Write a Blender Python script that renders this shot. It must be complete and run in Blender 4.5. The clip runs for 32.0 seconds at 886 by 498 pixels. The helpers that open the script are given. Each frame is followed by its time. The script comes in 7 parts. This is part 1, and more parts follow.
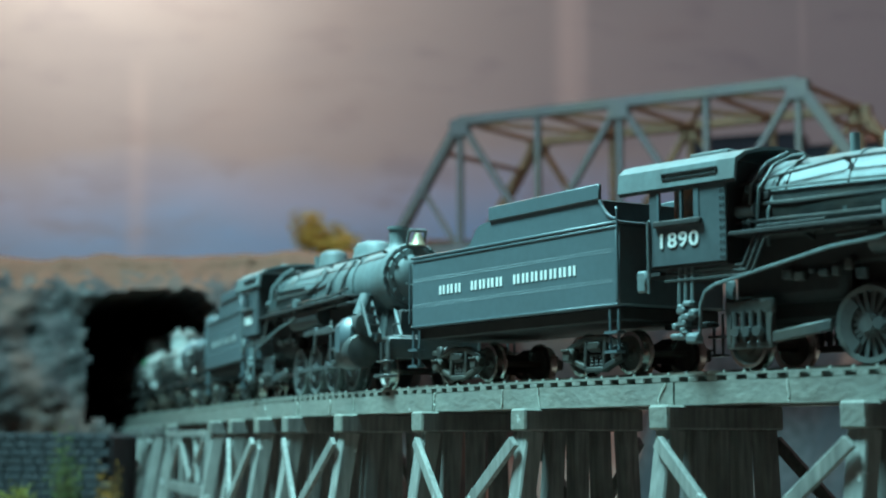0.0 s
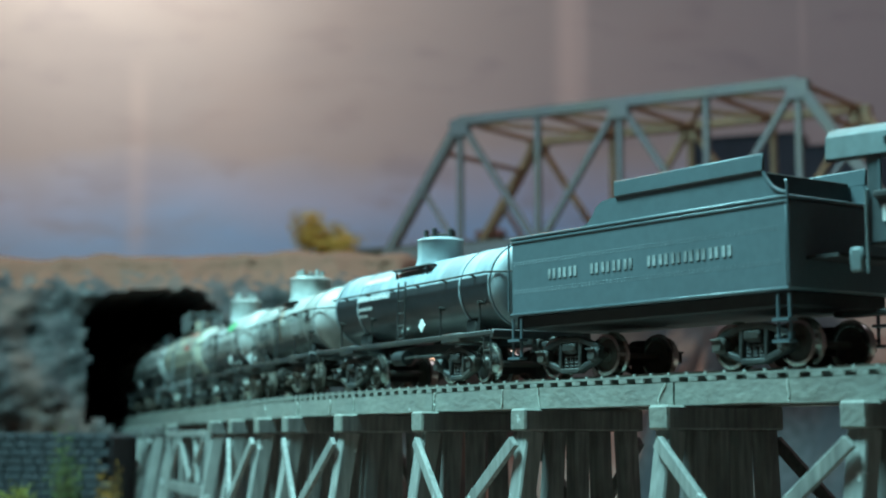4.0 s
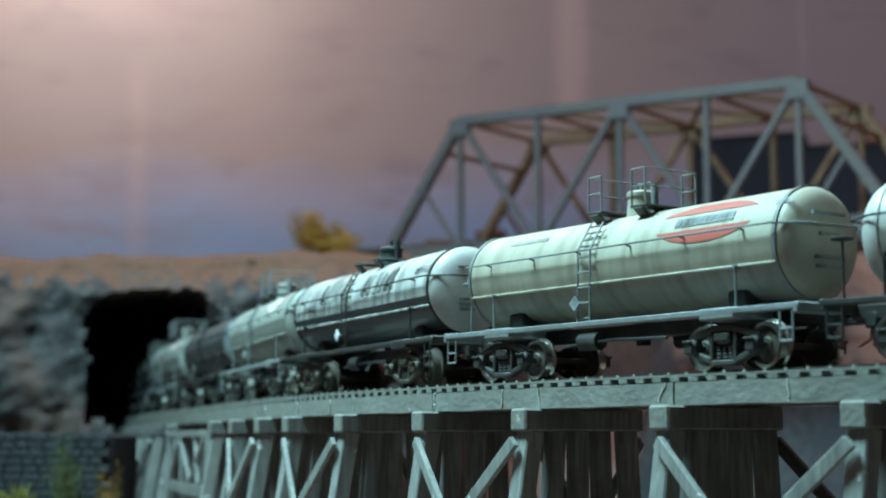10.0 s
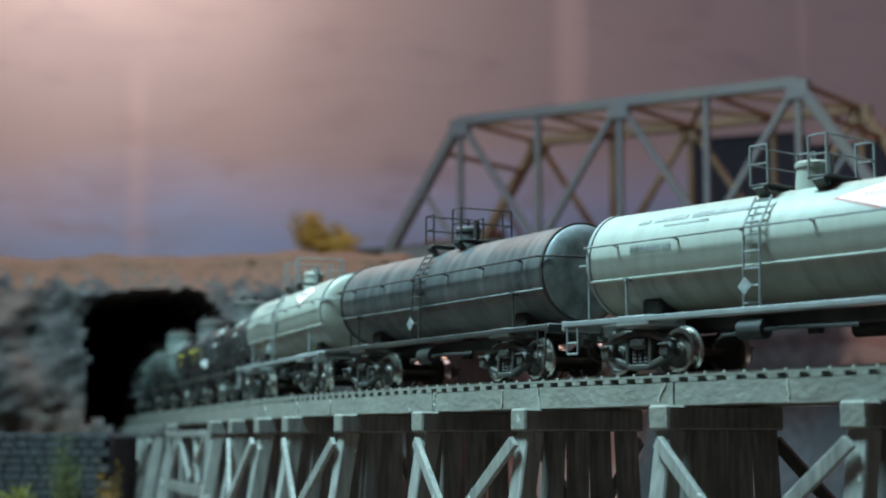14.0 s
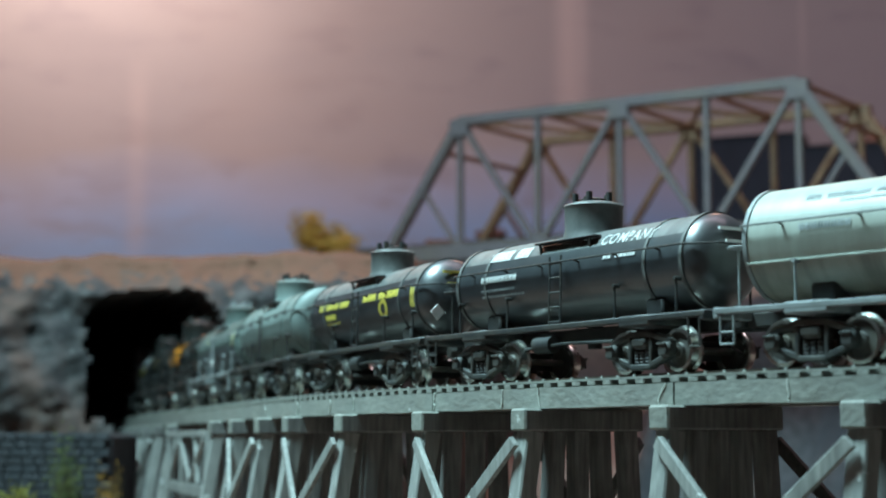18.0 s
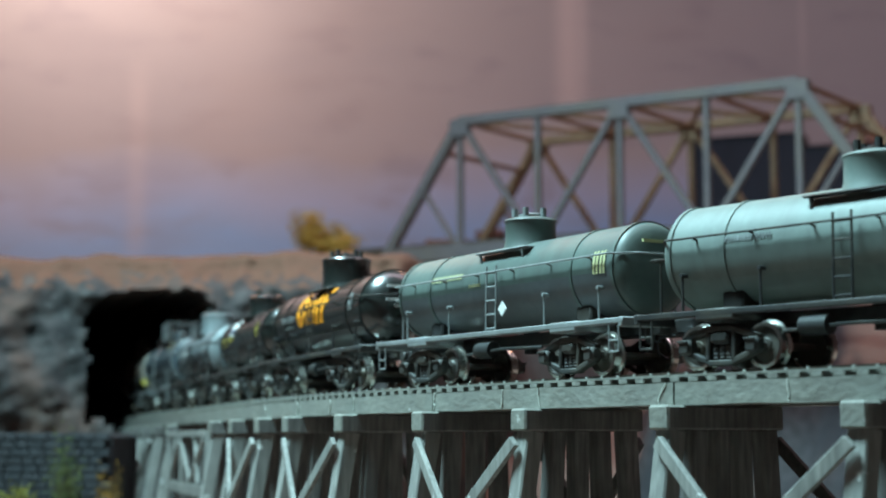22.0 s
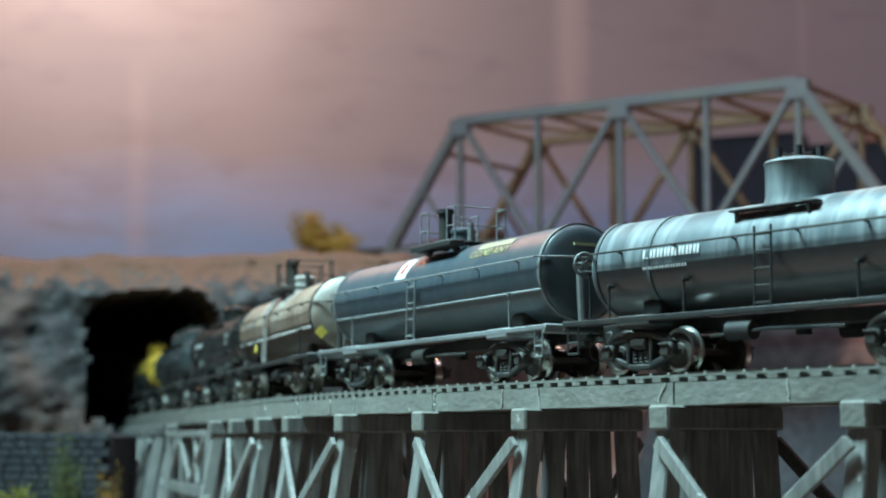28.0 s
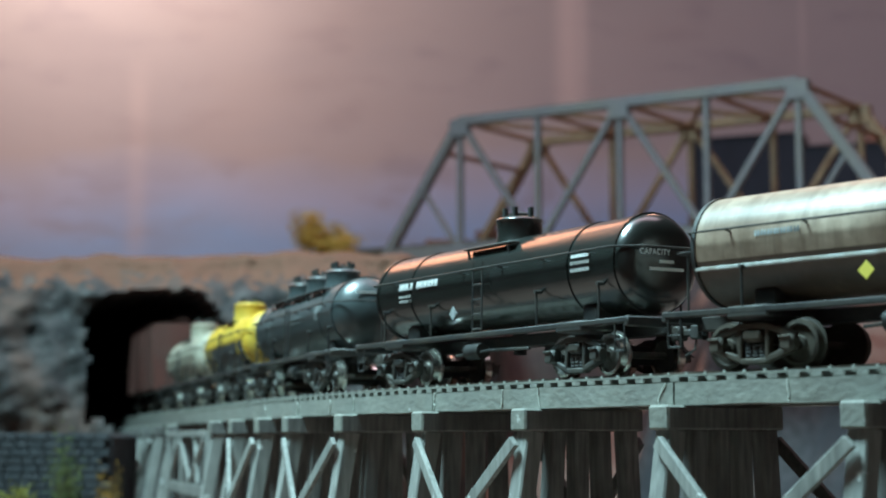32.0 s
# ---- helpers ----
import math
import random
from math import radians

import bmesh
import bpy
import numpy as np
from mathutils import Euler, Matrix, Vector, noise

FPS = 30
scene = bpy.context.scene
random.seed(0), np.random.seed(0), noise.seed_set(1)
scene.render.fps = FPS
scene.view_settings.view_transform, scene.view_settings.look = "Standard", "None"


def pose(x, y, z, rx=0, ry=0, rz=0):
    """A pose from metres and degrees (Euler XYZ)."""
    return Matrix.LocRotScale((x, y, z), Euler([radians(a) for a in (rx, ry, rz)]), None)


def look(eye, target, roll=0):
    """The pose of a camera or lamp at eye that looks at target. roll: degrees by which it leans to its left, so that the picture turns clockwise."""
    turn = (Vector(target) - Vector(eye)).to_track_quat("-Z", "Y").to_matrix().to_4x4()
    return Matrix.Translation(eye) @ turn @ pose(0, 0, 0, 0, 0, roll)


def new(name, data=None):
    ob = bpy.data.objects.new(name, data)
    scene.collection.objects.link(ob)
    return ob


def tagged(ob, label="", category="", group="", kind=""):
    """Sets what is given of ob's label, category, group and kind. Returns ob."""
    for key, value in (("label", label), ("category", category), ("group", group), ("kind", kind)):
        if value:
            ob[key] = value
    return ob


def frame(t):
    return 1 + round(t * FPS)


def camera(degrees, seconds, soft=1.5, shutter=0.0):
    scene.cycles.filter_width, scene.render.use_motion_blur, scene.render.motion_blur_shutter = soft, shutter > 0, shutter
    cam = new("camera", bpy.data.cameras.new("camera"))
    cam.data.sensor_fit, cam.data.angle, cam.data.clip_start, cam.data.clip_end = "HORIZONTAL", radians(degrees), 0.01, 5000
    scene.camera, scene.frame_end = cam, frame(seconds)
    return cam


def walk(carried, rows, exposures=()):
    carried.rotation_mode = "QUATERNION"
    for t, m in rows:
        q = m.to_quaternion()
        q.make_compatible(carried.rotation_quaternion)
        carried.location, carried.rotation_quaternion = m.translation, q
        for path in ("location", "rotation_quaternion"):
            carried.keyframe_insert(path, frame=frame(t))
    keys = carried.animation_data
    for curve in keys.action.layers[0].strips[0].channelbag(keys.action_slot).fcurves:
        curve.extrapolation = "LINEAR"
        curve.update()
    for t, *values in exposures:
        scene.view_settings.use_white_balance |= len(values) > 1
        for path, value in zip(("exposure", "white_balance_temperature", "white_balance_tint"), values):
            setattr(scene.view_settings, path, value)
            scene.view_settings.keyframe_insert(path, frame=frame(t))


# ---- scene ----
# A model railway: metres at model size, z = 0 is the top of the rails.
cam = camera(30.77, 32.0, soft=2.0)
EYE = (0.0, 0.0, -0.01534)
VIEW = Matrix.Translation(EYE) @ pose(0, 0, 0, 96.774, 0, 0)
cam.data.dof.use_dof = True
cam.data.dof.focus_distance = 0.40
cam.data.dof.aperture_fstop = 21.5
walk(cam, [(0.0, VIEW), (32.0, VIEW)], [(0.0, 0.2, 6650, 6), (4.0, 0.18, 6680, 6), (7.0, -0.03, 6680, 6), (10.0, -0.08, 7080, 24), (14.0, -0.07, 7350, 32), (17.0, 0.05, 7380, 31), (20.0, 0.14, 7400, 31), (32.0, 0.14, 7420, 31)])

# ---- light ----
world = bpy.data.worlds.new("room_dim")
scene.world = world
world.use_nodes = True
world.node_tree.nodes["Background"].inputs[0].default_value = (0.68, 0.58, 0.60, 1)
world.node_tree.nodes["Background"].inputs[1].default_value = 0.085


def area_lamp(name, eye, target, sx, sy, watts, colour, spread=180):
    lamp = bpy.data.lights.new(name, "AREA")
    lamp.shape, lamp.size, lamp.size_y, lamp.energy, lamp.color = "RECTANGLE", sx, sy, watts, colour
    lamp.spread = radians(spread)
    ob = new(name, lamp)
    ob.matrix_basis = look(eye, target)
    return ob


area_lamp("cool_tube_light", (-0.27, 0.40, 0.70), (0.02, 0.48, 0.0), 0.30, 0.18, 10.6, (0.385, 0.89, 1.0), 125)
area_lamp("warm_spot_light", (0.40, 2.05, 1.30), (0.27, 1.20, 0.1), 0.4, 0.16, 0.6, (1.0, 0.58, 0.40), 80)
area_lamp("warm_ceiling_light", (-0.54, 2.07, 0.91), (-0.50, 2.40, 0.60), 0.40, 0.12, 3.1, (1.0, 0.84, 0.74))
area_lamp("warm_valance_light", (-0.60, 2.30, 1.25), (0.05, 0.45, 0.0), 0.9, 0.35, 5.0, (1.0, 0.50, 0.29))
# unseen broad fill lamp, added to lift the backdrop and the shadows
area_lamp("room_fill_light", (0.40, 1.00, 1.95), (0.40, 1.70, 0.0), 1.8, 1.2, 19.0, (0.89, 0.83, 0.98))

# ---- track line ----
KNOTS = [(-9.0, 0.0), (-1.85, 0.0), (-0.98, -72.5), (-0.6, -73.6), (-0.4, -72.9), (-0.28, -72.9), (-0.16, -73.2), (-0.08, -69.0),
         (0.0, -62.27), (0.08, -56.18), (0.16, -50.19), (0.28, -41.5), (0.86, 0.0), (9.0, 0.0)]
GRID = np.arange(-9.0, 9.0005, 0.001)
HEAD = np.radians(np.interp(GRID, [k[0] for k in KNOTS], [k[1] for k in KNOTS]))
TX = np.concatenate([[0], np.cumsum((np.cos(HEAD[1:]) + np.cos(HEAD[:-1])) / 2 * 0.001)])
TY = np.concatenate([[0], np.cumsum((np.sin(HEAD[1:]) + np.sin(HEAD[:-1])) / 2 * 0.001)])
TX -= np.interp(0, GRID, TX)
TY += 0.46962 - np.interp(0, GRID, TY)


def track(s, side=0.0, z=0.0):
    """A point beside the track: side > 0 is to the left of the way the train goes."""
    h = float(np.interp(s, GRID, HEAD))
    return Vector((float(np.interp(s, GRID, TX)) - math.sin(h) * side, float(np.interp(s, GRID, TY)) + math.cos(h) * side, z))


def heading(s):
    return float(np.interp(s, GRID, HEAD))


SPEED = [(0, 1.019), (2, 1.015), (4, 1.005), (7, 1.0), (10, 0.984), (13, 0.979), (16, 1.005), (19, 0.984), (22, 0.989), (25, 1.001), (28, 1.003), (30, 1.013), (32, 0.994)]
TIMES = np.arange(0, 32.05, 0.1)
GONE = np.concatenate([[0], np.cumsum(np.interp((TIMES[1:] + TIMES[:-1]) / 2, [k[0] for k in SPEED], [k[1] for k in SPEED]) * 0.1)]) * 0.08


def gone(t):
    """How far the train has run at t seconds."""
    return float(np.interp(t, TIMES, GONE))


# ---- mesh helpers ----
def mesh_of(bm, name, material, smooth=False):
    me = bpy.data.meshes.new(name)
    bm.normal_update()
    bm.to_mesh(me)
    bm.free()
    for m in material if isinstance(material, (list, tuple)) else [material]:
        me.materials.append(m)
    if smooth:
        me.polygons.foreach_set("use_smooth", [True] * len(me.polygons))
        me.set_sharp_from_angle(angle=radians(38))
    return me


def part(name, bm, material, parent, label="", smooth=True):
    """One mesh object under a thing or a part."""
    me = bm if isinstance(bm, bpy.types.Mesh) else mesh_of(bm, name, material, smooth)
    ob = new(name, me)
    ob.parent = parent
    return tagged(ob, label)


def box(bm, c, d, turn=None, bevel=0.0):
    """A block with centre c and sizes d."""
    m = Matrix.Translation(c) @ (turn or Matrix()) @ Matrix.Diagonal((*d, 1))
    made = bmesh.ops.create_cube(bm, size=1.0, matrix=m)
    if bevel:
        edges = list({e for v in made["verts"] for e in v.link_edges})
        bmesh.ops.bevel(bm, geom=edges, offset=bevel, segments=1, affect="EDGES")
    return bm


def beam(bm, a, b, w, h, up=(0, 0, 1), bevel=0.0):
    """A squared timber from a to b."""
    a, b = Vector(a), Vector(b)
    x = (b - a).normalized()
    y = Vector(up).cross(x)
    y = y.normalized() if y.length > 1e-6 else Vector((0, 1, 0))
    z = x.cross(y)
    turn = Matrix((x, y, z)).transposed().to_4x4()
    return box(bm, (a + b) / 2, ((b - a).length, w, h), turn, bevel)


def rod(bm, a, b, r, seg=8, r2=None):
    """A round bar from a to b."""
    a, b = Vector(a), Vector(b)
    q = (b - a).to_track_quat("Z", "Y").to_matrix().to_4x4()
    bmesh.ops.create_cone(bm, cap_ends=True, segments=seg, radius1=r, radius2=r if r2 is None else r2, depth=(b - a).length,
                          matrix=Matrix.Translation((a + b) / 2) @ q)
    return bm


def pipe(bm, pts, r, seg=6):
    for a, b in zip(pts[:-1], pts[1:]):
        rod(bm, a, b, r, seg)
    return bm


def lathe(bm, profile, origin=(0, 0, 0), axis="x", seg=32, start=0.0, end=360.0):
    """A turned body: profile is rows of (place along the axis, radius)."""
    full = abs(end - start) >= 359.9
    n = seg if full else seg + 1
    rings = []
    for p, r in profile:
        ring = []
        for i in range(n):
            a = radians(start + (end - start) * i / seg)
            u, v = r * math.cos(a), r * math.sin(a)
            co = {"x": (p, u, v), "y": (u, p, v), "z": (u, v, p)}[axis]
            ring.append(bm.verts.new(Vector(origin) + Vector(co)))
        rings.append(ring)
    for r0, r1 in zip(rings[:-1], rings[1:]):
        for i in range(seg):
            j = (i + 1) % n
            bm.faces.new((r0[i], r0[j], r1[j], r1[i]))
    if full:
        for ring, flip in ((rings[0], True), (rings[-1], False)):
            if profile[0 if flip else -1][1] > 1e-6:
                bm.faces.new(ring[::-1] if flip else ring)
    bmesh.ops.remove_doubles(bm, verts=bm.verts, dist=1e-6)
    bmesh.ops.recalc_face_normals(bm, faces=bm.faces)
    return bm


def bar_mesh(name, d, material, bevel=0.0003):
    return mesh_of(box(bmesh.new(), (0, 0, 0), d, None, bevel), name, material)


def thing(name, label, category, group="", at=None):
    ob = new(name)
    ob.empty_display_size = 0.02
    if at is not None:
        ob.matrix_basis = at
    return tagged(ob, label, category, group)


# ---- materials ----
def mat(name, colour, rough=0.6, metal=0.0, grain=0.15, scale=300.0, stain=None, stain_scale=40.0, stain_amount=0.5, bump=0.2, spec=0.5, coat=0.0, stretch=None, chips=None, streak=None):
    """A painted or natural surface: colour with fine grain, larger stains and a little relief."""
    m = bpy.data.materials.new(name)
    m.use_nodes = True
    t = m.node_tree
    b = t.nodes["Principled BSDF"]
    b.inputs["Roughness"].default_value = rough
    b.inputs["Metallic"].default_value = metal
    b.inputs["Specular IOR Level"].default_value = spec
    b.inputs["Coat Weight"].default_value = coat
    co = t.nodes.new("ShaderNodeTexCoord")
    info = t.nodes.new("ShaderNodeObjectInfo")
    add = t.nodes.new("ShaderNodeVectorMath")
    add.operation = "ADD"
    t.links.new(co.outputs["Object"], add.inputs[0])
    t.links.new(info.outputs["Random"], add.inputs[1])
    where = add.outputs[0]
    if stretch:
        # grain that runs along the piece
        along = t.nodes.new("ShaderNodeVectorMath")
        along.operation, along.inputs[1].default_value = "MULTIPLY", stretch
        t.links.new(where, along.inputs[0])
        where = along.outputs[0]
    fine = t.nodes.new("ShaderNodeTexNoise")
    fine.inputs["Scale"].default_value, fine.inputs["Detail"].default_value = scale, 6
    big = t.nodes.new("ShaderNodeTexNoise")
    big.inputs["Scale"].default_value, big.inputs["Detail"].default_value = stain_scale, 5
    for n in (fine, big):
        t.links.new(where if n == fine else add.outputs[0], n.inputs["Vector"])
    c = Vector(colour)
    lo, hi = c * (1 - grain), c * (1 + grain)
    r1 = t.nodes.new("ShaderNodeValToRGB")
    r1.color_ramp.elements[0].position, r1.color_ramp.elements[1].position = 0.3, 0.7
    r1.color_ramp.elements[0].color, r1.color_ramp.elements[1].color = (*lo, 1), (*[min(v, 1) for v in hi], 1)
    t.links.new(fine.outputs[0], r1.inputs[0])
    r2 = t.nodes.new("ShaderNodeValToRGB")
    r2.color_ramp.elements[0].position, r2.color_ramp.elements[1].position = 0.42, 0.68
    r2.color_ramp.elements[0].color, r2.color_ramp.elements[1].color = (0, 0, 0, 1), (stain_amount,) * 3 + (1,)
    t.links.new(big.outputs[0], r2.inputs[0])
    mix = t.nodes.new("ShaderNodeMix")
    mix.data_type = "RGBA"
    mix.inputs["B"].default_value = (*(stain or tuple(c * 0.6)), 1)
    t.links.new(r2.outputs[0], mix.inputs["Factor"])
    t.links.new(r1.outputs[0], mix.inputs["A"])
    coloured = mix.outputs["Result"]
    if chips:
        # small worn spots: colour, size and how much of the surface they take
        spot = t.nodes.new("ShaderNodeTexNoise")
        spot.inputs["Scale"].default_value, spot.inputs["Detail"].default_value = chips[1], 4
        t.links.new(add.outputs[0], spot.inputs["Vector"])
        r3 = t.nodes.new("ShaderNodeValToRGB")
        r3.color_ramp.elements[0].position, r3.color_ramp.elements[1].position = 0.72 - chips[2], 0.78 - chips[2]
        t.links.new(spot.outputs[0], r3.inputs[0])
        worn = t.nodes.new("ShaderNodeMix")
        worn.data_type = "RGBA"
        worn.inputs["B"].default_value = (*chips[0], 1)
        t.links.new(r3.outputs[0], worn.inputs["Factor"])
        t.links.new(coloured, worn.inputs["A"])
        coloured = worn.outputs["Result"]
    if streak:
        # grime that has run down the sides: colour and strength
        run = t.nodes.new("ShaderNodeVectorMath")
        run.operation, run.inputs[1].default_value = "MULTIPLY", (1.0, 0.10, 0.10)
        t.links.new(add.outputs[0], run.inputs[0])
        drip = t.nodes.new("ShaderNodeTexNoise")
        drip.inputs["Scale"].default_value, drip.inputs["Detail"].default_value = 260, 5
        t.links.new(run.outputs[0], drip.inputs["Vector"])
        r4 = t.nodes.new("ShaderNodeValToRGB")
        r4.color_ramp.elements[0].position, r4.color_ramp.elements[1].position = 0.47, 0.66
        r4.color_ramp.elements[0].color, r4.color_ramp.elements[1].color = (0, 0, 0, 1), (streak[1],) * 3 + (1,)
        t.links.new(drip.outputs[0], r4.inputs[0])
        ran = t.nodes.new("ShaderNodeMix")
        ran.data_type = "RGBA"
        ran.inputs["B"].default_value = (*streak[0], 1)
        t.links.new(r4.outputs[0], ran.inputs["Factor"])
        t.links.new(coloured, ran.inputs["A"])
        coloured = ran.outputs["Result"]
    t.links.new(coloured, b.inputs["Base Color"])
    if bump:
        bp = t.nodes.new("ShaderNodeBump")
        bp.inputs["Strength"].default_value, bp.inputs["Distance"].default_value = bump, 0.0004
        t.links.new(fine.outputs[0], bp.inputs["Height"])
        t.links.new(bp.outputs[0], b.inputs["Normal"])
    return m


TIMBER = mat("weathered_timber", (0.215, 0.212, 0.184), 0.78, grain=0.18, scale=700, stain=(0.19, 0.19, 0.17), stain_scale=75, stain_amount=0.75, bump=0.6, stretch=(1, 0.12, 1), chips=((0.50, 0.50, 0.46), 260, 0.015))
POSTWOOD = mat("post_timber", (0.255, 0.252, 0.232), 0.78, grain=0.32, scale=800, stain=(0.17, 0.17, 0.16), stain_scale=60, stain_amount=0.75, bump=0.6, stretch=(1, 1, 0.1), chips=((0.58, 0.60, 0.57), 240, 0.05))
# post timber again, darkened: the shade below the deck is in its colour
SHADEDWOOD = mat("shaded_inner_timber", (0.165, 0.160, 0.150), 0.85, grain=0.35, scale=800, stain=(0.065, 0.06, 0.056), stain_scale=60, stain_amount=0.7, bump=0.5, stretch=(1, 1, 0.1))
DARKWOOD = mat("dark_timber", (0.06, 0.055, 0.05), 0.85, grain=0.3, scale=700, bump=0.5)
TIE = mat("tie_wood", (0.16, 0.15, 0.13), 0.85, grain=0.3, scale=900, bump=0.4)
RAIL = mat("rail_steel", (0.115, 0.080, 0.062), 0.6, 0.1, grain=0.3, scale=900)
BRIDGE = mat("bridge_paint", (0.165, 0.132, 0.140), 0.65, grain=0.15, scale=300, stain=(0.2, 0.15, 0.11), stain_scale=30, stain_amount=0.4)
# far truss and cross bracing: warm light put into the colour as brown
WARMLITBRIDGE = mat("warmlit_bridge_paint", (0.30, 0.150, 0.085), 0.75, grain=0.25, scale=300, stain=(0.15, 0.09, 0.06), stain_scale=30, stain_amount=0.5)
BLACK = mat("black_paint", (0.022, 0.026, 0.029), 0.40, grain=0.25, scale=400, stain=(0.045, 0.042, 0.04), stain_scale=60, stain_amount=0.4, bump=0.06, spec=1.0, coat=0.3)
# dusty upper sheets, paled further: light from above put into the colour
TOPLITDUST = mat("toplit_dusty_black", (0.120, 0.124, 0.118), 0.52, grain=0.2, scale=400, stain=(0.045, 0.046, 0.046), stain_scale=70, stain_amount=0.5, bump=0.06, streak=((0.035, 0.036, 0.036), 0.5))
FRAME = mat("underframe_black", (0.022, 0.022, 0.022), 0.6, grain=0.3, scale=500, stain=(0.09, 0.07, 0.05), stain_scale=90, stain_amount=0.4)
WHEELFACE = mat("wheel_face", (0.12, 0.11, 0.10), 0.5, 0.3, grain=0.2, scale=500, stain=(0.14, 0.10, 0.06), stain_scale=120, stain_amount=0.5)
STEEL = mat("wheel_metal", (0.78, 0.76, 0.70), 0.26, 1.0, grain=0.1, scale=500, bump=0.05)

# ---- room ----
def painted_sky():
    m = bpy.data.materials.new("painted_backdrop")
    m.use_nodes = True
    t = m.node_tree
    b = t.nodes["Principled BSDF"]
    b.inputs["Roughness"].default_value = 0.9
    co = t.nodes.new("ShaderNodeTexCoord")
    sep = t.nodes.new("ShaderNodeSeparateXYZ")
    t.links.new(co.outputs["Object"], sep.inputs[0])
    noise_node = t.nodes.new("ShaderNodeTexNoise")
    noise_node.inputs["Scale"].default_value, noise_node.inputs["Detail"].default_value = 3.0, 5
    t.links.new(co.outputs["Object"], noise_node.inputs["Vector"])
    wob = t.nodes.new("ShaderNodeMath")
    wob.operation, wob.inputs[1].default_value = "MULTIPLY_ADD", 0.12
    t.links.new(noise_node.outputs[0], wob.inputs[0])
    t.links.new(sep.outputs["Z"], wob.inputs[2])
    up = t.nodes.new("ShaderNodeMath")
    up.operation, up.inputs[1].default_value = "ADD", 0.75 - 0.06
    t.links.new(wob.outputs[0], up.inputs[0])
    ramp = t.nodes.new("ShaderNodeValToRGB")
    e = ramp.color_ramp.elements
    e[0].position, e[0].color = 0.0, (0.40, 0.46, 0.64, 1)
    e[1].position, e[1].color = 0.62, (0.49, 0.515, 0.53, 1)
    for p, c in ((0.10, (0.32, 0.32, 0.40)), (0.20, (0.32, 0.64, 1.0)), (0.29, (0.31, 0.62, 1.0)), (0.35, (0.46, 0.62, 0.86)), (0.42, (0.505, 0.54, 0.57))):
        k = e.new(p)
        k.color = (*c, 1)
    t.links.new(up.outputs[0], ramp.inputs[0])
    colour = ramp.outputs[0]
    # broad soft clouds, drawn out sideways
    flat = t.nodes.new("ShaderNodeVectorMath")
    flat.operation, flat.inputs[1].default_value = "MULTIPLY", (1.0, 1.0, 2.6)
    t.links.new(co.outputs["Object"], flat.inputs[0])
    for size, low, high, tint, amount in ((3.4, 0.48, 0.72, (0.35, 0.37, 0.41), 0.30), (9.0, 0.52, 0.72, (0.34, 0.35, 0.41), 0.40), (2.3, 0.50, 0.75, (0.48, 0.46, 0.45), 0.4)):
        cloud = t.nodes.new("ShaderNodeTexNoise")
        cloud.inputs["Scale"].default_value, cloud.inputs["Detail"].default_value = size, 4
        t.links.new(flat.outputs[0], cloud.inputs["Vector"])
        thick = t.nodes.new("ShaderNodeMapRange")
        thick.interpolation_type = "SMOOTHSTEP"
        thick.inputs["From Min"].default_value, thick.inputs["From Max"].default_value, thick.inputs["To Max"].default_value = low, high, amount
        t.links.new(cloud.outputs[0], thick.inputs["Value"])
        over = t.nodes.new("ShaderNodeMix")
        over.data_type = "RGBA"
        over.inputs["B"].default_value = (*tint, 1)
        t.links.new(thick.outputs[0], over.inputs["Factor"])
        t.links.new(colour, over.inputs["A"])
        colour = over.outputs["Result"]
    # pale upright streaks, soft at their edges and ends
    for x, half, low, high, strength in ((-0.462, 0.026, 0.20, 0.48, 0.20), (0.192, 0.034, 0.42, 1.20, 0.55), (0.214, 0.016, 0.46, 1.20, 0.25), (0.548, 0.010, 0.50, 1.20, 0.24), (-0.30, 0.12, 0.35, 0.60, 0.06)):
        off = t.nodes.new("ShaderNodeMath")
        off.operation, off.inputs[1].default_value = "SUBTRACT", x
        t.links.new(sep.outputs["X"], off.inputs[0])
        away = t.nodes.new("ShaderNodeMath")
        away.operation = "ABSOLUTE"
        t.links.new(off.outputs[0], away.inputs[0])
        near = t.nodes.new("ShaderNodeMapRange")
        near.interpolation_type = "SMOOTHSTEP"
        near.inputs["From Min"].default_value, near.inputs["From Max"].default_value = half, 0.0
        near.inputs["To Max"].default_value = strength
        t.links.new(away.outputs[0], near.inputs["Value"])
        rise = t.nodes.new("ShaderNodeMapRange")
        rise.interpolation_type = "SMOOTHSTEP"
        rise.inputs["From Min"].default_value, rise.inputs["From Max"].default_value = low, low + 0.10
        t.links.new(up.outputs[0], rise.inputs["Value"])
        fall = t.nodes.new("ShaderNodeMapRange")
        fall.interpolation_type = "SMOOTHSTEP"
        fall.inputs["From Min"].default_value, fall.inputs["From Max"].default_value = high + 0.10, high
        t.links.new(up.outputs[0], fall.inputs["Value"])
        lower = t.nodes.new("ShaderNodeMath")
        lower.operation = "MULTIPLY"
        t.links.new(near.outputs[0], lower.inputs[0])
        t.links.new(fall.outputs[0], lower.inputs[1])
        both = t.nodes.new("ShaderNodeMath")
        both.operation = "MULTIPLY"
        t.links.new(lower.outputs[0], both.inputs[0])
        t.links.new(rise.outputs[0], both.inputs[1])
        mix = t.nodes.new("ShaderNodeMix")
        mix.data_type = "RGBA"
        mix.inputs["B"].default_value = (0.85, 0.82, 0.80, 1)
        t.links.new(both.outputs[0], mix.inputs["Factor"])
        t.links.new(colour, mix.inputs["A"])
        colour = mix.outputs["Result"]
    t.links.new(colour, b.inputs["Base Color"])
    return m


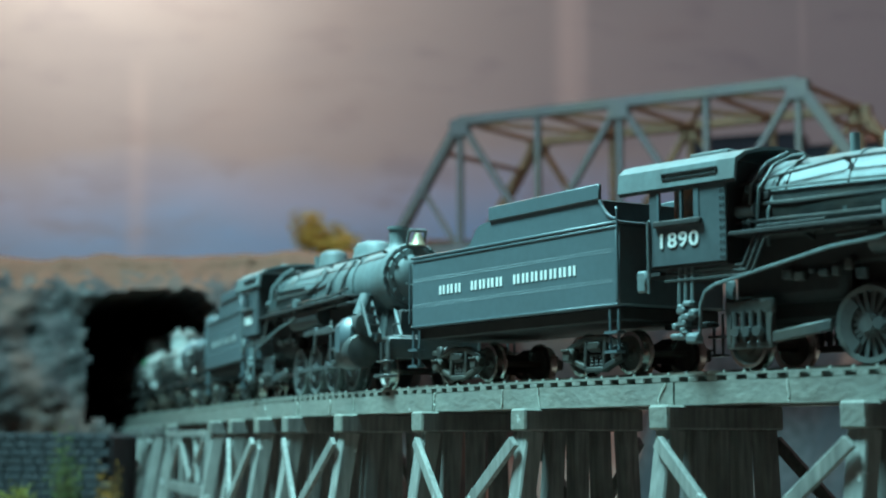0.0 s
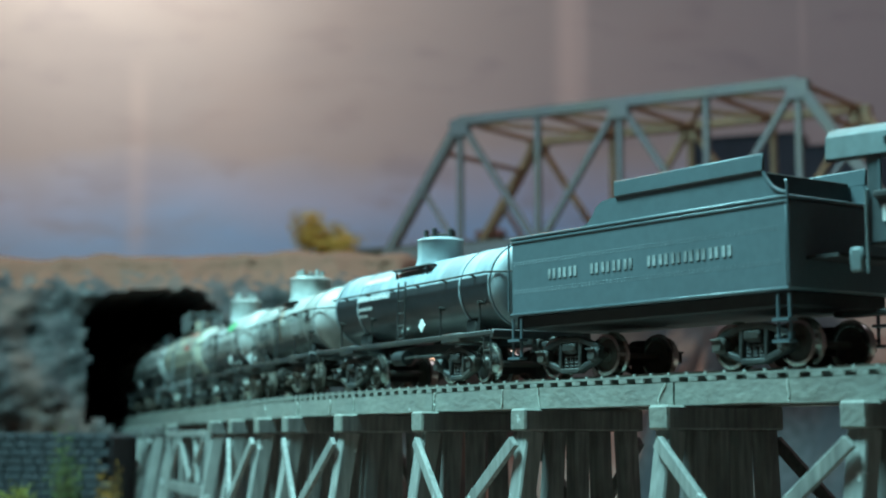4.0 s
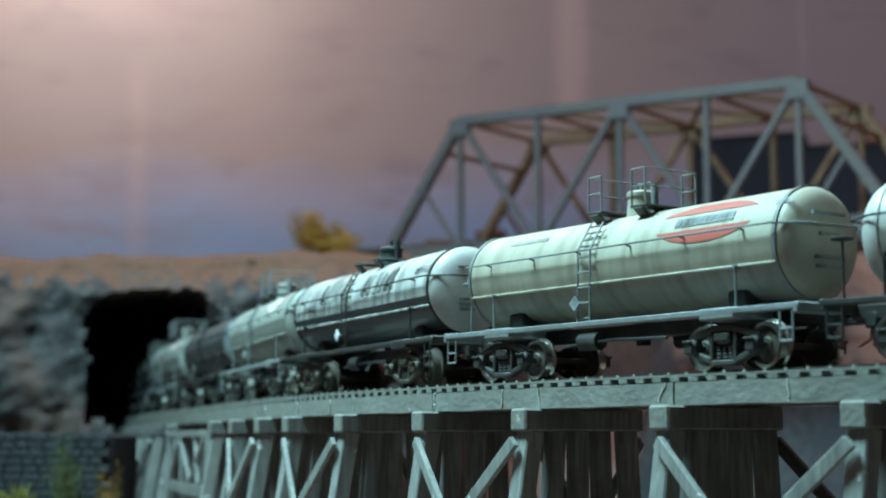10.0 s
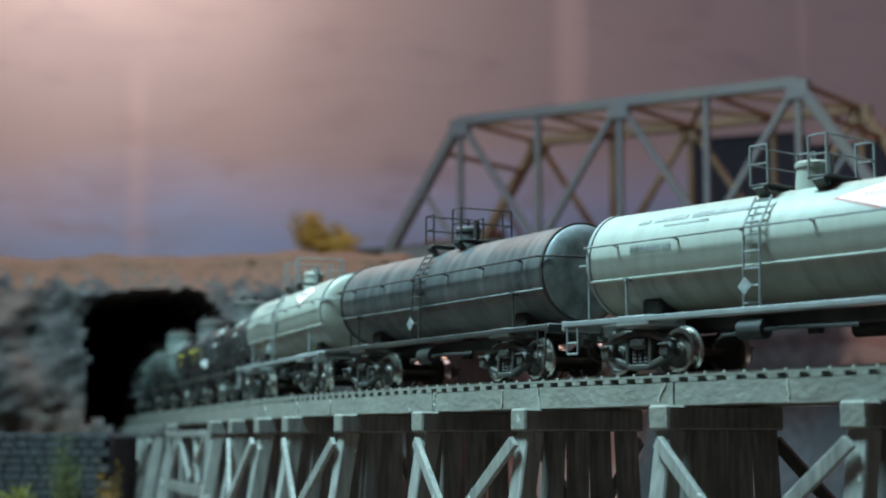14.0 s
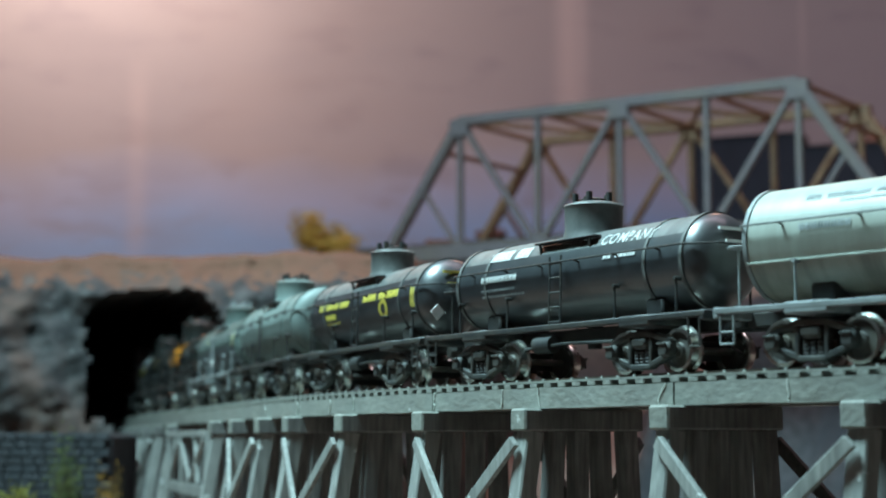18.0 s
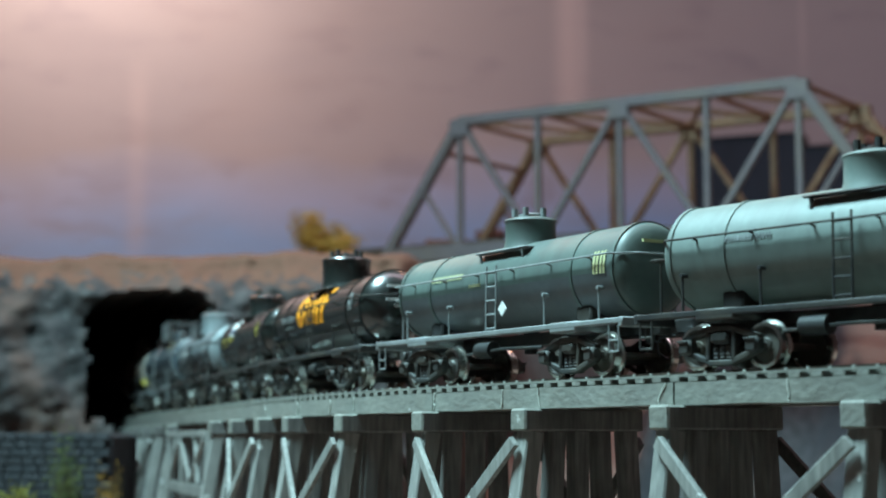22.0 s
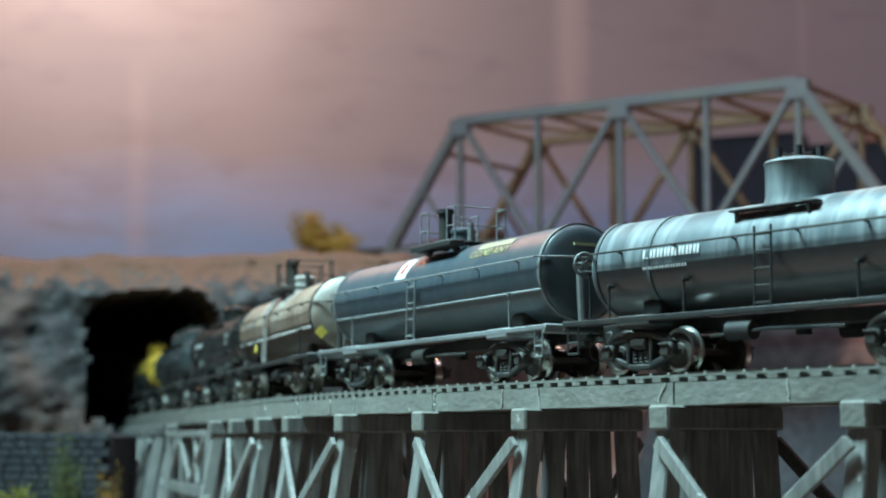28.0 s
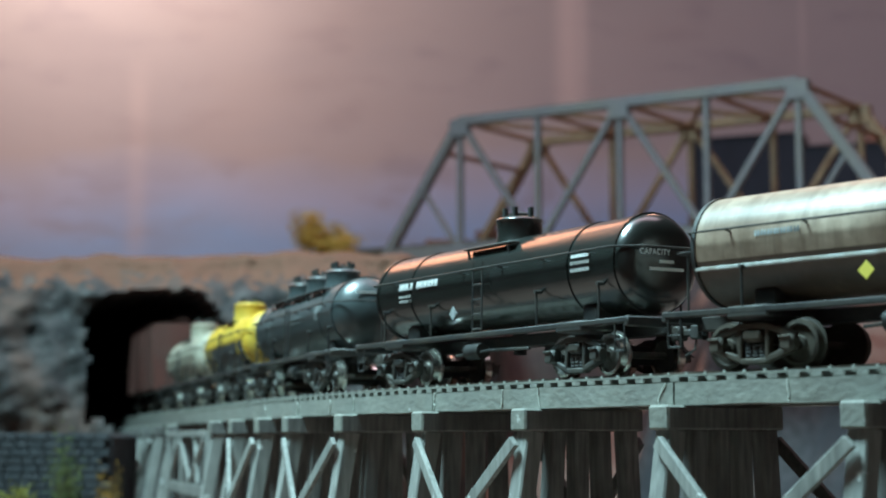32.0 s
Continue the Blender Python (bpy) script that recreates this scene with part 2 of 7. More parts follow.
SKY = painted_sky()
PLASTER = mat("room_wall_paint", (0.45, 0.45, 0.46), 0.9, grain=0.05, scale=40)
room = [("backdrop", (0, 2.42, 0.75), (8, 0.04, 3.5), SKY), ("wall_south", (0, -1.6, 0.75), (8, 0.04, 3.5), PLASTER),
        ("wall_west", (-4.02, 0.41, 0.75), (0.04, 4.06, 3.5), PLASTER), ("wall_east", (4.02, 0.41, 0.75), (0.04, 4.06, 3.5), PLASTER),
        ("ceiling", (0, 0.41, 2.02), (8, 3.98, 0.04), PLASTER), ("floor", (0, 0.41, -0.97), (8, 3.98, 0.04), PLASTER)]
for name, c, d, m in room:
    ob = new(name, mesh_of(box(bmesh.new(), (0, 0, 0), d), name, m))
    ob.location = c
    tagged(ob, {"backdrop": "sky backdrop painted blue-grey behind the layout", "ceiling": "plain grey room ceiling", "floor": "plain grey room floor"}.get(name, "plain grey painted room wall"), "backdrop" if name == "backdrop" else name.split("_")[0], kind="structure")


# ---- ground ----
def step(a, b, v):
    v = min(max((v - a) / (b - a), 0), 1)
    return v * v * (3 - 2 * v)


def ground_height(x, y):
    n = noise.fractal(Vector((x * 6, y * 6, 0.3)), 0.7, 2.1, 5)
    n2 = noise.fractal(Vector((x * 25, y * 25, 4.3)), 0.8, 2.1, 4)
    z = -0.17 + 0.148 * step(1.02, 1.38, y + 0.04 * n)
    bank = step(0.13, 0.30, x + 0.05 * n) * step(0.60, 0.86, y - 0.15 * max(x - 0.2, 0) + 0.03 * n2)
    z += bank * (0.160 + 0.04 * step(0.25, 0.6, x))
    z += 0.02 * n + 0.008 * n2 * (0.4 + bank)
    z -= 0.45 * step(0.10, -0.25, y)
    return max(z, -0.75)


def ground_sheet():
    xs = np.concatenate([np.linspace(-3.98, -0.6, 18), np.arange(-0.58, 0.75, 0.014), np.linspace(0.78, 3.98, 18)])
    ys = np.concatenate([np.linspace(-1.55, 0.3, 14), np.arange(0.32, 1.4, 0.014), np.linspace(1.43, 2.39, 20)])
    verts = [(x, y, ground_height(x, y)) for y in ys for x in xs]
    n = len(xs)
    faces = [(j * n + i, j * n + i + 1, (j + 1) * n + i + 1, (j + 1) * n + i) for j in range(len(ys) - 1) for i in range(n - 1)]
    me = bpy.data.meshes.new("ground")
    me.from_pydata(verts, [], faces)
    me.polygons.foreach_set("use_smooth", [True] * len(me.polygons))
    me.materials.append(LAND)
    return tagged(new("ground", me), "brown and grey modelled scenery ground below the trestle", "ground", kind="structure")


def land_material():
    """Bare rock where it is steep, brown scatter where it is flat."""
    m = mat("modelled_land", (0.078, 0.076, 0.082), 0.92, grain=0.4, scale=120, stain=(0.04, 0.045, 0.055), stain_scale=22, stain_amount=0.8, bump=1.0)
    t = m.node_tree
    b = t.nodes["Principled BSDF"]
    old = b.inputs["Base Color"].links[0].from_socket
    geo = t.nodes.new("ShaderNodeNewGeometry")
    sep = t.nodes.new("ShaderNodeSeparateXYZ")
    t.links.new(geo.outputs["Normal"], sep.inputs[0])
    n = t.nodes.new("ShaderNodeTexNoise")
    n.inputs["Scale"].default_value, n.inputs["Detail"].default_value = 35, 6
    add = t.nodes.new("ShaderNodeMath")
    add.operation, add.inputs[1].default_value = "MULTIPLY_ADD", 0.5
    t.links.new(n.outputs[0], add.inputs[0])
    t.links.new(sep.outputs["Z"], add.inputs[2])
    ramp = t.nodes.new("ShaderNodeValToRGB")
    ramp.color_ramp.elements[0].position, ramp.color_ramp.elements[1].position = 0.88, 1.2
    t.links.new(add.outputs[0], ramp.inputs[0])
    mix = t.nodes.new("ShaderNodeMix")
    mix.data_type = "RGBA"
    mix.inputs["B"].default_value = (0.30, 0.200, 0.165, 1)
    t.links.new(ramp.outputs[0], mix.inputs["Factor"])
    t.links.new(old, mix.inputs["A"])
    t.links.new(mix.outputs["Result"], b.inputs["Base Color"])
    return m


def rock_material():
    """Cast plaster rock, mottled blue-grey and brown, with earth and painted-in warm light towards its upper rim."""
    m = mat("plaster_rock_face", (0.092, 0.081, 0.079), 0.9, grain=0.55, scale=75, stain=(0.034, 0.032, 0.034), stain_scale=55, stain_amount=0.9, bump=1.0, chips=((0.17, 0.165, 0.16), 190, 0.08))
    t = m.node_tree
    b = t.nodes["Principled BSDF"]
    co = t.nodes.new("ShaderNodeTexCoord")
    sep = t.nodes.new("ShaderNodeSeparateXYZ")
    t.links.new(co.outputs["Object"], sep.inputs[0])
    # brown washes in patches; rim earth by height, with warm light in its colour
    for size, weight, low, high, tint, by_height in ((18, 1.0, 0.50, 0.66, (0.165, 0.092, 0.072), False), (60, 0.034, 0.1030, 0.1105, (0.27, 0.120, 0.078), True), (120, 0.060, 0.1085, 0.1135, (0.22, 0.095, 0.062), True)):
        n = t.nodes.new("ShaderNodeTexNoise")
        n.inputs["Scale"].default_value, n.inputs["Detail"].default_value = size, 6
        t.links.new(co.outputs["Object"], n.inputs["Vector"])
        level = n.outputs[0]
        if by_height:
            add = t.nodes.new("ShaderNodeMath")
            add.operation, add.inputs[1].default_value = "MULTIPLY_ADD", weight
            t.links.new(level, add.inputs[0])
            t.links.new(sep.outputs["Z"], add.inputs[2])
            level = add.outputs[0]
        span = t.nodes.new("ShaderNodeMapRange")
        span.inputs["From Min"].default_value, span.inputs["From Max"].default_value = low, high
        t.links.new(level, span.inputs["Value"])
        mix = t.nodes.new("ShaderNodeMix")
        mix.data_type = "RGBA"
        mix.inputs["B"].default_value = (*tint, 1)
        t.links.new(span.outputs[0], mix.inputs["Factor"])
        t.links.new(b.inputs["Base Color"].links[0].from_socket, mix.inputs["A"])
        t.links.new(mix.outputs["Result"], b.inputs["Base Color"])
    return m


LAND = land_material()
PINKEARTH = mat("pinkish_plaster_earth", (0.20, 0.130, 0.108), 0.95, grain=0.25, scale=90, stain=(0.085, 0.082, 0.092), stain_scale=12, stain_amount=0.9, bump=0.8)
ROCKFACE = rock_material()
ground_sheet()


# ---- rock cliff with the tunnel ----
NEARER = 0.86      # the cliff and its foot stand nearer than they were first laid out, by this share


def drawn_in(x, y, z):
    """A point moved towards the eye's stand by the share above."""
    return Vector((x, y, z - EYE[2])) * NEARER + Vector((0, 0, EYE[2]))


def cliff():
    """A rock face with an opening for the line, and the plateau above it."""
    def inside(x, z):
        u = (x + 0.203) / 0.0485
        top = 0.090 - 0.018 * abs(u) ** 5 + 0.004 * noise.noise(Vector((x * 60, 0, 7)))
        side = 0.98 + 0.14 * noise.noise(Vector((z * 40, 3, 1))) + 0.06 * noise.noise(Vector((z * 110, 8, 1)))
        low = -0.016 if u > -0.55 else -0.003 + 0.004 * noise.noise(Vector((x * 70, 5, 2)))
        return abs(u) < side and low < z < top

    def top_z(x):
        return 0.108 + 0.008 * step(-0.4, -0.05, x) + 0.003 * noise.noise(Vector((x * 18, 1, 2)))

    def face_y(x, z):
        base = 1.12 - 0.10 * step(-0.26, -0.42, x) + 0.03 * step(-0.12, -0.03, x)
        base += 0.35 * step(-0.035, 0.05, x) + 0.88 * step(0.05, 0.115, x)
        base -= 0.02 * step(-0.008, -0.06, z) * step(-0.15, -0.26, x)
        n = noise.fractal(Vector((x * 13, z * 13, 2.0)), 0.75, 2.1, 6)
        r = abs(noise.noise(Vector((x * 30 + 3, z * 16, 5))))
        crag = abs(noise.noise(Vector((x * 55 + 9, z * 38, 1)))) - 0.25 + 0.5 * abs(noise.noise(Vector((x * 120, z * 90, 6))))
        return base - 0.014 * n + 0.014 * r + 0.007 * crag + 0.0035 * noise.noise(Vector((x * 190, z * 150, 9))) - 0.10 * min(z - 0.02, 0) ** 2 + 0.035 * step(0.085, 0.115, z)

    xs = np.concatenate([np.linspace(-3.9, -0.7, 16), np.arange(-0.68, 0.12, 0.0035)])
    zs = np.linspace(-0.30, 0.0, 60).tolist() + np.linspace(0.0, 1.0, 48)[1:].tolist()
    bm = bmesh.new()
    grid = []
    for k, zz in enumerate(zs):
        row = []
        for x in xs:
            z = zz if zz <= 0 else zz * top_z(x)
            row.append(bm.verts.new((x, face_y(x, z), z)))
        grid.append(row)
    # the plateau goes back from the rim, which is rounded
    for back, up in ((0.012, 0.006), (0.04, 0.009), (0.12, 0.010), (0.4, 0.011), (1.9, 0.012)):
        grid.append([bm.verts.new((x, min(face_y(x, top_z(x)) + back + 0.004 * noise.noise(Vector((x * 40, back * 9, 0))), 2.38), top_z(x) + up + 0.003 * noise.noise(Vector((x * 50, back * 30, 3))))) for x in xs])
    for r0, r1 in zip(grid[:-1], grid[1:]):
        for i in range(len(xs) - 1):
            mid = (r0[i].co + r1[i + 1].co) / 2
            if mid.z < 0.1 and inside(mid.x, mid.z) and mid.y < 1.25:
                continue
            bm.faces.new((r0[i], r0[i + 1], r1[i + 1], r1[i]))
    for v in bm.verts:
        v.co = drawn_in(*v.co) if v.co.y < 2.3 else Vector((v.co.x, 2.38, drawn_in(*v.co).z))
    # rough bore behind the opening, along the line
    rim = [e for e in bm.edges if e.is_boundary and all(abs(v.co.x + 0.175) < 0.062 and -0.05 < v.co.z < 0.086 and v.co.y < 1.12 for v in e.verts)]
    for s0, s1 in ((-0.52, -0.58), (-0.58, -0.66), (-0.66, -0.76), (-0.76, -0.86), (-0.86, -0.98), (-0.98, -1.15), (-1.15, -1.35), (-1.35, -1.6)):
        made = bmesh.ops.extrude_edge_only(bm, edges=rim)
        rim = [g for g in made["geom"] if isinstance(g, bmesh.types.BMEdge) and all(len(v.link_faces) <= 2 for v in g.verts) and g.is_boundary]
        shift = track(s1) - track(s0)
        for v in {v for e in rim for v in e.verts}:
            v.co += shift + Vector((0, 0, 0.002 * noise.noise(v.co * 60)))
    bmesh.ops.recalc_face_normals(bm, faces=bm.faces)
    me = mesh_of(bm, "cliff", ROCKFACE, True)
    me.set_sharp_from_angle(angle=radians(80))
    return tagged(new("rock_cliff", me), "grey plaster rock cliff with a dark tunnel mouth and brown rim", "cliff", kind="structure")


cliff()


def retaining_wall():
    """A dark footing of cast blocks in courses before the cliff, beside the trestle's far end."""
    stone = mat("dark_cast_stone", (0.036, 0.038, 0.042), 0.9, grain=0.4, scale=140, stain=(0.025, 0.03, 0.035), stain_scale=45, stain_amount=0.8, bump=0.8)
    mortar = mat("dark_mortar", (0.026, 0.027, 0.030), 0.95, grain=0.3, scale=200, bump=0.5)
    wall = tagged(new("wall_footing", mesh_of(box(bmesh.new(), drawn_in(-0.248, 0.986, -0.146), (0.0946, 0.069, 0.232), None, 0.002), "footing", mortar)), "dark blue-grey cast stone footing at the cliff's foot", "wall", kind="structure")
    rng = random.Random(31)
    west, east, front, top = drawn_in(-0.3030, 0, 0).x, drawn_in(-0.1935, 0, 0).x, drawn_in(0, 0.9460, 0).y, drawn_in(0, 0, -0.0135).z
    blocks = [bar_mesh("block", (w, 0.005, 0.0034), stone, 0.0004) for w in (0.0056, 0.0072, 0.0088)]
    for k in range(14):
        x = west - (0.0035 if k % 2 else 0.0)
        while x < east:
            me = rng.choice(blocks)
            w = max(v.co.x for v in me.vertices) * 2
            if x > west - 0.001 and x + w < east + 0.001:
                ob = part("block", me, None, wall)
                ob.location = (x + w / 2, front - rng.uniform(0, 0.0006), top - 0.0040 * k)
            x += w + 0.0005


# ---- trestle ----
def sweep(bm, s0, s1, y0, y1, z0, z1, ds=0.012, rough=0.0):
    """A bar of rectangular section that follows the track."""
    n = max(2, int((s1 - s0) / ds) + 1)
    rings = []
    for s in np.linspace(s0, s1, n):
        rings.append([bm.verts.new(track(s, y + rough * noise.noise(Vector((s * 90, y * 900, z * 900))), z + rough * noise.noise(Vector((s * 120, y * 700, z * 700 + 5))))) for y, z in ((y0, z0), (y1, z0), (y1, z1), (y0, z1))])
    for a, b in zip(rings[:-1], rings[1:]):
        for i in range(4):
            bm.faces.new((a[i], a[(i + 1) % 4], b[(i + 1) % 4], b[i]))
    bm.faces.new(rings[0][::-1])
    bm.faces.new(rings[-1])
    bmesh.ops.recalc_face_normals(bm, faces=bm.faces)
    return bm


BENTS = [0.1710, 0.1205, 0.0715, 0.0240, -0.0275, -0.0780, -0.1170, -0.1680, -0.2200, -0.2700, -0.3150, -0.3560, -0.4120, -0.4670, -0.5160, -0.5650, -0.6140]
BENTS = [0.220 + 0.049 * k for k in range(9, -1, -1)] + BENTS
PANEL = (-0.2200, -0.3560)     # the bents between these stand behind a framed panel


def bent_matrix(s):
    p = track(s)
    return Matrix.Translation(p) @ Matrix.Rotation(heading(s), 4, "Z")


trestle = thing("timber_trestle", "curved grey-green timber trestle with braced bents, on rocky ground", "trestle")
trestle_parts = []
for side in (-1, 1):
    cuts = [0.72] + [b for b in BENTS if b < 0.66][::2] + [-0.66]
    for a, b in zip(cuts[:-1], cuts[1:]):
        bm = sweep(bmesh.new(), b + 0.0003, a - 0.0003, *sorted((side * 0.0088, side * 0.0165)), -0.0076, -0.0026, 0.004, 0.00022)
        part("stringer", bm, TIMBER, trestle, smooth=False)
# filler that has cracked at the joints of the near stringer
FILLER = mat("pale_filler", (0.55, 0.56, 0.50), 0.8, grain=0.2, scale=900, bump=0.4)
rng = random.Random(12)
for s in (0.152, 0.118, 0.0735, 0.0585, 0.0255, -0.0265, -0.0460, -0.0790, -0.1240):
    bm = bmesh.new()
    z, w = -0.0026, 0.0
    while z > -0.0060 - rng.random() * 0.001:
        z1, w1 = z - rng.uniform(0.0006, 0.0011), w + rng.uniform(-0.0007, 0.0007)
        beam(bm, track(s + w, -0.0166, z), track(s + w1, -0.0166, z1), 0.0003, 0.00022)
        z, w = z1, w1
    part("cracked_filler", bm, FILLER, trestle, smooth=False)
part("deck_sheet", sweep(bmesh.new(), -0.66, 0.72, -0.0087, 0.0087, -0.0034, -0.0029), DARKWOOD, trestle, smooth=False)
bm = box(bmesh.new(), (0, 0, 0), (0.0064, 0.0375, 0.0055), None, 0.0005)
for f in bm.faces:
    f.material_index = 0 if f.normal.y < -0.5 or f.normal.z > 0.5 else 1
CAP = mesh_of(bm, "cap", [TIMBER, SHADEDWOOD])       # pale end and top; the deck's shade is painted on the other faces
POST_TOP, POST_LOW = -0.0131, -0.165
for s in BENTS:
    m = bent_matrix(s)
    behind = PANEL[1] + 0.01 < s < PANEL[0] - 0.01
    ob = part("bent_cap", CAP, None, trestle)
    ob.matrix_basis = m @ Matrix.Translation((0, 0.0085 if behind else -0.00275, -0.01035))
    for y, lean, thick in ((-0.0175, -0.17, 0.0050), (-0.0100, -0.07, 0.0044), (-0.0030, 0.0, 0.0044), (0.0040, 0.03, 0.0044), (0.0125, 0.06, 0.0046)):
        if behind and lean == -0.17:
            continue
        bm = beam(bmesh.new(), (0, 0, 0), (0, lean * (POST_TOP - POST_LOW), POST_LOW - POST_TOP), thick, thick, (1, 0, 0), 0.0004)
        # only the outer post is pale; inner ones have their shade painted in
        ob = part("post", bm, POSTWOOD if lean == -0.17 else SHADEDWOOD, trestle, smooth=False)
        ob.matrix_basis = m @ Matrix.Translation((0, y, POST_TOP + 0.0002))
for k, (a, b) in enumerate(zip(BENTS[:-1], BENTS[1:])):
    if (k + len(BENTS)) % 2 == 0:
        continue
    for side in (-1, 1):
        if side < 0 and PANEL[1] - 0.001 < b < PANEL[0] - 0.001:
            continue
        for up, lo in ((a, b), (b, a)):
            y0 = side * (0.0175 + 0.0042) if side < 0 else 0.0165
            z0, z1 = -0.0155, -0.062
            y1 = y0 + (-0.17 if side < 0 else 0.06) * (z0 - z1)
            off = side * (0.0008 if up == a else 0.0)
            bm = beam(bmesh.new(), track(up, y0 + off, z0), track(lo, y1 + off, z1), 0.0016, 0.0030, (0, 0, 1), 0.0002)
            # far-side braces get dark timber, which puts their shade into the colour
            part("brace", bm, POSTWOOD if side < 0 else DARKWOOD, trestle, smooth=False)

# a framed panel of thin sticks closes the outer face between two bents
s0, s1 = PANEL[0] - 0.008, PANEL[1] + 0.008
wide = s0 - s1
for (u, z), (v, w), thick in (((0, -0.0125), (1, -0.0125), 0.0026), ((0, -0.0370), (1, -0.0370), 0.0050), ((0, -0.0115), (0, -0.0395), 0.0028), ((1, -0.0115), (1, -0.0395), 0.0030),
                              ((0.97, -0.0340), (0.70, -0.0145), 0.0020), ((0.70, -0.0145), (0.42, -0.0340), 0.0026), ((0.42, -0.0340), (0.10, -0.0145), 0.0024), ((0.66, -0.0145), (0.66, -0.0340), 0.0014), ((0.30, -0.0145), (0.22, -0.0340), 0.0016)):
    part("panel_stick", beam(bmesh.new(), track(s0 - wide * u, -0.0205, z), track(s0 - wide * v, -0.0205, w), 0.0016, thick, (0, 0, 1), 0.0002), POSTWOOD, trestle, smooth=False)

retaining_wall()

# ---- rails and ties ----
railway = thing("railway_track", "single rusty model track on dark wooden ties", "track")
for side in (-1, 1):
    bm = bmesh.new()
    y = side * 0.0087
    sweep(bm, -4.6, 3.9, y - 0.0004, y + 0.0004, -0.0005, 0.0)
    sweep(bm, -4.6, 3.9, y - 0.00025, y + 0.00025, -0.0014, -0.0004)
    sweep(bm, -4.6, 3.9, y - 0.0008, y + 0.0008, -0.0017, -0.0013)
    part("rail", bm, RAIL, railway, smooth=False)
    part("guard_timber", sweep(bmesh.new(), -0.66, 0.72, *sorted((side * 0.0140, side * 0.0163)), -0.0014, -0.0009), TIMBER, trestle, smooth=False)
TIE_MESH = bar_mesh("tie", (0.0030, 0.0326, 0.0012), TIMBER, 0.0002)
BOLT_MESH = mesh_of(rod(bmesh.new(), (0, 0, 0), (0, 0, 0.0006), 0.00048, 6, 0.00025), "bolt", TIMBER)
for k in range(150):
    s = 0.28 - 0.0055 * k
    ob = part("tie", TIE_MESH, None, railway)
    ob.matrix_basis = bent_matrix(s) @ Matrix.Translation((0, 0, -0.0020))
    ob = part("bolt", BOLT_MESH, None, trestle)
    ob.matrix_basis = bent_matrix(s + 0.00275) @ Matrix.Translation((0, -0.0152, -0.0009))
bm = bmesh.new()
for s in np.concatenate([np.arange(-4.6, -0.545, 0.0055), np.arange(0.2856, 3.9, 0.0055)]):
    box(bm, (0, 0, 0), (0.003, 0.0326, 0.0012), bent_matrix(s) @ Matrix.Translation((0, 0, -0.0020)))
tagged(part("far_ties", bm, TIE, railway, smooth=False), kind="stuff")
# low fill that carries the line where the trestle ends
for s0, s1 in ((-4.6, -0.66), (0.72, 3.9)):
    ob = new("roadbed", mesh_of(sweep(bmesh.new(), s0, s1, -0.022, 0.022, -0.30, -0.0026, 0.05), "roadbed", ROCKFACE))
    tagged(ob, "brown earth roadbed under the track", "roadbed", kind="structure")


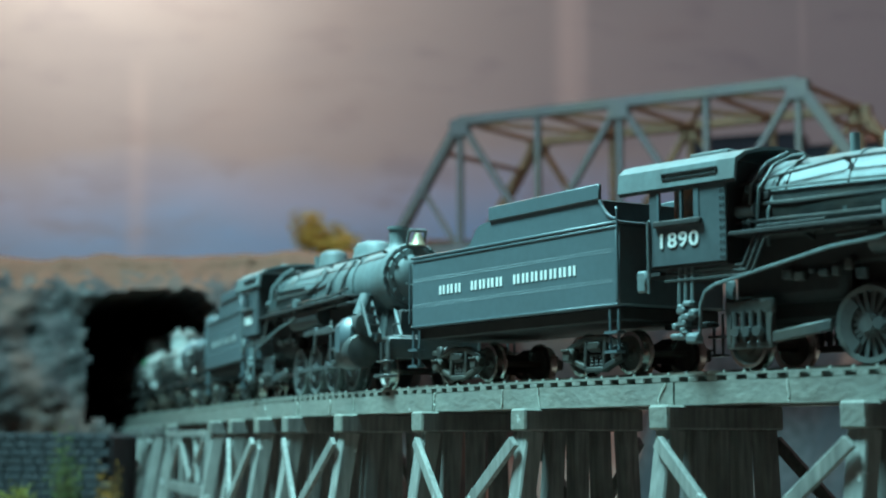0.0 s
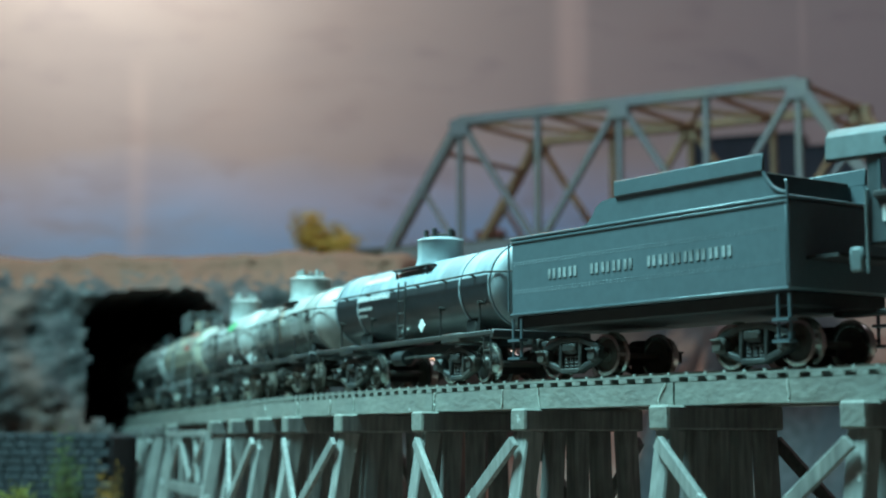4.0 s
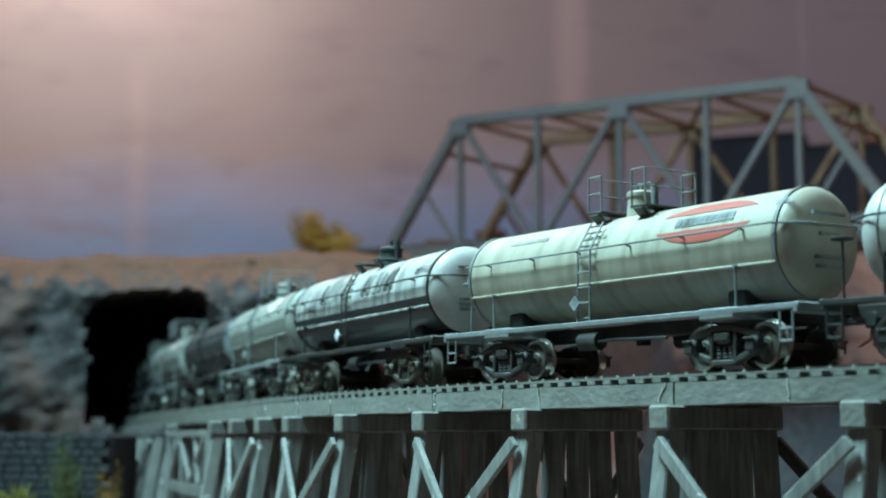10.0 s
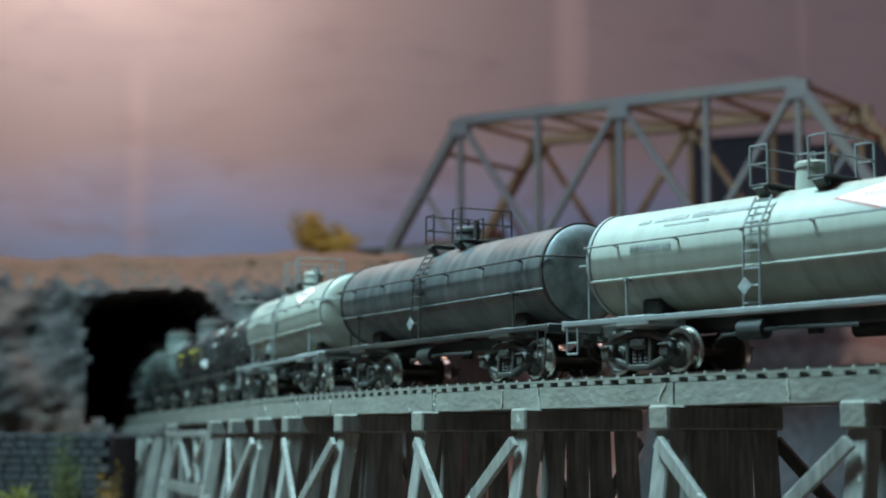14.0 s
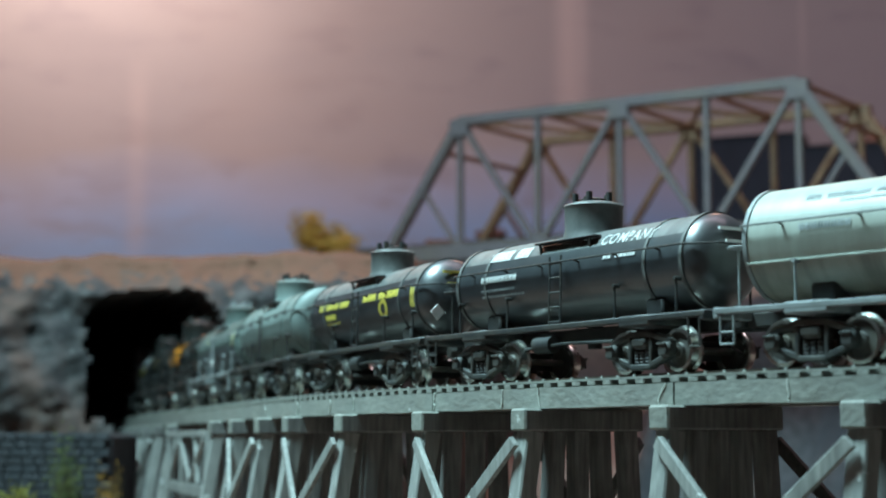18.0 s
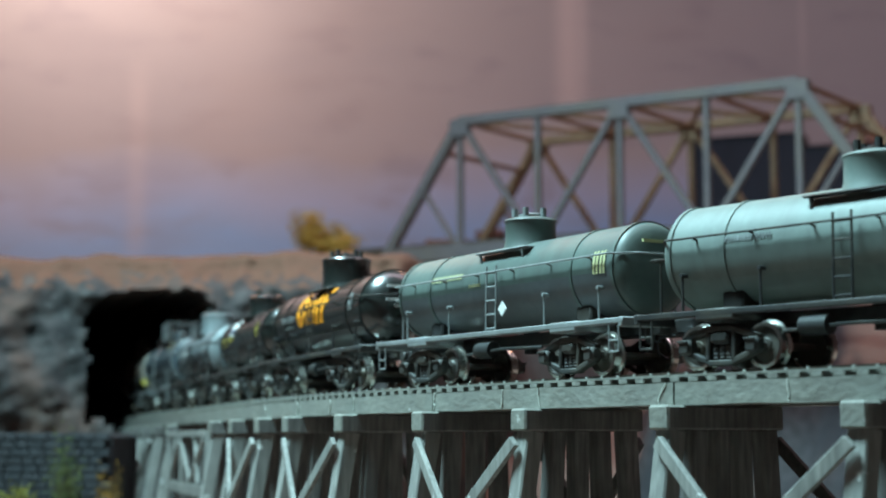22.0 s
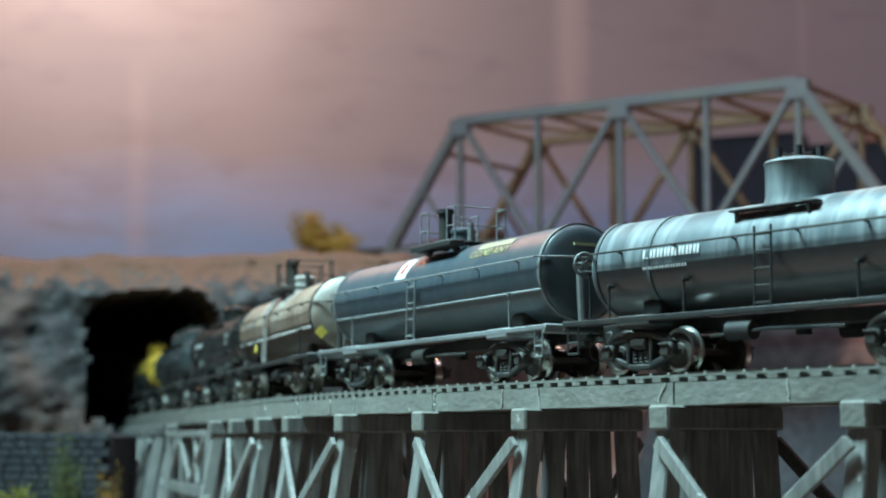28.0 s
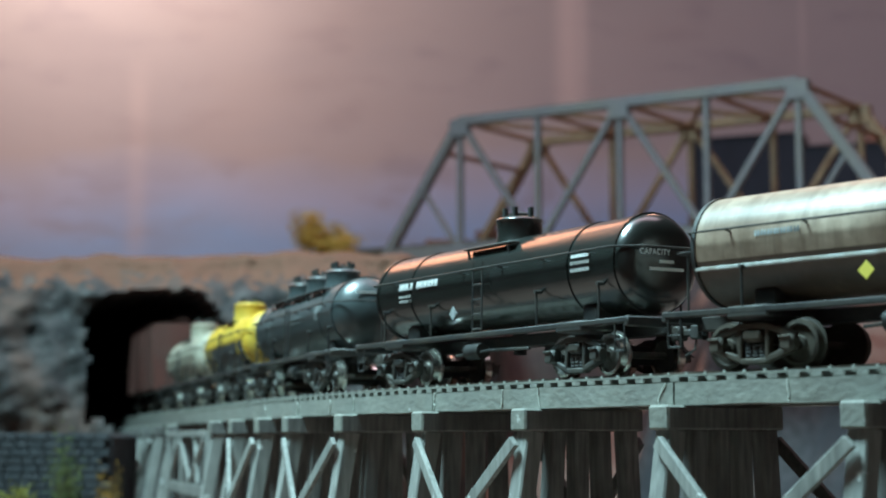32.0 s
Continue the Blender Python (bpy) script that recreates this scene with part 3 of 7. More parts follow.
# ---- truss bridge ----
def truss_bridge():
    """A through truss on the plateau behind the trestle."""
    p0, step_v = Vector((0.0127, 1.15, 0)), Vector((0.0542, -0.0322, 0))
    along, across = step_v.normalized(), Vector((0.60, 0.80, 0)).normalized()
    ln, w, zb, zt = step_v.length, 0.1020, 0.119, 0.2145
    th = thing("truss_bridge", "grey steel through-truss railway bridge high behind the trestle", "bridge")
    gird = lambda name, a, b, ww, hh, up=(0, 0, 1), m=BRIDGE: part(name, beam(bmesh.new(), a, b, ww, hh, up, 0.0004), m, th, smooth=False)
    for k, off in ((0, 0.0), (1, w)):
        paint, f = (BRIDGE, 1.0) if k == 0 else (WARMLITBRIDGE, 0.95)
        def at(i, z):
            return p0 + along * (ln * i) + across * off + Vector((0, 0, z))
        gird("bottom_chord", at(-1, zb), at(5, zb), 0.006, 0.011, (0, 0, 1), paint)
        gird("top_chord", at(-0.02, zt), at(4.02, zt), 0.007, 0.0068 * f, (0, 0, 1), paint)
        gird("end_post", at(-1, zb), at(0, zt), 0.007, 0.0068 * f, across, paint)
        gird("end_post", at(5, zb), at(4, zt), 0.007, 0.0068 * f, across, paint)
        for i in range(0, 5):
            gird("vertical", at(i, zb), at(i, zt), 0.0042, (0.0042 if i % 2 else 0.0038) * f, across, paint)
        for a, b in ((0, 1), (2, 1), (2, 3), (4, 3)):
            gird("diagonal", at(a, zt), at(b, zb), 0.0042, 0.0044 * f, across, paint)
        for a, b in ((-0.5, 0), (4.5, 4)):
            gird("sub_strut", at(a, (zb + zt) / 2), at(b, zb), 0.003, 0.0030 * f, across, paint)
        for i in (0, 2, 4):
            ob = part("gusset", box(bmesh.new(), at(i, zt - 0.005), (0.015, 0.0078, 0.013), Matrix.Rotation(math.atan2(along.y, along.x), 4, "Z"), 0.0005), paint, th, smooth=False)
    near = lambda i, z: p0 + along * (ln * i) + Vector((0, 0, z))
    for i in range(0, 5):
        gird("cross_strut", near(i, zt), near(i, zt) + across * w, 0.003, 0.0030, (0, 0, 1), WARMLITBRIDGE)
        gird("floor_beam", near(i, zb - 0.002), near(i, zb - 0.002) + across * w, 0.005, 0.008)
    for i in (-1, 5):
        gird("floor_beam", near(i, zb - 0.002), near(i, zb - 0.002) + across * w, 0.005, 0.008)
    for i in range(0, 4):
        gird("lateral_brace", near(i, zt), near(i + 1, zt) + across * w, 0.003, 0.003, (0, 0, 1), WARMLITBRIDGE)
        gird("lateral_brace", near(i + 1, zt - 0.001), near(i, zt - 0.001) + across * w, 0.003, 0.003, (0, 0, 1), WARMLITBRIDGE)
    for i, j in ((0, -0.22), (4, 4.22)):
        gird("portal_strut", near(j, zt - 0.022), near(j, zt - 0.022) + across * w, 0.003, 0.003, (0, 0, 1), WARMLITBRIDGE)
    for d in (0.018, 0.048, 0.055, 0.085):
        gird("deck_stringer", near(-1, zb + 0.004) + across * d, near(5, zb + 0.004) + across * d, 0.004, 0.006)
    for d in (0.026, 0.042, 0.060, 0.076):
        part("rail", beam(bmesh.new(), near(-2.2, zb + 0.010) + across * d, near(6.5, zb + 0.010) + across * d, 0.001, 0.0025), RAIL, th, smooth=False)
    return th


truss_bridge()


# ---- land behind the bridge ----
def rear_hill():
    """Higher ground behind the bridge, with a brown knoll to the east."""
    def top(x, y):
        n = noise.fractal(Vector((x * 12, y * 12, 8)), 0.8, 2.1, 5)
        z = 0.160 + 0.15 * step(0.34, 0.46, x + 0.03 * n) * step(1.45, 1.60, y) + 0.010 * n
        return z if y > 1.47 else -0.2 + (z + 0.2) * step(1.40, 1.47, y + 0.02 * n)
    xs = np.concatenate([np.arange(-0.016, 0.95, 0.014), np.linspace(1.0, 3.9, 12)])
    ys = np.concatenate([np.arange(1.40, 1.75, 0.012), np.linspace(1.78, 2.39, 10)])
    n = len(xs)
    verts = [(x, y + 0.01 * noise.noise(Vector((x * 20, y * 20, 3))), top(x, y)) for y in ys for x in xs]
    faces = [(j * n + i, j * n + i + 1, (j + 1) * n + i + 1, (j + 1) * n + i) for j in range(len(ys) - 1) for i in range(n - 1)]
    me = bpy.data.meshes.new("rear_hill")
    me.from_pydata(verts, [], faces)
    me.polygons.foreach_set("use_smooth", [True] * len(me.polygons))
    me.materials.append(PINKEARTH)
    return tagged(new("rear_hill", me), "brown and grey scenery hill behind the bridge", "hill", kind="structure")


rear_hill()
NIGHT = mat("dark_navy_siding", (0.018, 0.022, 0.040), 0.7, grain=0.15, scale=150, bump=0.2)
MAROON = mat("dark_red_siding", (0.12, 0.055, 0.05), 0.75, grain=0.2, scale=200, bump=0.3)


def shed(x, y, z, w, d, h, m, label, roof=0.006):
    th = thing("lineside_building", label, "building", "buildings behind the bridge", Matrix.Translation((x, y, z)) @ Matrix.Rotation(radians(-20), 4, "Z"))
    t = 0.002
    for sd in (-1, 1):
        part("wall", box(bmesh.new(), (0, sd * d / 2, h / 2), (w, t, h)), m, th, smooth=False)
        part("wall", box(bmesh.new(), (sd * w / 2, 0, h / 2), (t, d - t, h)), m, th, smooth=False)
    bm = bmesh.new()
    rows = [[bm.verts.new((sx * (w / 2 + 0.003), yy, zz)) for yy, zz in ((-d / 2 - 0.003, h), (0, h + roof), (d / 2 + 0.003, h), (0, h - 0.001))] for sx in (-1, 1)]
    for k in range(4):
        bm.faces.new((rows[0][k], rows[0][(k + 1) % 4], rows[1][(k + 1) % 4], rows[1][k]))
    bm.faces.new(rows[0][::-1])
    bm.faces.new(rows[1])
    bmesh.ops.recalc_face_normals(bm, faces=bm.faces)
    part("roof", bm, m, th, smooth=False)
    for k in (-1, 1):
        part("window", box(bmesh.new(), (k * w * 0.25, -d / 2 - 0.001, h * 0.55), (w * 0.14, 0.001, h * 0.22)), NIGHT, th, smooth=False)
    return th


shed(0.300, 1.56, 0.172, 0.105, 0.06, 0.105, NIGHT, "tall dark navy building behind the truss bridge", 0.002)
shed(0.385, 1.53, 0.172, 0.084, 0.05, 0.092, NIGHT, "dark navy building beside a taller one", 0.002)
shed(0.048, 1.60, 0.166, 0.022, 0.02, 0.022, MAROON, "small dark red shed behind the truss bridge", 0.006)
shed(0.125, 1.60, 0.166, 0.034, 0.02, 0.020, MAROON, "low dark red shed behind the truss bridge", 0.004)
shed(0.185, 1.58, 0.166, 0.030, 0.02, 0.026, MAROON, "dark red shed with a shallow roof behind the bridge", 0.004)


# ---- plants ----
OCHRE = mat("ochre_foliage", (0.62, 0.31, 0.06), 0.9, grain=0.35, scale=500, stain=(0.30, 0.15, 0.03), stain_scale=60, stain_amount=0.7)
MOSS = mat("mossy_foliage", (0.075, 0.11, 0.025), 0.9, grain=0.4, scale=500, stain=(0.22, 0.20, 0.04), stain_scale=60, stain_amount=0.5)
OLIVELEAF = mat("yellow_green_foliage", (0.24, 0.22, 0.03), 0.9, grain=0.4, scale=500, stain=(0.10, 0.12, 0.03), stain_scale=60, stain_amount=0.6)
TWIG = mat("twig_bark", (0.12, 0.08, 0.05), 0.9, grain=0.3)


def shrub(x, y, z, w, h, m, n, seed, label):
    """A small shrub: forked stems and many separate leaf clumps."""
    rng = random.Random(seed)
    th = thing("shrub", label, "shrub", "shrubs on the layout", Matrix.Translation((x, y, z)))
    bm = bmesh.new()
    tips = []
    for k in range(9):
        a, lean = rng.uniform(0, 6.28), rng.uniform(0.1, 0.9)
        mid = Vector((math.cos(a) * w * 0.18 * lean, math.sin(a) * w * 0.18 * lean, h * 0.4))
        tip = Vector((math.cos(a) * w * 0.42 * lean, math.sin(a) * w * 0.42 * lean, h * rng.uniform(0.6, 0.95)))
        rod(bm, (0, 0, -0.004), mid, w * 0.018, 5, w * 0.012)
        rod(bm, mid, tip, w * 0.012, 5, w * 0.005)
        tips += [mid, tip, (mid + tip) / 2]
    part("stem", bm, TWIG, th, smooth=False)
    bm = bmesh.new()
    for k in range(n):
        c = rng.choice(tips) + Vector((rng.gauss(0, w * 0.10), rng.gauss(0, w * 0.10), rng.gauss(0, h * 0.09)))
        c.z = max(c.z, h * 0.08)
        r = rng.uniform(0.018, 0.045) * w
        q = Euler((rng.uniform(0, 3), rng.uniform(0, 3), rng.uniform(0, 3))).to_matrix()
        vs = [bm.verts.new(c + q @ Vector(v)) for v in ((-r, 0, 0), (0, -r * 0.5, r * 0.2), (r, 0, 0), (0, r * 0.5, -r * 0.2))]
        bm.faces.new(vs)
    tagged(part("leaves", bm, m, th, smooth=False), kind="stuff")
    return th


shrub(-0.0980, 1.150, 0.112, 0.030, 0.036, OCHRE, 2600, 3, "ochre yellow shrub on the cliff rim")
shrub(-0.0850, 1.155, 0.110, 0.034, 0.028, OCHRE, 2400, 5, "low ochre shrub on the cliff rim")
shrub(-0.0710, 1.150, 0.106, 0.030, 0.026, OCHRE, 2000, 6, "drooping ochre shrub on the cliff rim")
shrub(-0.1875, 0.8000, -0.0666, 0.0224, 0.0533, MOSS, 900, 7, "green shrub below the tunnel mouth")
shrub(-0.2064, 0.7912, -0.0666, 0.0292, 0.0301, OLIVELEAF, 800, 9, "yellow-green shrub at the foot of the cliff")
shrub(-0.1660, 0.8030, -0.0666, 0.0155, 0.0378, OCHRE, 500, 11, "ochre weeds beside the trestle")

# ---- rolling stock: shared pieces ----
def wheelset_mesh():
    """Two metal wheels on an axle, turned about y."""
    bm = bmesh.new()
    rod(bm, (0, -0.0105, 0), (0, 0.0105, 0), 0.0009, 8)
    for sd in (-1, 1):
        prof = [(0.0072, 0.0016), (0.0073, 0.0035), (0.0070, 0.0040), (0.0070, 0.0056), (0.0075, 0.0057), (0.0078, 0.0051), (0.0097, 0.0050), (0.0098, 0.0042), (0.0090, 0.0038), (0.0090, 0.0018), (0.0096, 0.0015), (0.0097, 0.0)]
        lathe(bm, [(sd * p, r) for p, r in prof], axis="y", seg=28)
    bm.faces.ensure_lookup_table()
    for f in bm.faces:
        c = f.calc_center_median()
        f.material_index = 1 if math.hypot(c.x, c.z) > 0.00455 else 0
    return mesh_of(bm, "wheelset", [WHEELFACE, STEEL], True)


def sideframe_mesh():
    """A cast truck side: arched top, dipped bottom and two columns, open between them."""
    bm = bmesh.new()
    wb = 0.0094
    for sx in (-1, 1):
        beam(bm, (sx * (wb + 0.0012), 0, 0.0066), (sx * 0.0034, 0, 0.0089), 0.0022, 0.0014, bevel=0.0003)
        beam(bm, (sx * (wb + 0.0006), 0, 0.0040), (sx * 0.0030, 0, 0.0016), 0.0022, 0.0014, bevel=0.0003)
        beam(bm, (sx * 0.0036, 0, 0.0089), (sx * 0.0036, 0, 0.0016), 0.0022, 0.0012, (1, 0, 0), 0.0003)
    beam(bm, (-0.0040, 0, 0.0089), (0.0040, 0, 0.0089), 0.0024, 0.0015, bevel=0.0003)
    beam(bm, (-0.0036, 0, 0.0014), (0.0036, 0, 0.0014), 0.0024, 0.0013, bevel=0.0003)
    box(bm, (0, 0.0011, 0.0050), (0.0070, 0.0004, 0.0080))
    box(bm, (0, -0.0004, 0.0070), (0.0050, 0.0026, 0.0022), None, 0.0005)
    return mesh_of(bm, "sideframe", TRUCKPAINT, True)


def journal_mesh():
    """A journal box with its lid and hinge."""
    bm = box(bmesh.new(), (0, -0.0006, 0.0051), (0.0034, 0.0030, 0.0034), None, 0.0006)
    box(bm, (0, -0.0023, 0.0050), (0.0028, 0.0006, 0.0028), None, 0.0003)
    box(bm, (0, -0.0027, 0.0063), (0.0030, 0.0005, 0.0005), None, 0.0001)
    return mesh_of(bm, "journal_box", TRUCKPAINT, True)


def spring_mesh():
    return mesh_of(lathe(bmesh.new(), [(0.0021 + 0.0004 * i, 0.0010 if i % 2 else 0.0008) for i in range(9)], (0, 0.0002, 0), "z", 8), "spring", FRAME, True)


def bolster_mesh():
    bm = box(bmesh.new(), (0, 0, 0.0067), (0.0044, 0.0262, 0.0024), None, 0.0004)
    rod(bm, (0, 0, 0.0066), (0, 0, 0.0100), 0.0028, 12)
    for sx in (-1, 1):
        box(bm, (sx * 0.0052, 0, 0.0036), (0.0009, 0.0150, 0.0014))
        for sd in (-1, 1):
            box(bm, (sx * 0.0045, sd * 0.0085, 0.0048), (0.0012, 0.0026, 0.0040), None, 0.0003)
    return mesh_of(bm, "bolster", FRAME, True)


def coupler_mesh():
    bm = box(bmesh.new(), (0.0030, 0, 0), (0.0075, 0.0014, 0.0016), None, 0.0003)
    box(bm, (0.0078, -0.0012, 0), (0.0034, 0.0012, 0.0034), None, 0.0004)
    box(bm, (0.0070, 0.0010, 0), (0.0022, 0.0022, 0.0032), None, 0.0004)
    rod(bm, (0.0082, 0.0012, -0.0018), (0.0082, 0.0012, 0.0018), 0.0008, 8)
    pipe(bm, [(0.0070, -0.0004, -0.0010), (0.0074, -0.0012, -0.0040), (0.0050, -0.0022, -0.0056)], 0.00025, 6)
    return mesh_of(bm, "coupler", FRAME, True)


TRUCKPAINT = mat("truck_side_paint", (0.028, 0.028, 0.026), 0.65, grain=0.3, scale=500, stain=(0.10, 0.08, 0.06), stain_scale=120, stain_amount=0.5)
WHEELSET, SIDEFRAME, BOLSTER, COUPLER = wheelset_mesh(), sideframe_mesh(), bolster_mesh(), coupler_mesh()
JOURNAL, SPRING = journal_mesh(), spring_mesh()
WHEELS = []     # (wheel object, radius, centre height, thing's train place)
RUN = []        # (thing, train place, half distance between its trucks)


def recoloured(me, materials):
    me = me.copy()
    me.materials.clear()
    for m in materials:
        me.materials.append(m)
    return me


RUSTFRAME = mat("rusty_truck_paint", (0.060, 0.043, 0.030), 0.65, grain=0.3, scale=500, stain=(0.05, 0.04, 0.03), stain_scale=90, stain_amount=0.5)
BRASSWHEEL = mat("brassy_wheel_metal", (0.62, 0.52, 0.34), 0.3, 1.0, grain=0.12, scale=500, bump=0.05)
RUSTY_WHEELSET, RUSTY_SIDEFRAME, RUSTY_BOLSTER = recoloured(WHEELSET, [RUSTFRAME, BRASSWHEEL]), recoloured(SIDEFRAME, [RUSTFRAME]), recoloured(BOLSTER, [RUSTFRAME])
RUSTY_JOURNAL = recoloured(JOURNAL, [RUSTFRAME])


def truck(parent, x, place, rusty=False):
    t = part("truck", RUSTY_BOLSTER if rusty else BOLSTER, None, parent)
    t.location = (x, 0, 0)
    for sd in (-1, 1):
        sf = part("sideframe", RUSTY_SIDEFRAME if rusty else SIDEFRAME, None, t)
        turn = Matrix.Translation((0, sd * 0.0120, 0)) @ (Matrix.Rotation(math.pi, 4, "Z") if sd > 0 else Matrix())
        sf.matrix_basis = turn
        for u in (-0.0094, 0.0094):
            part("journal_box", RUSTY_JOURNAL if rusty else JOURNAL, None, t).matrix_basis = turn @ Matrix.Translation((u, 0, 0))
        for u in (-0.0018, 0.0, 0.0018):
            part("spring", SPRING, None, t).matrix_basis = turn @ Matrix.Translation((u, 0, 0))
    for sx in (-1, 1):
        w = part("wheelset", RUSTY_WHEELSET if rusty else WHEELSET, None, t)
        w.location = (sx * 0.0094, 0, 0.0050)
        WHEELS.append((w, 0.0050, place))
    return t


def patch(bm, x0, x1, a0, a1, r, zc, nx=1):
    """A thin painted area on the tank's side towards -y, from height angle a0 to a1 (degrees above level)."""
    na = max(2, int(abs(a1 - a0) / 5) + 1)
    rows = []
    for i in range(na + 1):
        a = radians(a0 + (a1 - a0) * i / na)
        rows.append([bm.verts.new((x0 + (x1 - x0) * k / nx, -r * math.cos(a), zc + r * math.sin(a))) for k in range(nx + 1)])
    for r0, r1 in zip(rows[:-1], rows[1:]):
        for k in range(nx):
            bm.faces.new((r0[k], r1[k], r1[k + 1], r0[k + 1]))
    return bm


def lettering(bm, x0, x1, a0, a1, r, zc, n, rng, gaps=(), fill=0.72):
    """A row of plain upright bars in place of n letters."""
    w = (x1 - x0) / n
    for k in range(n):
        if k in gaps:
            continue
        x = x0 + w * k
        for u in (0.0, 0.46):
            patch(bm, x + w * u, x + w * (u + fill * 0.42), a0, a1, r, zc)
    return bm


def diamond(bm, x, a, half_w, half_a, r, zc, n=6):
    """A diamond on the tank's side, made in strips."""
    for k in range(-n, n):
        u0, u1 = k / n, (k + 1) / n
        h0, h1 = half_a * (1 - abs(u0)), half_a * (1 - abs(u1))
        rows = []
        for j in range(7):
            f = -1 + 2 * j / 6
            row = []
            for u, h in ((u0, h0), (u1, h1)):
                t = radians(a + h * f)
                row.append(bm.verts.new((x + half_w * u, -r * math.cos(t), zc + r * math.sin(t))))
            rows.append(row)
        for r0, r1 in zip(rows[:-1], rows[1:]):
            bm.faces.new((r0[0], r1[0], r1[1], r0[1]))
    bmesh.ops.remove_doubles(bm, verts=bm.verts, dist=1e-7)
    return bm


def ellipse_patch(bm, x, a, half_w, half_a, r, zc, n=12, hole=0.0):
    for k in range(-n, n):
        u0, u1 = k / n, (k + 1) / n
        for lo, hi in (((-1, 1),) if not hole else ((-1, -hole), (hole, 1))):
            rows = []
            for j in range(5):
                row = []
                for u in (u0, u1):
                    h = math.sqrt(max(1 - u * u, 0))
                    v = max(min(lo + (hi - lo) * j / 4, h), -h)
                    t = radians(a + half_a * v)
                    row.append(bm.verts.new((x + half_w * u, -r * math.cos(t), zc + r * math.sin(t))))
                rows.append(row)
            for r0, r1 in zip(rows[:-1], rows[1:]):
                bm.faces.new((r0[0], r1[0], r1[1], r0[1]))
    bmesh.ops.remove_doubles(bm, verts=bm.verts, dist=1e-6)
    return bm


def ring_patch(bm, x, a, half_w, half_a, r, zc, inner=0.56, n=28):
    """A painted ring on the tank's side."""
    rows = []
    for k in range(n):
        u = 2 * math.pi * k / n
        row = []
        for f in (inner, 0.78, 1.0):
            t = radians(a + half_a * math.sin(u) * f)
            row.append(bm.verts.new((x + half_w * math.cos(u) * f, -r * math.cos(t), zc + r * math.sin(t))))
        rows.append(row)
    for k in range(n):
        p, q = rows[k], rows[(k + 1) % n]
        for c in (0, 1):
            bm.faces.new((p[c], p[c + 1], q[c + 1], q[c]))
    return bm


def hand_wheel(bm, c, r, axis, thick=0.0003):
    """An open brake wheel: a rim and three bars through the hub, square to the axis."""
    u, v = {"x": (Vector((0, 1, 0)), Vector((0, 0, 1))), "z": (Vector((1, 0, 0)), Vector((0, 1, 0)))}[axis]
    ring = [Vector(c) + (u * math.cos(a) + v * math.sin(a)) * r for a in [2 * math.pi * k / 18 for k in range(19)]]
    pipe(bm, ring, thick, 6)
    for k in (0, 3, 6):
        rod(bm, ring[k], ring[k + 9], thick * 0.9, 6)
    return bm


def ladder(bm, x, y0, z0, y1, z1, w=0.0046, rungs=7, r=0.00028):
    for sx in (-w / 2, w / 2):
        rod(bm, (x + sx, y0, z0), (x + sx, y1, z1), r, 6)
    for i in range(rungs):
        f = (i + 0.5) / rungs
        y, z = y0 + (y1 - y0) * f, z0 + (z1 - z0) * f
        rod(bm, (x - w / 2, y, z), (x + w / 2, y, z), r * 0.9, 6)
    return bm


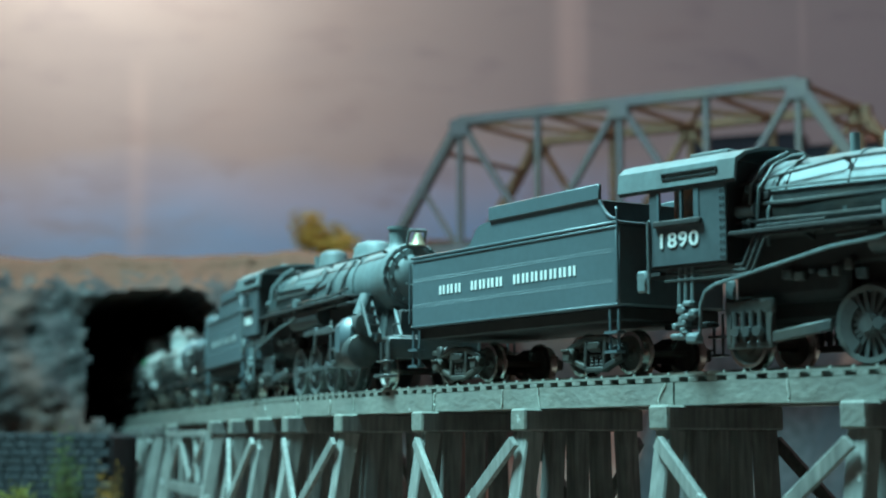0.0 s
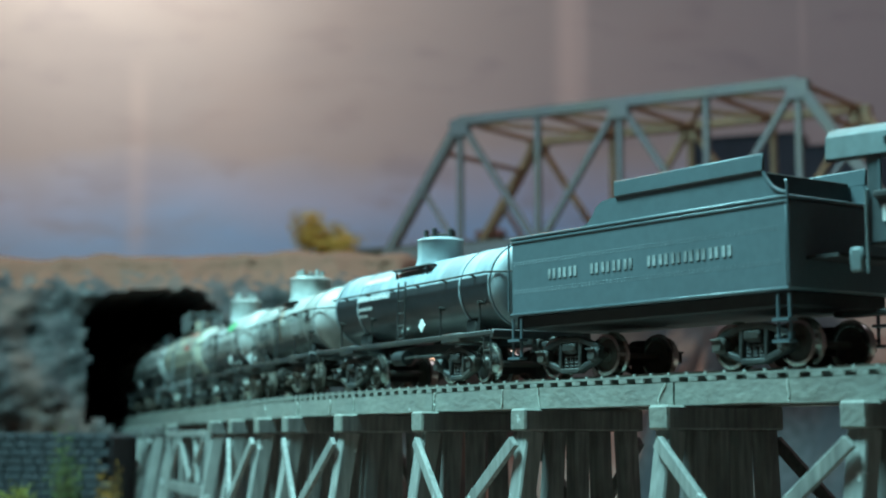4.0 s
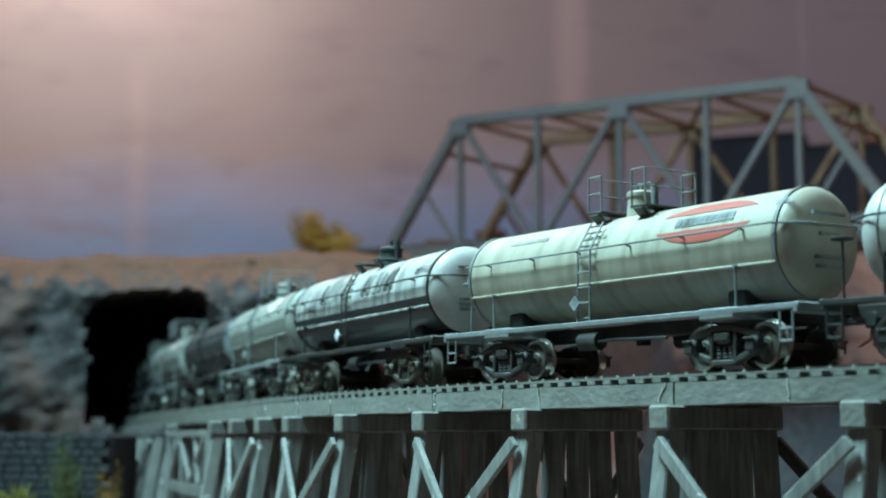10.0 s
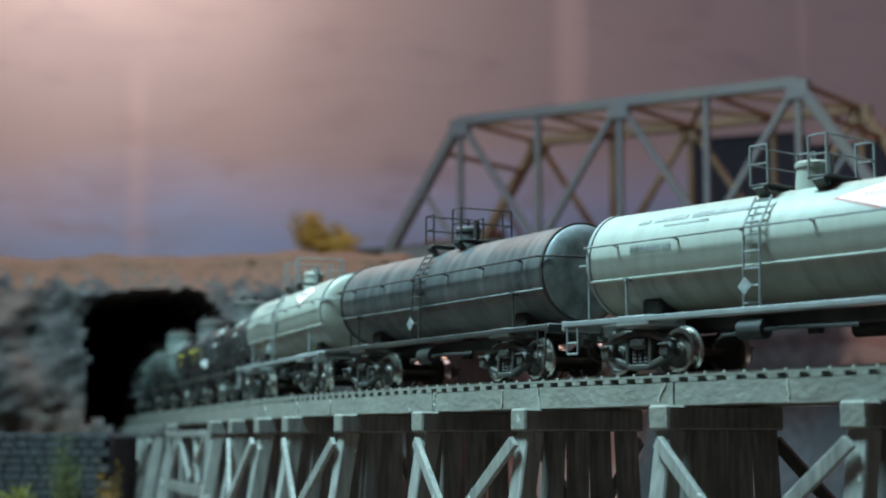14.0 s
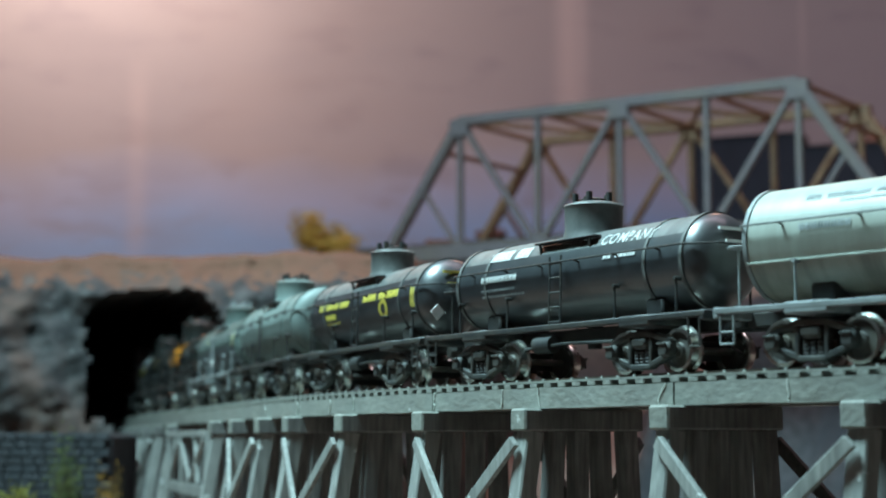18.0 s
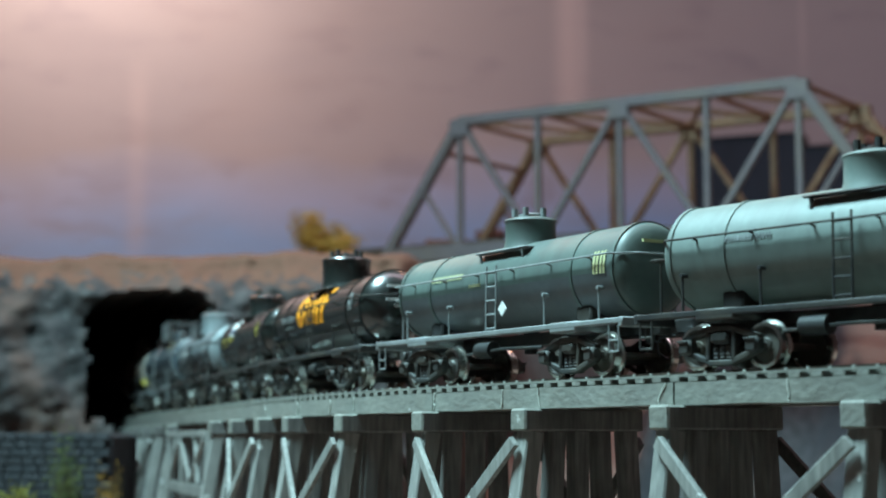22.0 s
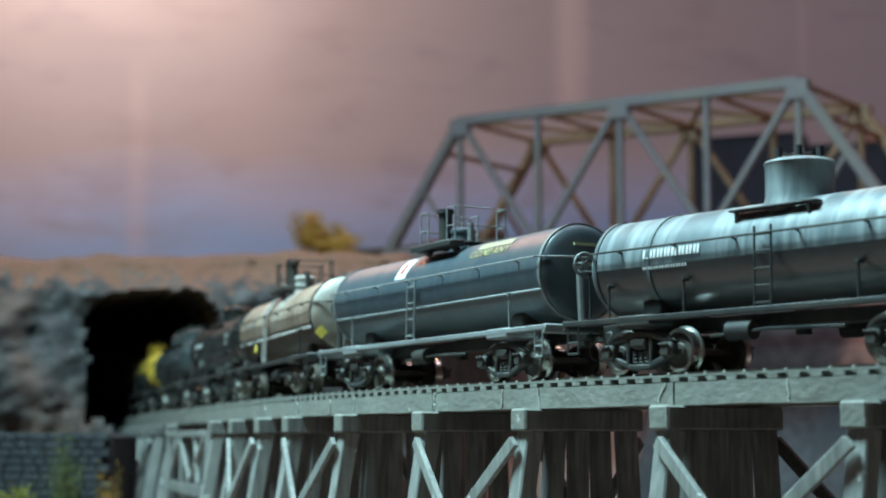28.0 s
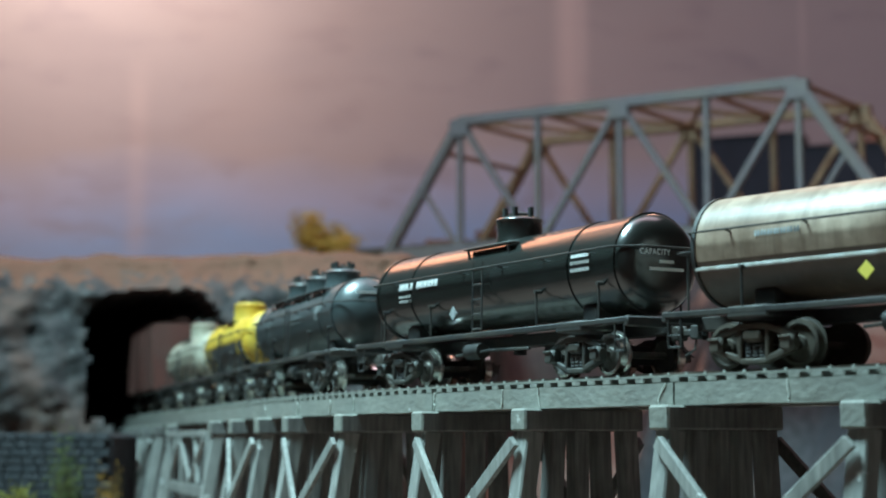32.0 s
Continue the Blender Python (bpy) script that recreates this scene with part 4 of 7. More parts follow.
def tank_car(name_label, place, length, r=0.0114, zc=0.0256, body=None, lower=None, split=-30, head=None, dome="tall", dome_r=0.0068, dome_top=0.0440,
             deck=None, domes=(0.0,), seam=False, bulge=0.35, rail_mat=None, rail_off=False, brake_front=False, dome_mat=None, rusty=False, plate=False, marks=()):
    """A model tank car. place: where its middle runs in the train; length: over the tank's heads."""
    car = thing("tank_car", name_label, "tank car", "train of tank cars")
    half = length / 2
    deck = deck or FRAME
    rail_mat = rail_mat or deck
    lower = lower or body
    head = head or body
    dome_mat = dome_mat or body
    hb = r * bulge
    # the tank: upper and lower sheets, and the two dished heads
    cyl = [(-half + hb, r), (-half * 0.33, r), (half * 0.33, r), (half - hb, r)]
    part("tank_shell", lathe(bmesh.new(), cyl, (0, 0, zc), "x", 36, split, 180 - split), body, car)
    part("tank_bottom", lathe(bmesh.new(), cyl, (0, 0, zc), "x", 24, 180 - split, 360 + split), lower, car)
    for sd in (-1, 1):
        prof = [(sd * (half - hb + hb * math.sin(radians(a))), r * 1.0 * math.cos(radians(a)) if bulge > 0.5 else r * math.cos(radians(a)) ** 0.55) for a in (0, 12, 25, 38, 50, 62, 74, 84, 90)]
        part("tank_head", lathe(bmesh.new(), prof, (0, 0, zc), "x", 40), head, car)
        part("head_ring", lathe(bmesh.new(), [(sd * (half - hb) - 0.0005, r + 0.0001), (sd * (half - hb) - 0.0005, r + 0.00035), (sd * (half - hb) + 0.0005, r + 0.00035), (sd * (half - hb) + 0.0005, r + 0.0001)], (0, 0, zc), "x", 40), rail_mat if seam else body, car)
    if seam:
        for sd in (-1, 1):
            a = radians(-22)
            part("jacket_seam", box(bmesh.new(), (0, sd * (r * math.cos(a) + 0.0001), zc + r * math.sin(a)), (length - 2 * hb, 0.0009, 0.0009 if body == RUSTY else 0.0006), None, 0.0002), SPILL if body == RUSTY else DECKGREY if body == SLATE else body, car)
    else:
        for x in (-half * 0.62, half * 0.62):
            part("tank_band", lathe(bmesh.new(), [(x - 0.0005, r), (x - 0.0005, r + 0.0003), (x + 0.0005, r + 0.0003), (x + 0.0005, r)], (0, 0, zc), "x", 36), body, car)
    # domes
    for dx in domes:
        if dome == "tall":
            d = part("dome", lathe(bmesh.new(), [(zc + r * 0.72, dome_r + 0.0012), (zc + r * 0.93, dome_r + 0.0004), (zc + r + 0.0006, dome_r), (dome_top - 0.0016, dome_r), (dome_top - 0.0010, dome_r + 0.0003), (dome_top - 0.0006, dome_r), (dome_top, dome_r * 0.72), (dome_top, 0)], (dx, 0, 0), "z", 32), dome_mat, car)
            part("dome_lid", lathe(bmesh.new(), [(dome_top - 0.0001, dome_r * 0.5), (dome_top + 0.0008, dome_r * 0.5), (dome_top + 0.0012, dome_r * 0.3), (dome_top + 0.0012, 0)], (dx, 0, 0), "z", 20), rail_mat, d)
            for k in range(5):
                a = radians(20 + 72 * k)
                bm = rod(bmesh.new(), (dx + dome_r * 0.62 * math.cos(a), dome_r * 0.62 * math.sin(a), dome_top - 0.0006), (dx + dome_r * 0.62 * math.cos(a), dome_r * 0.62 * math.sin(a), dome_top + 0.0024), 0.0008, 8)
                part("valve", bm, rail_mat if dome_mat == body else dome_mat, d)
            # walkway boards at the foot of the dome
            zw = zc + r * 0.80
            for sd in (-1, 1):
                y = sd * (r * 0.62 + 0.0016)
                part("dome_walk", box(bmesh.new(), (dx, y, zw), (0.024, 0.0030, 0.0005), None, 0.0002), deck, car)
                bm = bmesh.new()
                for sx in (-0.010, 0.010):
                    beam(bm, (dx + sx, sd * (r * 0.80), zw - 0.0030), (dx + sx, y + sd * 0.0010, zw - 0.0003), 0.0006, 0.0006)
                part("walk_bracket", bm, deck, car)
        else:
            d = part("dome", lathe(bmesh.new(), [(zc + r * 0.88, dome_r + 0.0004), (dome_top - 0.0014, dome_r * 0.95), (dome_top - 0.0013, dome_r * 1.06), (dome_top - 0.0004, dome_r * 1.06), (dome_top, dome_r * 0.95), (dome_top + 0.0003, dome_r * 0.5), (dome_top + 0.0003, 0)], (dx, 0, 0), "z", 24), dome_mat, car)
            part("valve", rod(bmesh.new(), (dx, 0, dome_top), (dx, 0, dome_top + 0.0022), 0.0005, 8), rail_mat, d)
            part("side_valve", rod(bmesh.new(), (dx + dome_r + 0.0012, 0, zc + r), (dx + dome_r + 0.0012, 0, dome_top + 0.0014), 0.0009, 10), rail_mat, d)
            zp = zc + r + 0.0008
            for sx in (-1, 1):
                part("platform", box(bmesh.new(), (dx + sx * 0.0080, 0, zp), (0.0056, 0.0170, 0.0007), None, 0.0002), FRAME, car)
                for sd in (-1, 1):
                    part("platform_bracket", beam(bmesh.new(), (dx + sx * 0.0080, sd * 0.0062, zp - 0.0022), (dx + sx * 0.0080, sd * 0.0084, zp - 0.0003), 0.0030, 0.0008), FRAME, car)
            part("platform", box(bmesh.new(), (dx, 0.0072, zp), (0.0104, 0.0030, 0.0007), None, 0.0002), FRAME, car)
            if plate:
                for sd in (-1, 1):
                    part("platform", box(bmesh.new(), (dx, sd * 0.0084, zp - 0.0005), (0.0240, 0.0050, 0.0018), None, 0.0003), FRAME, car)
                part("vent_stack", lathe(bmesh.new(), [(zp, 0.0020), (zp + 0.0095, 0.0020), (zp + 0.0097, 0.0026), (zp + 0.0108, 0.0026), (zp + 0.0108, 0.0)], (dx - 0.0030, -0.0040, 0), "z", 16), FRAME, d)
            zr = zp + (0.0100 if plate else 0.0090)
            if not rail_off:
                for px, py in [(sx * u, sd * 0.0082) for sx in (-1, 1) for sd in (-1, 1) for u in (0.0056, 0.0104)]:
                    part("rail_post", rod(bmesh.new(), (dx + px, py, zp), (dx + px, py, zr), 0.00030, 6), rail_mat, car)
                for z in (zr, zp + 0.0048):
                    for sx in (-1, 1):
                        part("platform_rail", pipe(bmesh.new(), [(dx + sx * 0.0056, -0.0082, z), (dx + sx * 0.0104, -0.0082, z), (dx + sx * 0.0104, 0.0082, z), (dx + sx * 0.0056, 0.0082, z)], 0.00020), rail_mat, car)
    # ladders follow the tank's flank
    for sd in (-1, 1):
        bm = bmesh.new()
        lx = 0.0 if dome == "tall" else -0.0060
        ladder(bm, lx, sd * (r + 0.0016), 0.0120, sd * (r + 0.0012), zc + r * (0.3 if dome == 'low' else 0.42), rungs=4 if plate else 5)
        if dome == "low" and (not plate or body == RUSTY):
            ladder(bm, lx, sd * (r + 0.0012), zc + r * 0.3, sd * (r * 0.62 + 0.0016), zc + r * 0.84, rungs=4)
        part("ladder", bm, SPILL if body == RUSTY else deck, car)
    # handrail round the tank
    bm = bmesh.new()
    hz, hy = zc + r * 0.28, r + 0.0014
    x1 = half - hb
    loop = [(-x1, -hy, hz), (x1, -hy, hz), (half + 0.0010, -hy * 0.55, hz), (half + 0.0012, hy * 0.55, hz), (x1, hy, hz), (-x1, hy, hz), (-half - 0.0012, hy * 0.55, hz), (-half - 0.0010, -hy * 0.55, hz), (-x1, -hy, hz)]
    pipe(bm, loop, 0.00026)
    for k in range(6):
        x = -x1 + 2 * x1 * (k + 0.5) / 6
        for sd in (-1, 1):
            rod(bm, (x, sd * hy, hz), (x, sd * r * 0.93, hz - 0.0006), 0.0003, 6)
    part("handrail", bm, rail_mat, car)
    # tie-down brackets between the tank and the sill
    for u in (-0.74, 0.74) if dome == "low" else (-0.84, -0.42, 0.42, 0.84):
        for sd in (-1, 1):
            part("tie_down", rod(rod(bmesh.new(), (u * half, sd * (r + 0.0003), 0.0128), (u * half, sd * (r + 0.0003), zc - r * 0.42), 0.00032, 6), (u * half, sd * (r - 0.0012), zc - r * 0.40), (u * half, sd * (r + 0.0009), zc - r * 0.40), 0.0005, 8), deck, car)
    # underframe
    fl = half + 0.0042
    part("centre_sill", box(bmesh.new(), (0, 0, 0.0110), (fl * 2, 0.0056, 0.0032), None, 0.0003), FRAME, car)
    for sd in (-1, 1):
        part("side_sill", box(bmesh.new(), (0, sd * 0.0138, 0.0124), (fl * 2, 0.0025, 0.0013), None, 0.0002), deck, car)
        part("end_sill", box(bmesh.new(), (sd * (fl - 0.0006), 0, 0.0120), (0.0016, 0.0300, 0.0024), None, 0.0003), deck, car)
        bx = half - 0.0195
        part("bolster_beam", box(bmesh.new(), (sd * bx, 0, 0.0120), (0.0110, 0.0300, 0.0026), None, 0.0004), deck, car)
        part("tank_saddle", box(bmesh.new(), (sd * bx, 0, 0.0146), (0.0062, 0.0170, 0.0058), None, 0.0006), FRAME, car)
        cp = part("coupler", COUPLER, None, car)
        cp.matrix_basis = Matrix.Translation((sd * fl, 0, 0.0094)) @ (Matrix.Rotation(math.pi, 4, "Z") if sd < 0 else Matrix())
        truck(car, sd * bx, place, rusty)
        for sy in (-1, 1):
            bm = bmesh.new()
            for u in (-0.0018, 0.0018):
                rod(bm, (sd * (fl - 0.0034) + u, sy * 0.0146, 0.0120), (sd * (fl - 0.0034) + u, sy * 0.0146, 0.0052), 0.00026, 6)
            for z in (0.0052, 0.0078):
                rod(bm, (sd * (fl - 0.0034) - 0.0018, sy * 0.0146, z), (sd * (fl - 0.0034) + 0.0018, sy * 0.0146, z), 0.00026, 6)
            part("step", bm, deck, car)
    bm = lathe(bmesh.new(), [(-0.0035, 0.0), (-0.0035, 0.0022), (0.0035, 0.0022), (0.0037, 0.0)], (-0.012, -0.0065, 0.0088), "x", 16)
    part("brake_cylinder", bm, FRAME, car)
    bm = lathe(bmesh.new(), [(-0.0060, 0.0), (-0.0055, 0.0020), (0.0055, 0.0020), (0.0060, 0.0)], (0.012, 0.0055, 0.0086), "x", 16)
    part("air_reservoir", bm, FRAME, car)
    bm = pipe(bmesh.new(), [(-0.020, -0.008, 0.0078), (-0.004, -0.007, 0.0088), (0.018, -0.009, 0.0082)], 0.0004)
    part("brake_rigging", bm, FRAME, car)
    part("outlet", lathe(bmesh.new(), [(0.0075, 0.0018), (0.0120, 0.0018), (zc - r, 0.0026)], (0, 0, 0), "z", 14), FRAME, car)
    # hand brake
    if brake_front:
        bm = rod(bmesh.new(), (fl, -0.004, 0.0125), (fl - 0.0010, -0.004, zc), 0.0009, 8)
        hand_wheel(bm, (fl + 0.0014, -0.004, zc + 0.001), 0.0030, "x", 0.0004)
        rod(bm, (fl - 0.0010, -0.004, zc + 0.001), (fl + 0.0020, -0.004, zc + 0.001), 0.0009, 8)
        part("brake_stand", bm, rail_mat, car)
    bm = rod(bmesh.new(), (-fl + 0.0004, -0.006, 0.0105), (-fl + 0.0004, -0.006, zc), 0.0003, 6)
    hand_wheel(bm, (-fl + 0.0004, -0.006, zc), 0.0022, "z")
    part("brake_wheel", bm, rail_mat, car)
    fwd = 0.0112
    for kind, m, label, args in marks:
        bm = bmesh.new()
        rr = r + 0.00014
        if kind in ("bars", "panel"):
            args = [(a[0] + fwd, a[1] + fwd, *a[2:]) for a in args]
        elif kind in ("diamond", "ellipse", "ring"):
            args = (args[0] + fwd, *args[1:])
        elif kind == "letters":
            args = (args[0] + fwd, args[1] + fwd, *args[2:])
        elif kind == "placard":
            args = [(x + fwd, y, z) for x, y, z in args]
        if kind == "bars":
            for a in args:
                lettering(bm, a[0], a[1], a[2], a[3], rr + 0.00012, zc, a[4], random, a[5] if len(a) > 5 else (), a[6] if len(a) > 6 else 0.72)
        elif kind == "diamond":
            diamond(bm, *args[:4], rr + (args[4] if len(args) > 4 else 0.0), zc)
        elif kind == "ellipse":
            ellipse_patch(bm, *args[:4], rr, zc, hole=args[4] if len(args) > 4 else 0.0)
        elif kind == "ring":
            ring_patch(bm, *args, rr, zc)
        elif kind == "panel":
            for a in args:
                patch(bm, a[0], a[1], a[2], a[3], rr - 0.00005, zc)
        elif kind == "text":
            x0, x1, a0, a1, words = args
            me = flat_text(words, 1.0)
            bm.from_mesh(me)
            lo = [min(v.co[i] for v in bm.verts) for i in (0, 2)]
            hi = [max(v.co[i] for v in bm.verts) for i in (0, 2)]
            for v in bm.verts:
                a = radians(a0 + (a1 - a0) * (v.co.z - lo[1]) / (hi[1] - lo[1]))
                v.co = (x0 + fwd + (x1 - x0) * (v.co.x - lo[0]) / (hi[0] - lo[0]), -(rr + 0.00012) * math.cos(a), zc + (rr + 0.00012) * math.sin(a))
        elif kind == "letters":
            # four tall plain shapes
            x0, x1, a0, a1 = args
            w = (x1 - x0) / 4
            mid = (a0 + a1) / 2
            ring_patch(bm, x0 + w * 0.50, mid, w * 0.56, (a1 - a0) / 2, rr, zc, 0.42)
            patch(bm, x0 + w * 1.14, x0 + w * 1.52, a0 + 2, mid + 12, rr, zc)
            patch(bm, x0 + w * 1.68, x0 + w * 2.06, a0 + 2, mid + 12, rr, zc)
            patch(bm, x0 + w * 2.18, x0 + w * 2.58, a0, a1, rr, zc)
            patch(bm, x0 + w * 2.72, x0 + w * 3.14, a0, a1 - 2, rr, zc)
            patch(bm, x0 + w * 3.14, x0 + w * 3.64, a1 - 12, a1, rr, zc)
            patch(bm, x0 + w * 3.14, x0 + w * 3.44, mid - 2, mid + 8, rr, zc)
        elif kind == "placard":
            for x, y, z in args:
                box(bm, (x, y, z), (0.0027, 0.0003, 0.0027), Matrix.Rotation(math.pi / 4, 4, "Y"))
        elif kind == "end_placard":
            for x, y, z in args:
                box(bm, (x, y, z), (0.0003, 0.0032, 0.0032), Matrix.Rotation(math.pi / 4, 4, "X"))
        elif kind == "end_text":
            y0, y1, z0, z1, words = args
            bm.from_mesh(flat_text(words, 1.0))
            lo = [min(v.co[i] for v in bm.verts) for i in (0, 2)]
            hi = [max(v.co[i] for v in bm.verts) for i in (0, 2)]
            for v in bm.verts:
                y = y0 + (y1 - y0) * (v.co.x - lo[0]) / (hi[0] - lo[0])
                z = z0 + (z1 - z0) * (v.co.z - lo[1]) / (hi[1] - lo[1])
                away = math.hypot(y, z - zc) / r
                v.co = (half - hb + hb * max(0.0, 1 - away ** (2 if bulge > 0.5 else 3.6)) ** 0.5 + 0.0005, y, z)
        elif kind == "end_bars":
            for w, z in args:
                yy = abs(z - zc) / r
                depth = half - hb + hb * max(0.0, 1 - yy ** (2 if bulge > 0.5 else 3.6)) ** 0.5
                box(bm, (depth + 0.0002, 0, z), (0.0006, w, 0.0007))
        part(label.replace(" ", "_").split("__")[0], bm, m, car)
    RUN.append((car, place, half - 0.0195))
    return car


# ---- paints of the cars ----
WHITE = mat("aged_white_paint", (0.50, 0.50, 0.48), 0.42, grain=0.08, scale=300, stain=(0.28, 0.26, 0.22), stain_scale=55, stain_amount=0.6, bump=0.05, chips=((0.22, 0.20, 0.17), 330, 0.02), streak=((0.33, 0.31, 0.27), 0.35))
GREYWHITE = mat("grey_white_paint", (0.43, 0.44, 0.42), 0.45, grain=0.1, scale=300, stain=(0.19, 0.18, 0.15), stain_scale=60, stain_amount=0.7, bump=0.06, streak=((0.16, 0.15, 0.13), 0.5))
PALEGREEN = mat("pale_green_white_paint", (0.33, 0.355, 0.31), 0.45, grain=0.07, scale=300, stain=(0.27, 0.27, 0.23), stain_scale=45, stain_amount=0.5, bump=0.05, streak=((0.24, 0.24, 0.20), 0.4))
DULL = mat("dull_white_paint", (0.25, 0.24, 0.20), 0.5, grain=0.1, scale=300, stain=(0.17, 0.15, 0.12), stain_scale=50, stain_amount=0.6, bump=0.06, streak=((0.10, 0.09, 0.075), 0.6))
DIRTYDOME = mat("dirty_white_paint", (0.40, 0.42, 0.40), 0.45, grain=0.15, scale=300, stain=(0.12, 0.12, 0.11), stain_scale=110, stain_amount=0.85, bump=0.06)
CREAM = mat("cream_paint", (0.46, 0.43, 0.34), 0.45, grain=0.06, scale=300, stain=(0.30, 0.26, 0.20), stain_scale=45, stain_amount=0.45, bump=0.05, streak=((0.24, 0.20, 0.14), 0.5))
SOOTY = mat("sooty_white_paint", (0.50, 0.50, 0.47), 0.5, grain=0.08, scale=300, stain=(0.06, 0.06, 0.055), stain_scale=70, stain_amount=0.75, bump=0.05, streak=((0.07, 0.07, 0.065), 0.75))
DKGREY = mat("dark_grey_paint", (0.050, 0.054, 0.056), 0.5, grain=0.25, scale=400, stain=(0.15, 0.14, 0.13), stain_scale=60, stain_amount=0.5, bump=0.1, streak=((0.15, 0.15, 0.145), 0.45))
GREEN = mat("grey_green_paint", (0.142, 0.190, 0.174), 0.55, grain=0.08, scale=400, stain=(0.10, 0.12, 0.11), stain_scale=50, stain_amount=0.4, bump=0.05, streak=((0.10, 0.12, 0.115), 0.4))
DEEPGREEN = mat("deep_green_paint", (0.082, 0.122, 0.108), 0.5, grain=0.1, scale=400, stain=(0.06, 0.072, 0.068), stain_scale=50, stain_amount=0.5, bump=0.05, streak=((0.06, 0.07, 0.065), 0.4))
# lower sheets of the banded car: their shade put into a greyer green
DKGREEN = mat("shaded_green_paint", (0.085, 0.10, 0.105), 0.45, grain=0.12, scale=400, stain=(0.06, 0.06, 0.058), stain_scale=50, stain_amount=0.5, bump=0.05)
PALEBLUE = mat("pale_blue_grey_paint", (0.25, 0.31, 0.33), 0.5, grain=0.1, scale=400, stain=(0.15, 0.17, 0.18), stain_scale=60, stain_amount=0.6, bump=0.08, streak=((0.50, 0.55, 0.55), 0.45))
BLOTCHY = mat("blotchy_blue_grey_paint", (0.105, 0.140, 0.150), 0.45, grain=0.2, scale=250, stain=(0.07, 0.085, 0.09), stain_scale=75, stain_amount=0.8, bump=0.08, streak=((0.42, 0.47, 0.47), 0.5))
DKTEAL = mat("dark_teal_paint", (0.045, 0.062, 0.064), 0.35, grain=0.15, scale=400, stain=(0.03, 0.035, 0.035), stain_scale=60, stain_amount=0.4, bump=0.05, spec=0.8)
SLATE = mat("slate_blue_paint", (0.046, 0.072, 0.086), 0.36, grain=0.12, scale=400, stain=(0.13, 0.12, 0.11), stain_scale=60, stain_amount=0.35, bump=0.06, streak=((0.12, 0.115, 0.11), 0.3))
RUSTY = mat("rusty_silver_paint", (0.40, 0.285, 0.215), 0.38, grain=0.2, scale=400, stain=(0.17, 0.090, 0.060), stain_scale=55, stain_amount=0.7, bump=0.1, streak=((0.13, 0.075, 0.05), 0.7))
GLOSS = mat("gloss_black_paint", (0.012, 0.015, 0.013), 0.27, grain=0.1, scale=400, stain=(0.03, 0.03, 0.03), stain_scale=60, stain_amount=0.3, bump=0.03, spec=1.0, coat=0.4)
YELLOW = mat("yellow_paint", (0.72, 0.42, 0.05), 0.45, grain=0.05, scale=400, stain=(0.5, 0.35, 0.04), stain_amount=0.3, bump=0.05, streak=((0.30, 0.20, 0.05), 0.4))
ORANGE = mat("orange_yellow_paint", (0.95, 0.30, 0.02), 0.4, grain=0.04, scale=400, stain_amount=0.15, bump=0.02)
LEMON = mat("lemon_lettering", (0.76, 0.58, 0.10), 0.5, grain=0.05, stain_amount=0.2, bump=0)
INK = mat("black_lettering", (0.07, 0.075, 0.075), 0.5, grain=0.1, stain_amount=0.2, bump=0)
CHALK = mat("white_lettering", (0.75, 0.76, 0.74), 0.5, grain=0.06, stain_amount=0.2, bump=0)
RED = mat("faded_red_paint", (0.50, 0.10, 0.075), 0.5, grain=0.06, stain_amount=0.2, bump=0)
LEAF = mat("bright_green_paint", (0.03, 0.42, 0.14), 0.45, grain=0.06, stain_amount=0.2, bump=0)
BROWN = mat("boxcar_brown", (0.11, 0.028, 0.020), 0.6, grain=0.12, stain=(0.08, 0.05, 0.04), stain_amount=0.5)
WORN = mat("worn_black_lettering", (0.07, 0.075, 0.07), 0.6, grain=0.3, scale=500, stain=(0.5, 0.5, 0.46), stain_scale=110, stain_amount=0.9, bump=0)
NAVY = mat("navy_lettering", (0.05, 0.08, 0.16), 0.5, grain=0.06, stain_amount=0.2, bump=0)
OLIVE = mat("faded_yellow_lettering", (0.50, 0.48, 0.24), 0.6, grain=0.1, stain=(0.22, 0.26, 0.22), stain_amount=0.6, bump=0)
CRACKED = mat("crackled_pale_paint", (0.19, 0.23, 0.24), 0.5, grain=0.3, scale=250, stain=(0.05, 0.055, 0.06), stain_scale=150, stain_amount=0.9, bump=0.1)
RUSTDARK = mat("dark_rusty_paint", (0.115, 0.072, 0.053), 0.42, grain=0.2, scale=400, stain=(0.07, 0.045, 0.035), stain_scale=55, stain_amount=0.7, bump=0.1, streak=((0.08, 0.05, 0.035), 0.6))
SPILL = mat("white_spill", (0.50, 0.50, 0.48), 0.5, grain=0.2, scale=500, stain=(0.28, 0.20, 0.15), stain_scale=160, stain_amount=0.8, bump=0.1, streak=((0.26, 0.18, 0.13), 0.7))
STAINED = mat("stained_silver_paint", (0.50, 0.47, 0.42), 0.45, grain=0.15, scale=300, stain=(0.18, 0.11, 0.07), stain_scale=90, stain_amount=0.8, bump=0.1, streak=((0.20, 0.12, 0.07), 0.6))
FADED = mat("faded_lettering", (0.28, 0.31, 0.31), 0.6, grain=0.3, scale=900, stain=(0.08, 0.09, 0.09), stain_scale=120, stain_amount=0.9, bump=0)
DECKGREY = mat("deck_grey_paint", (0.22, 0.24, 0.24), 0.55, grain=0.15, scale=400, stain=(0.10, 0.09, 0.08), stain_amount=0.5)

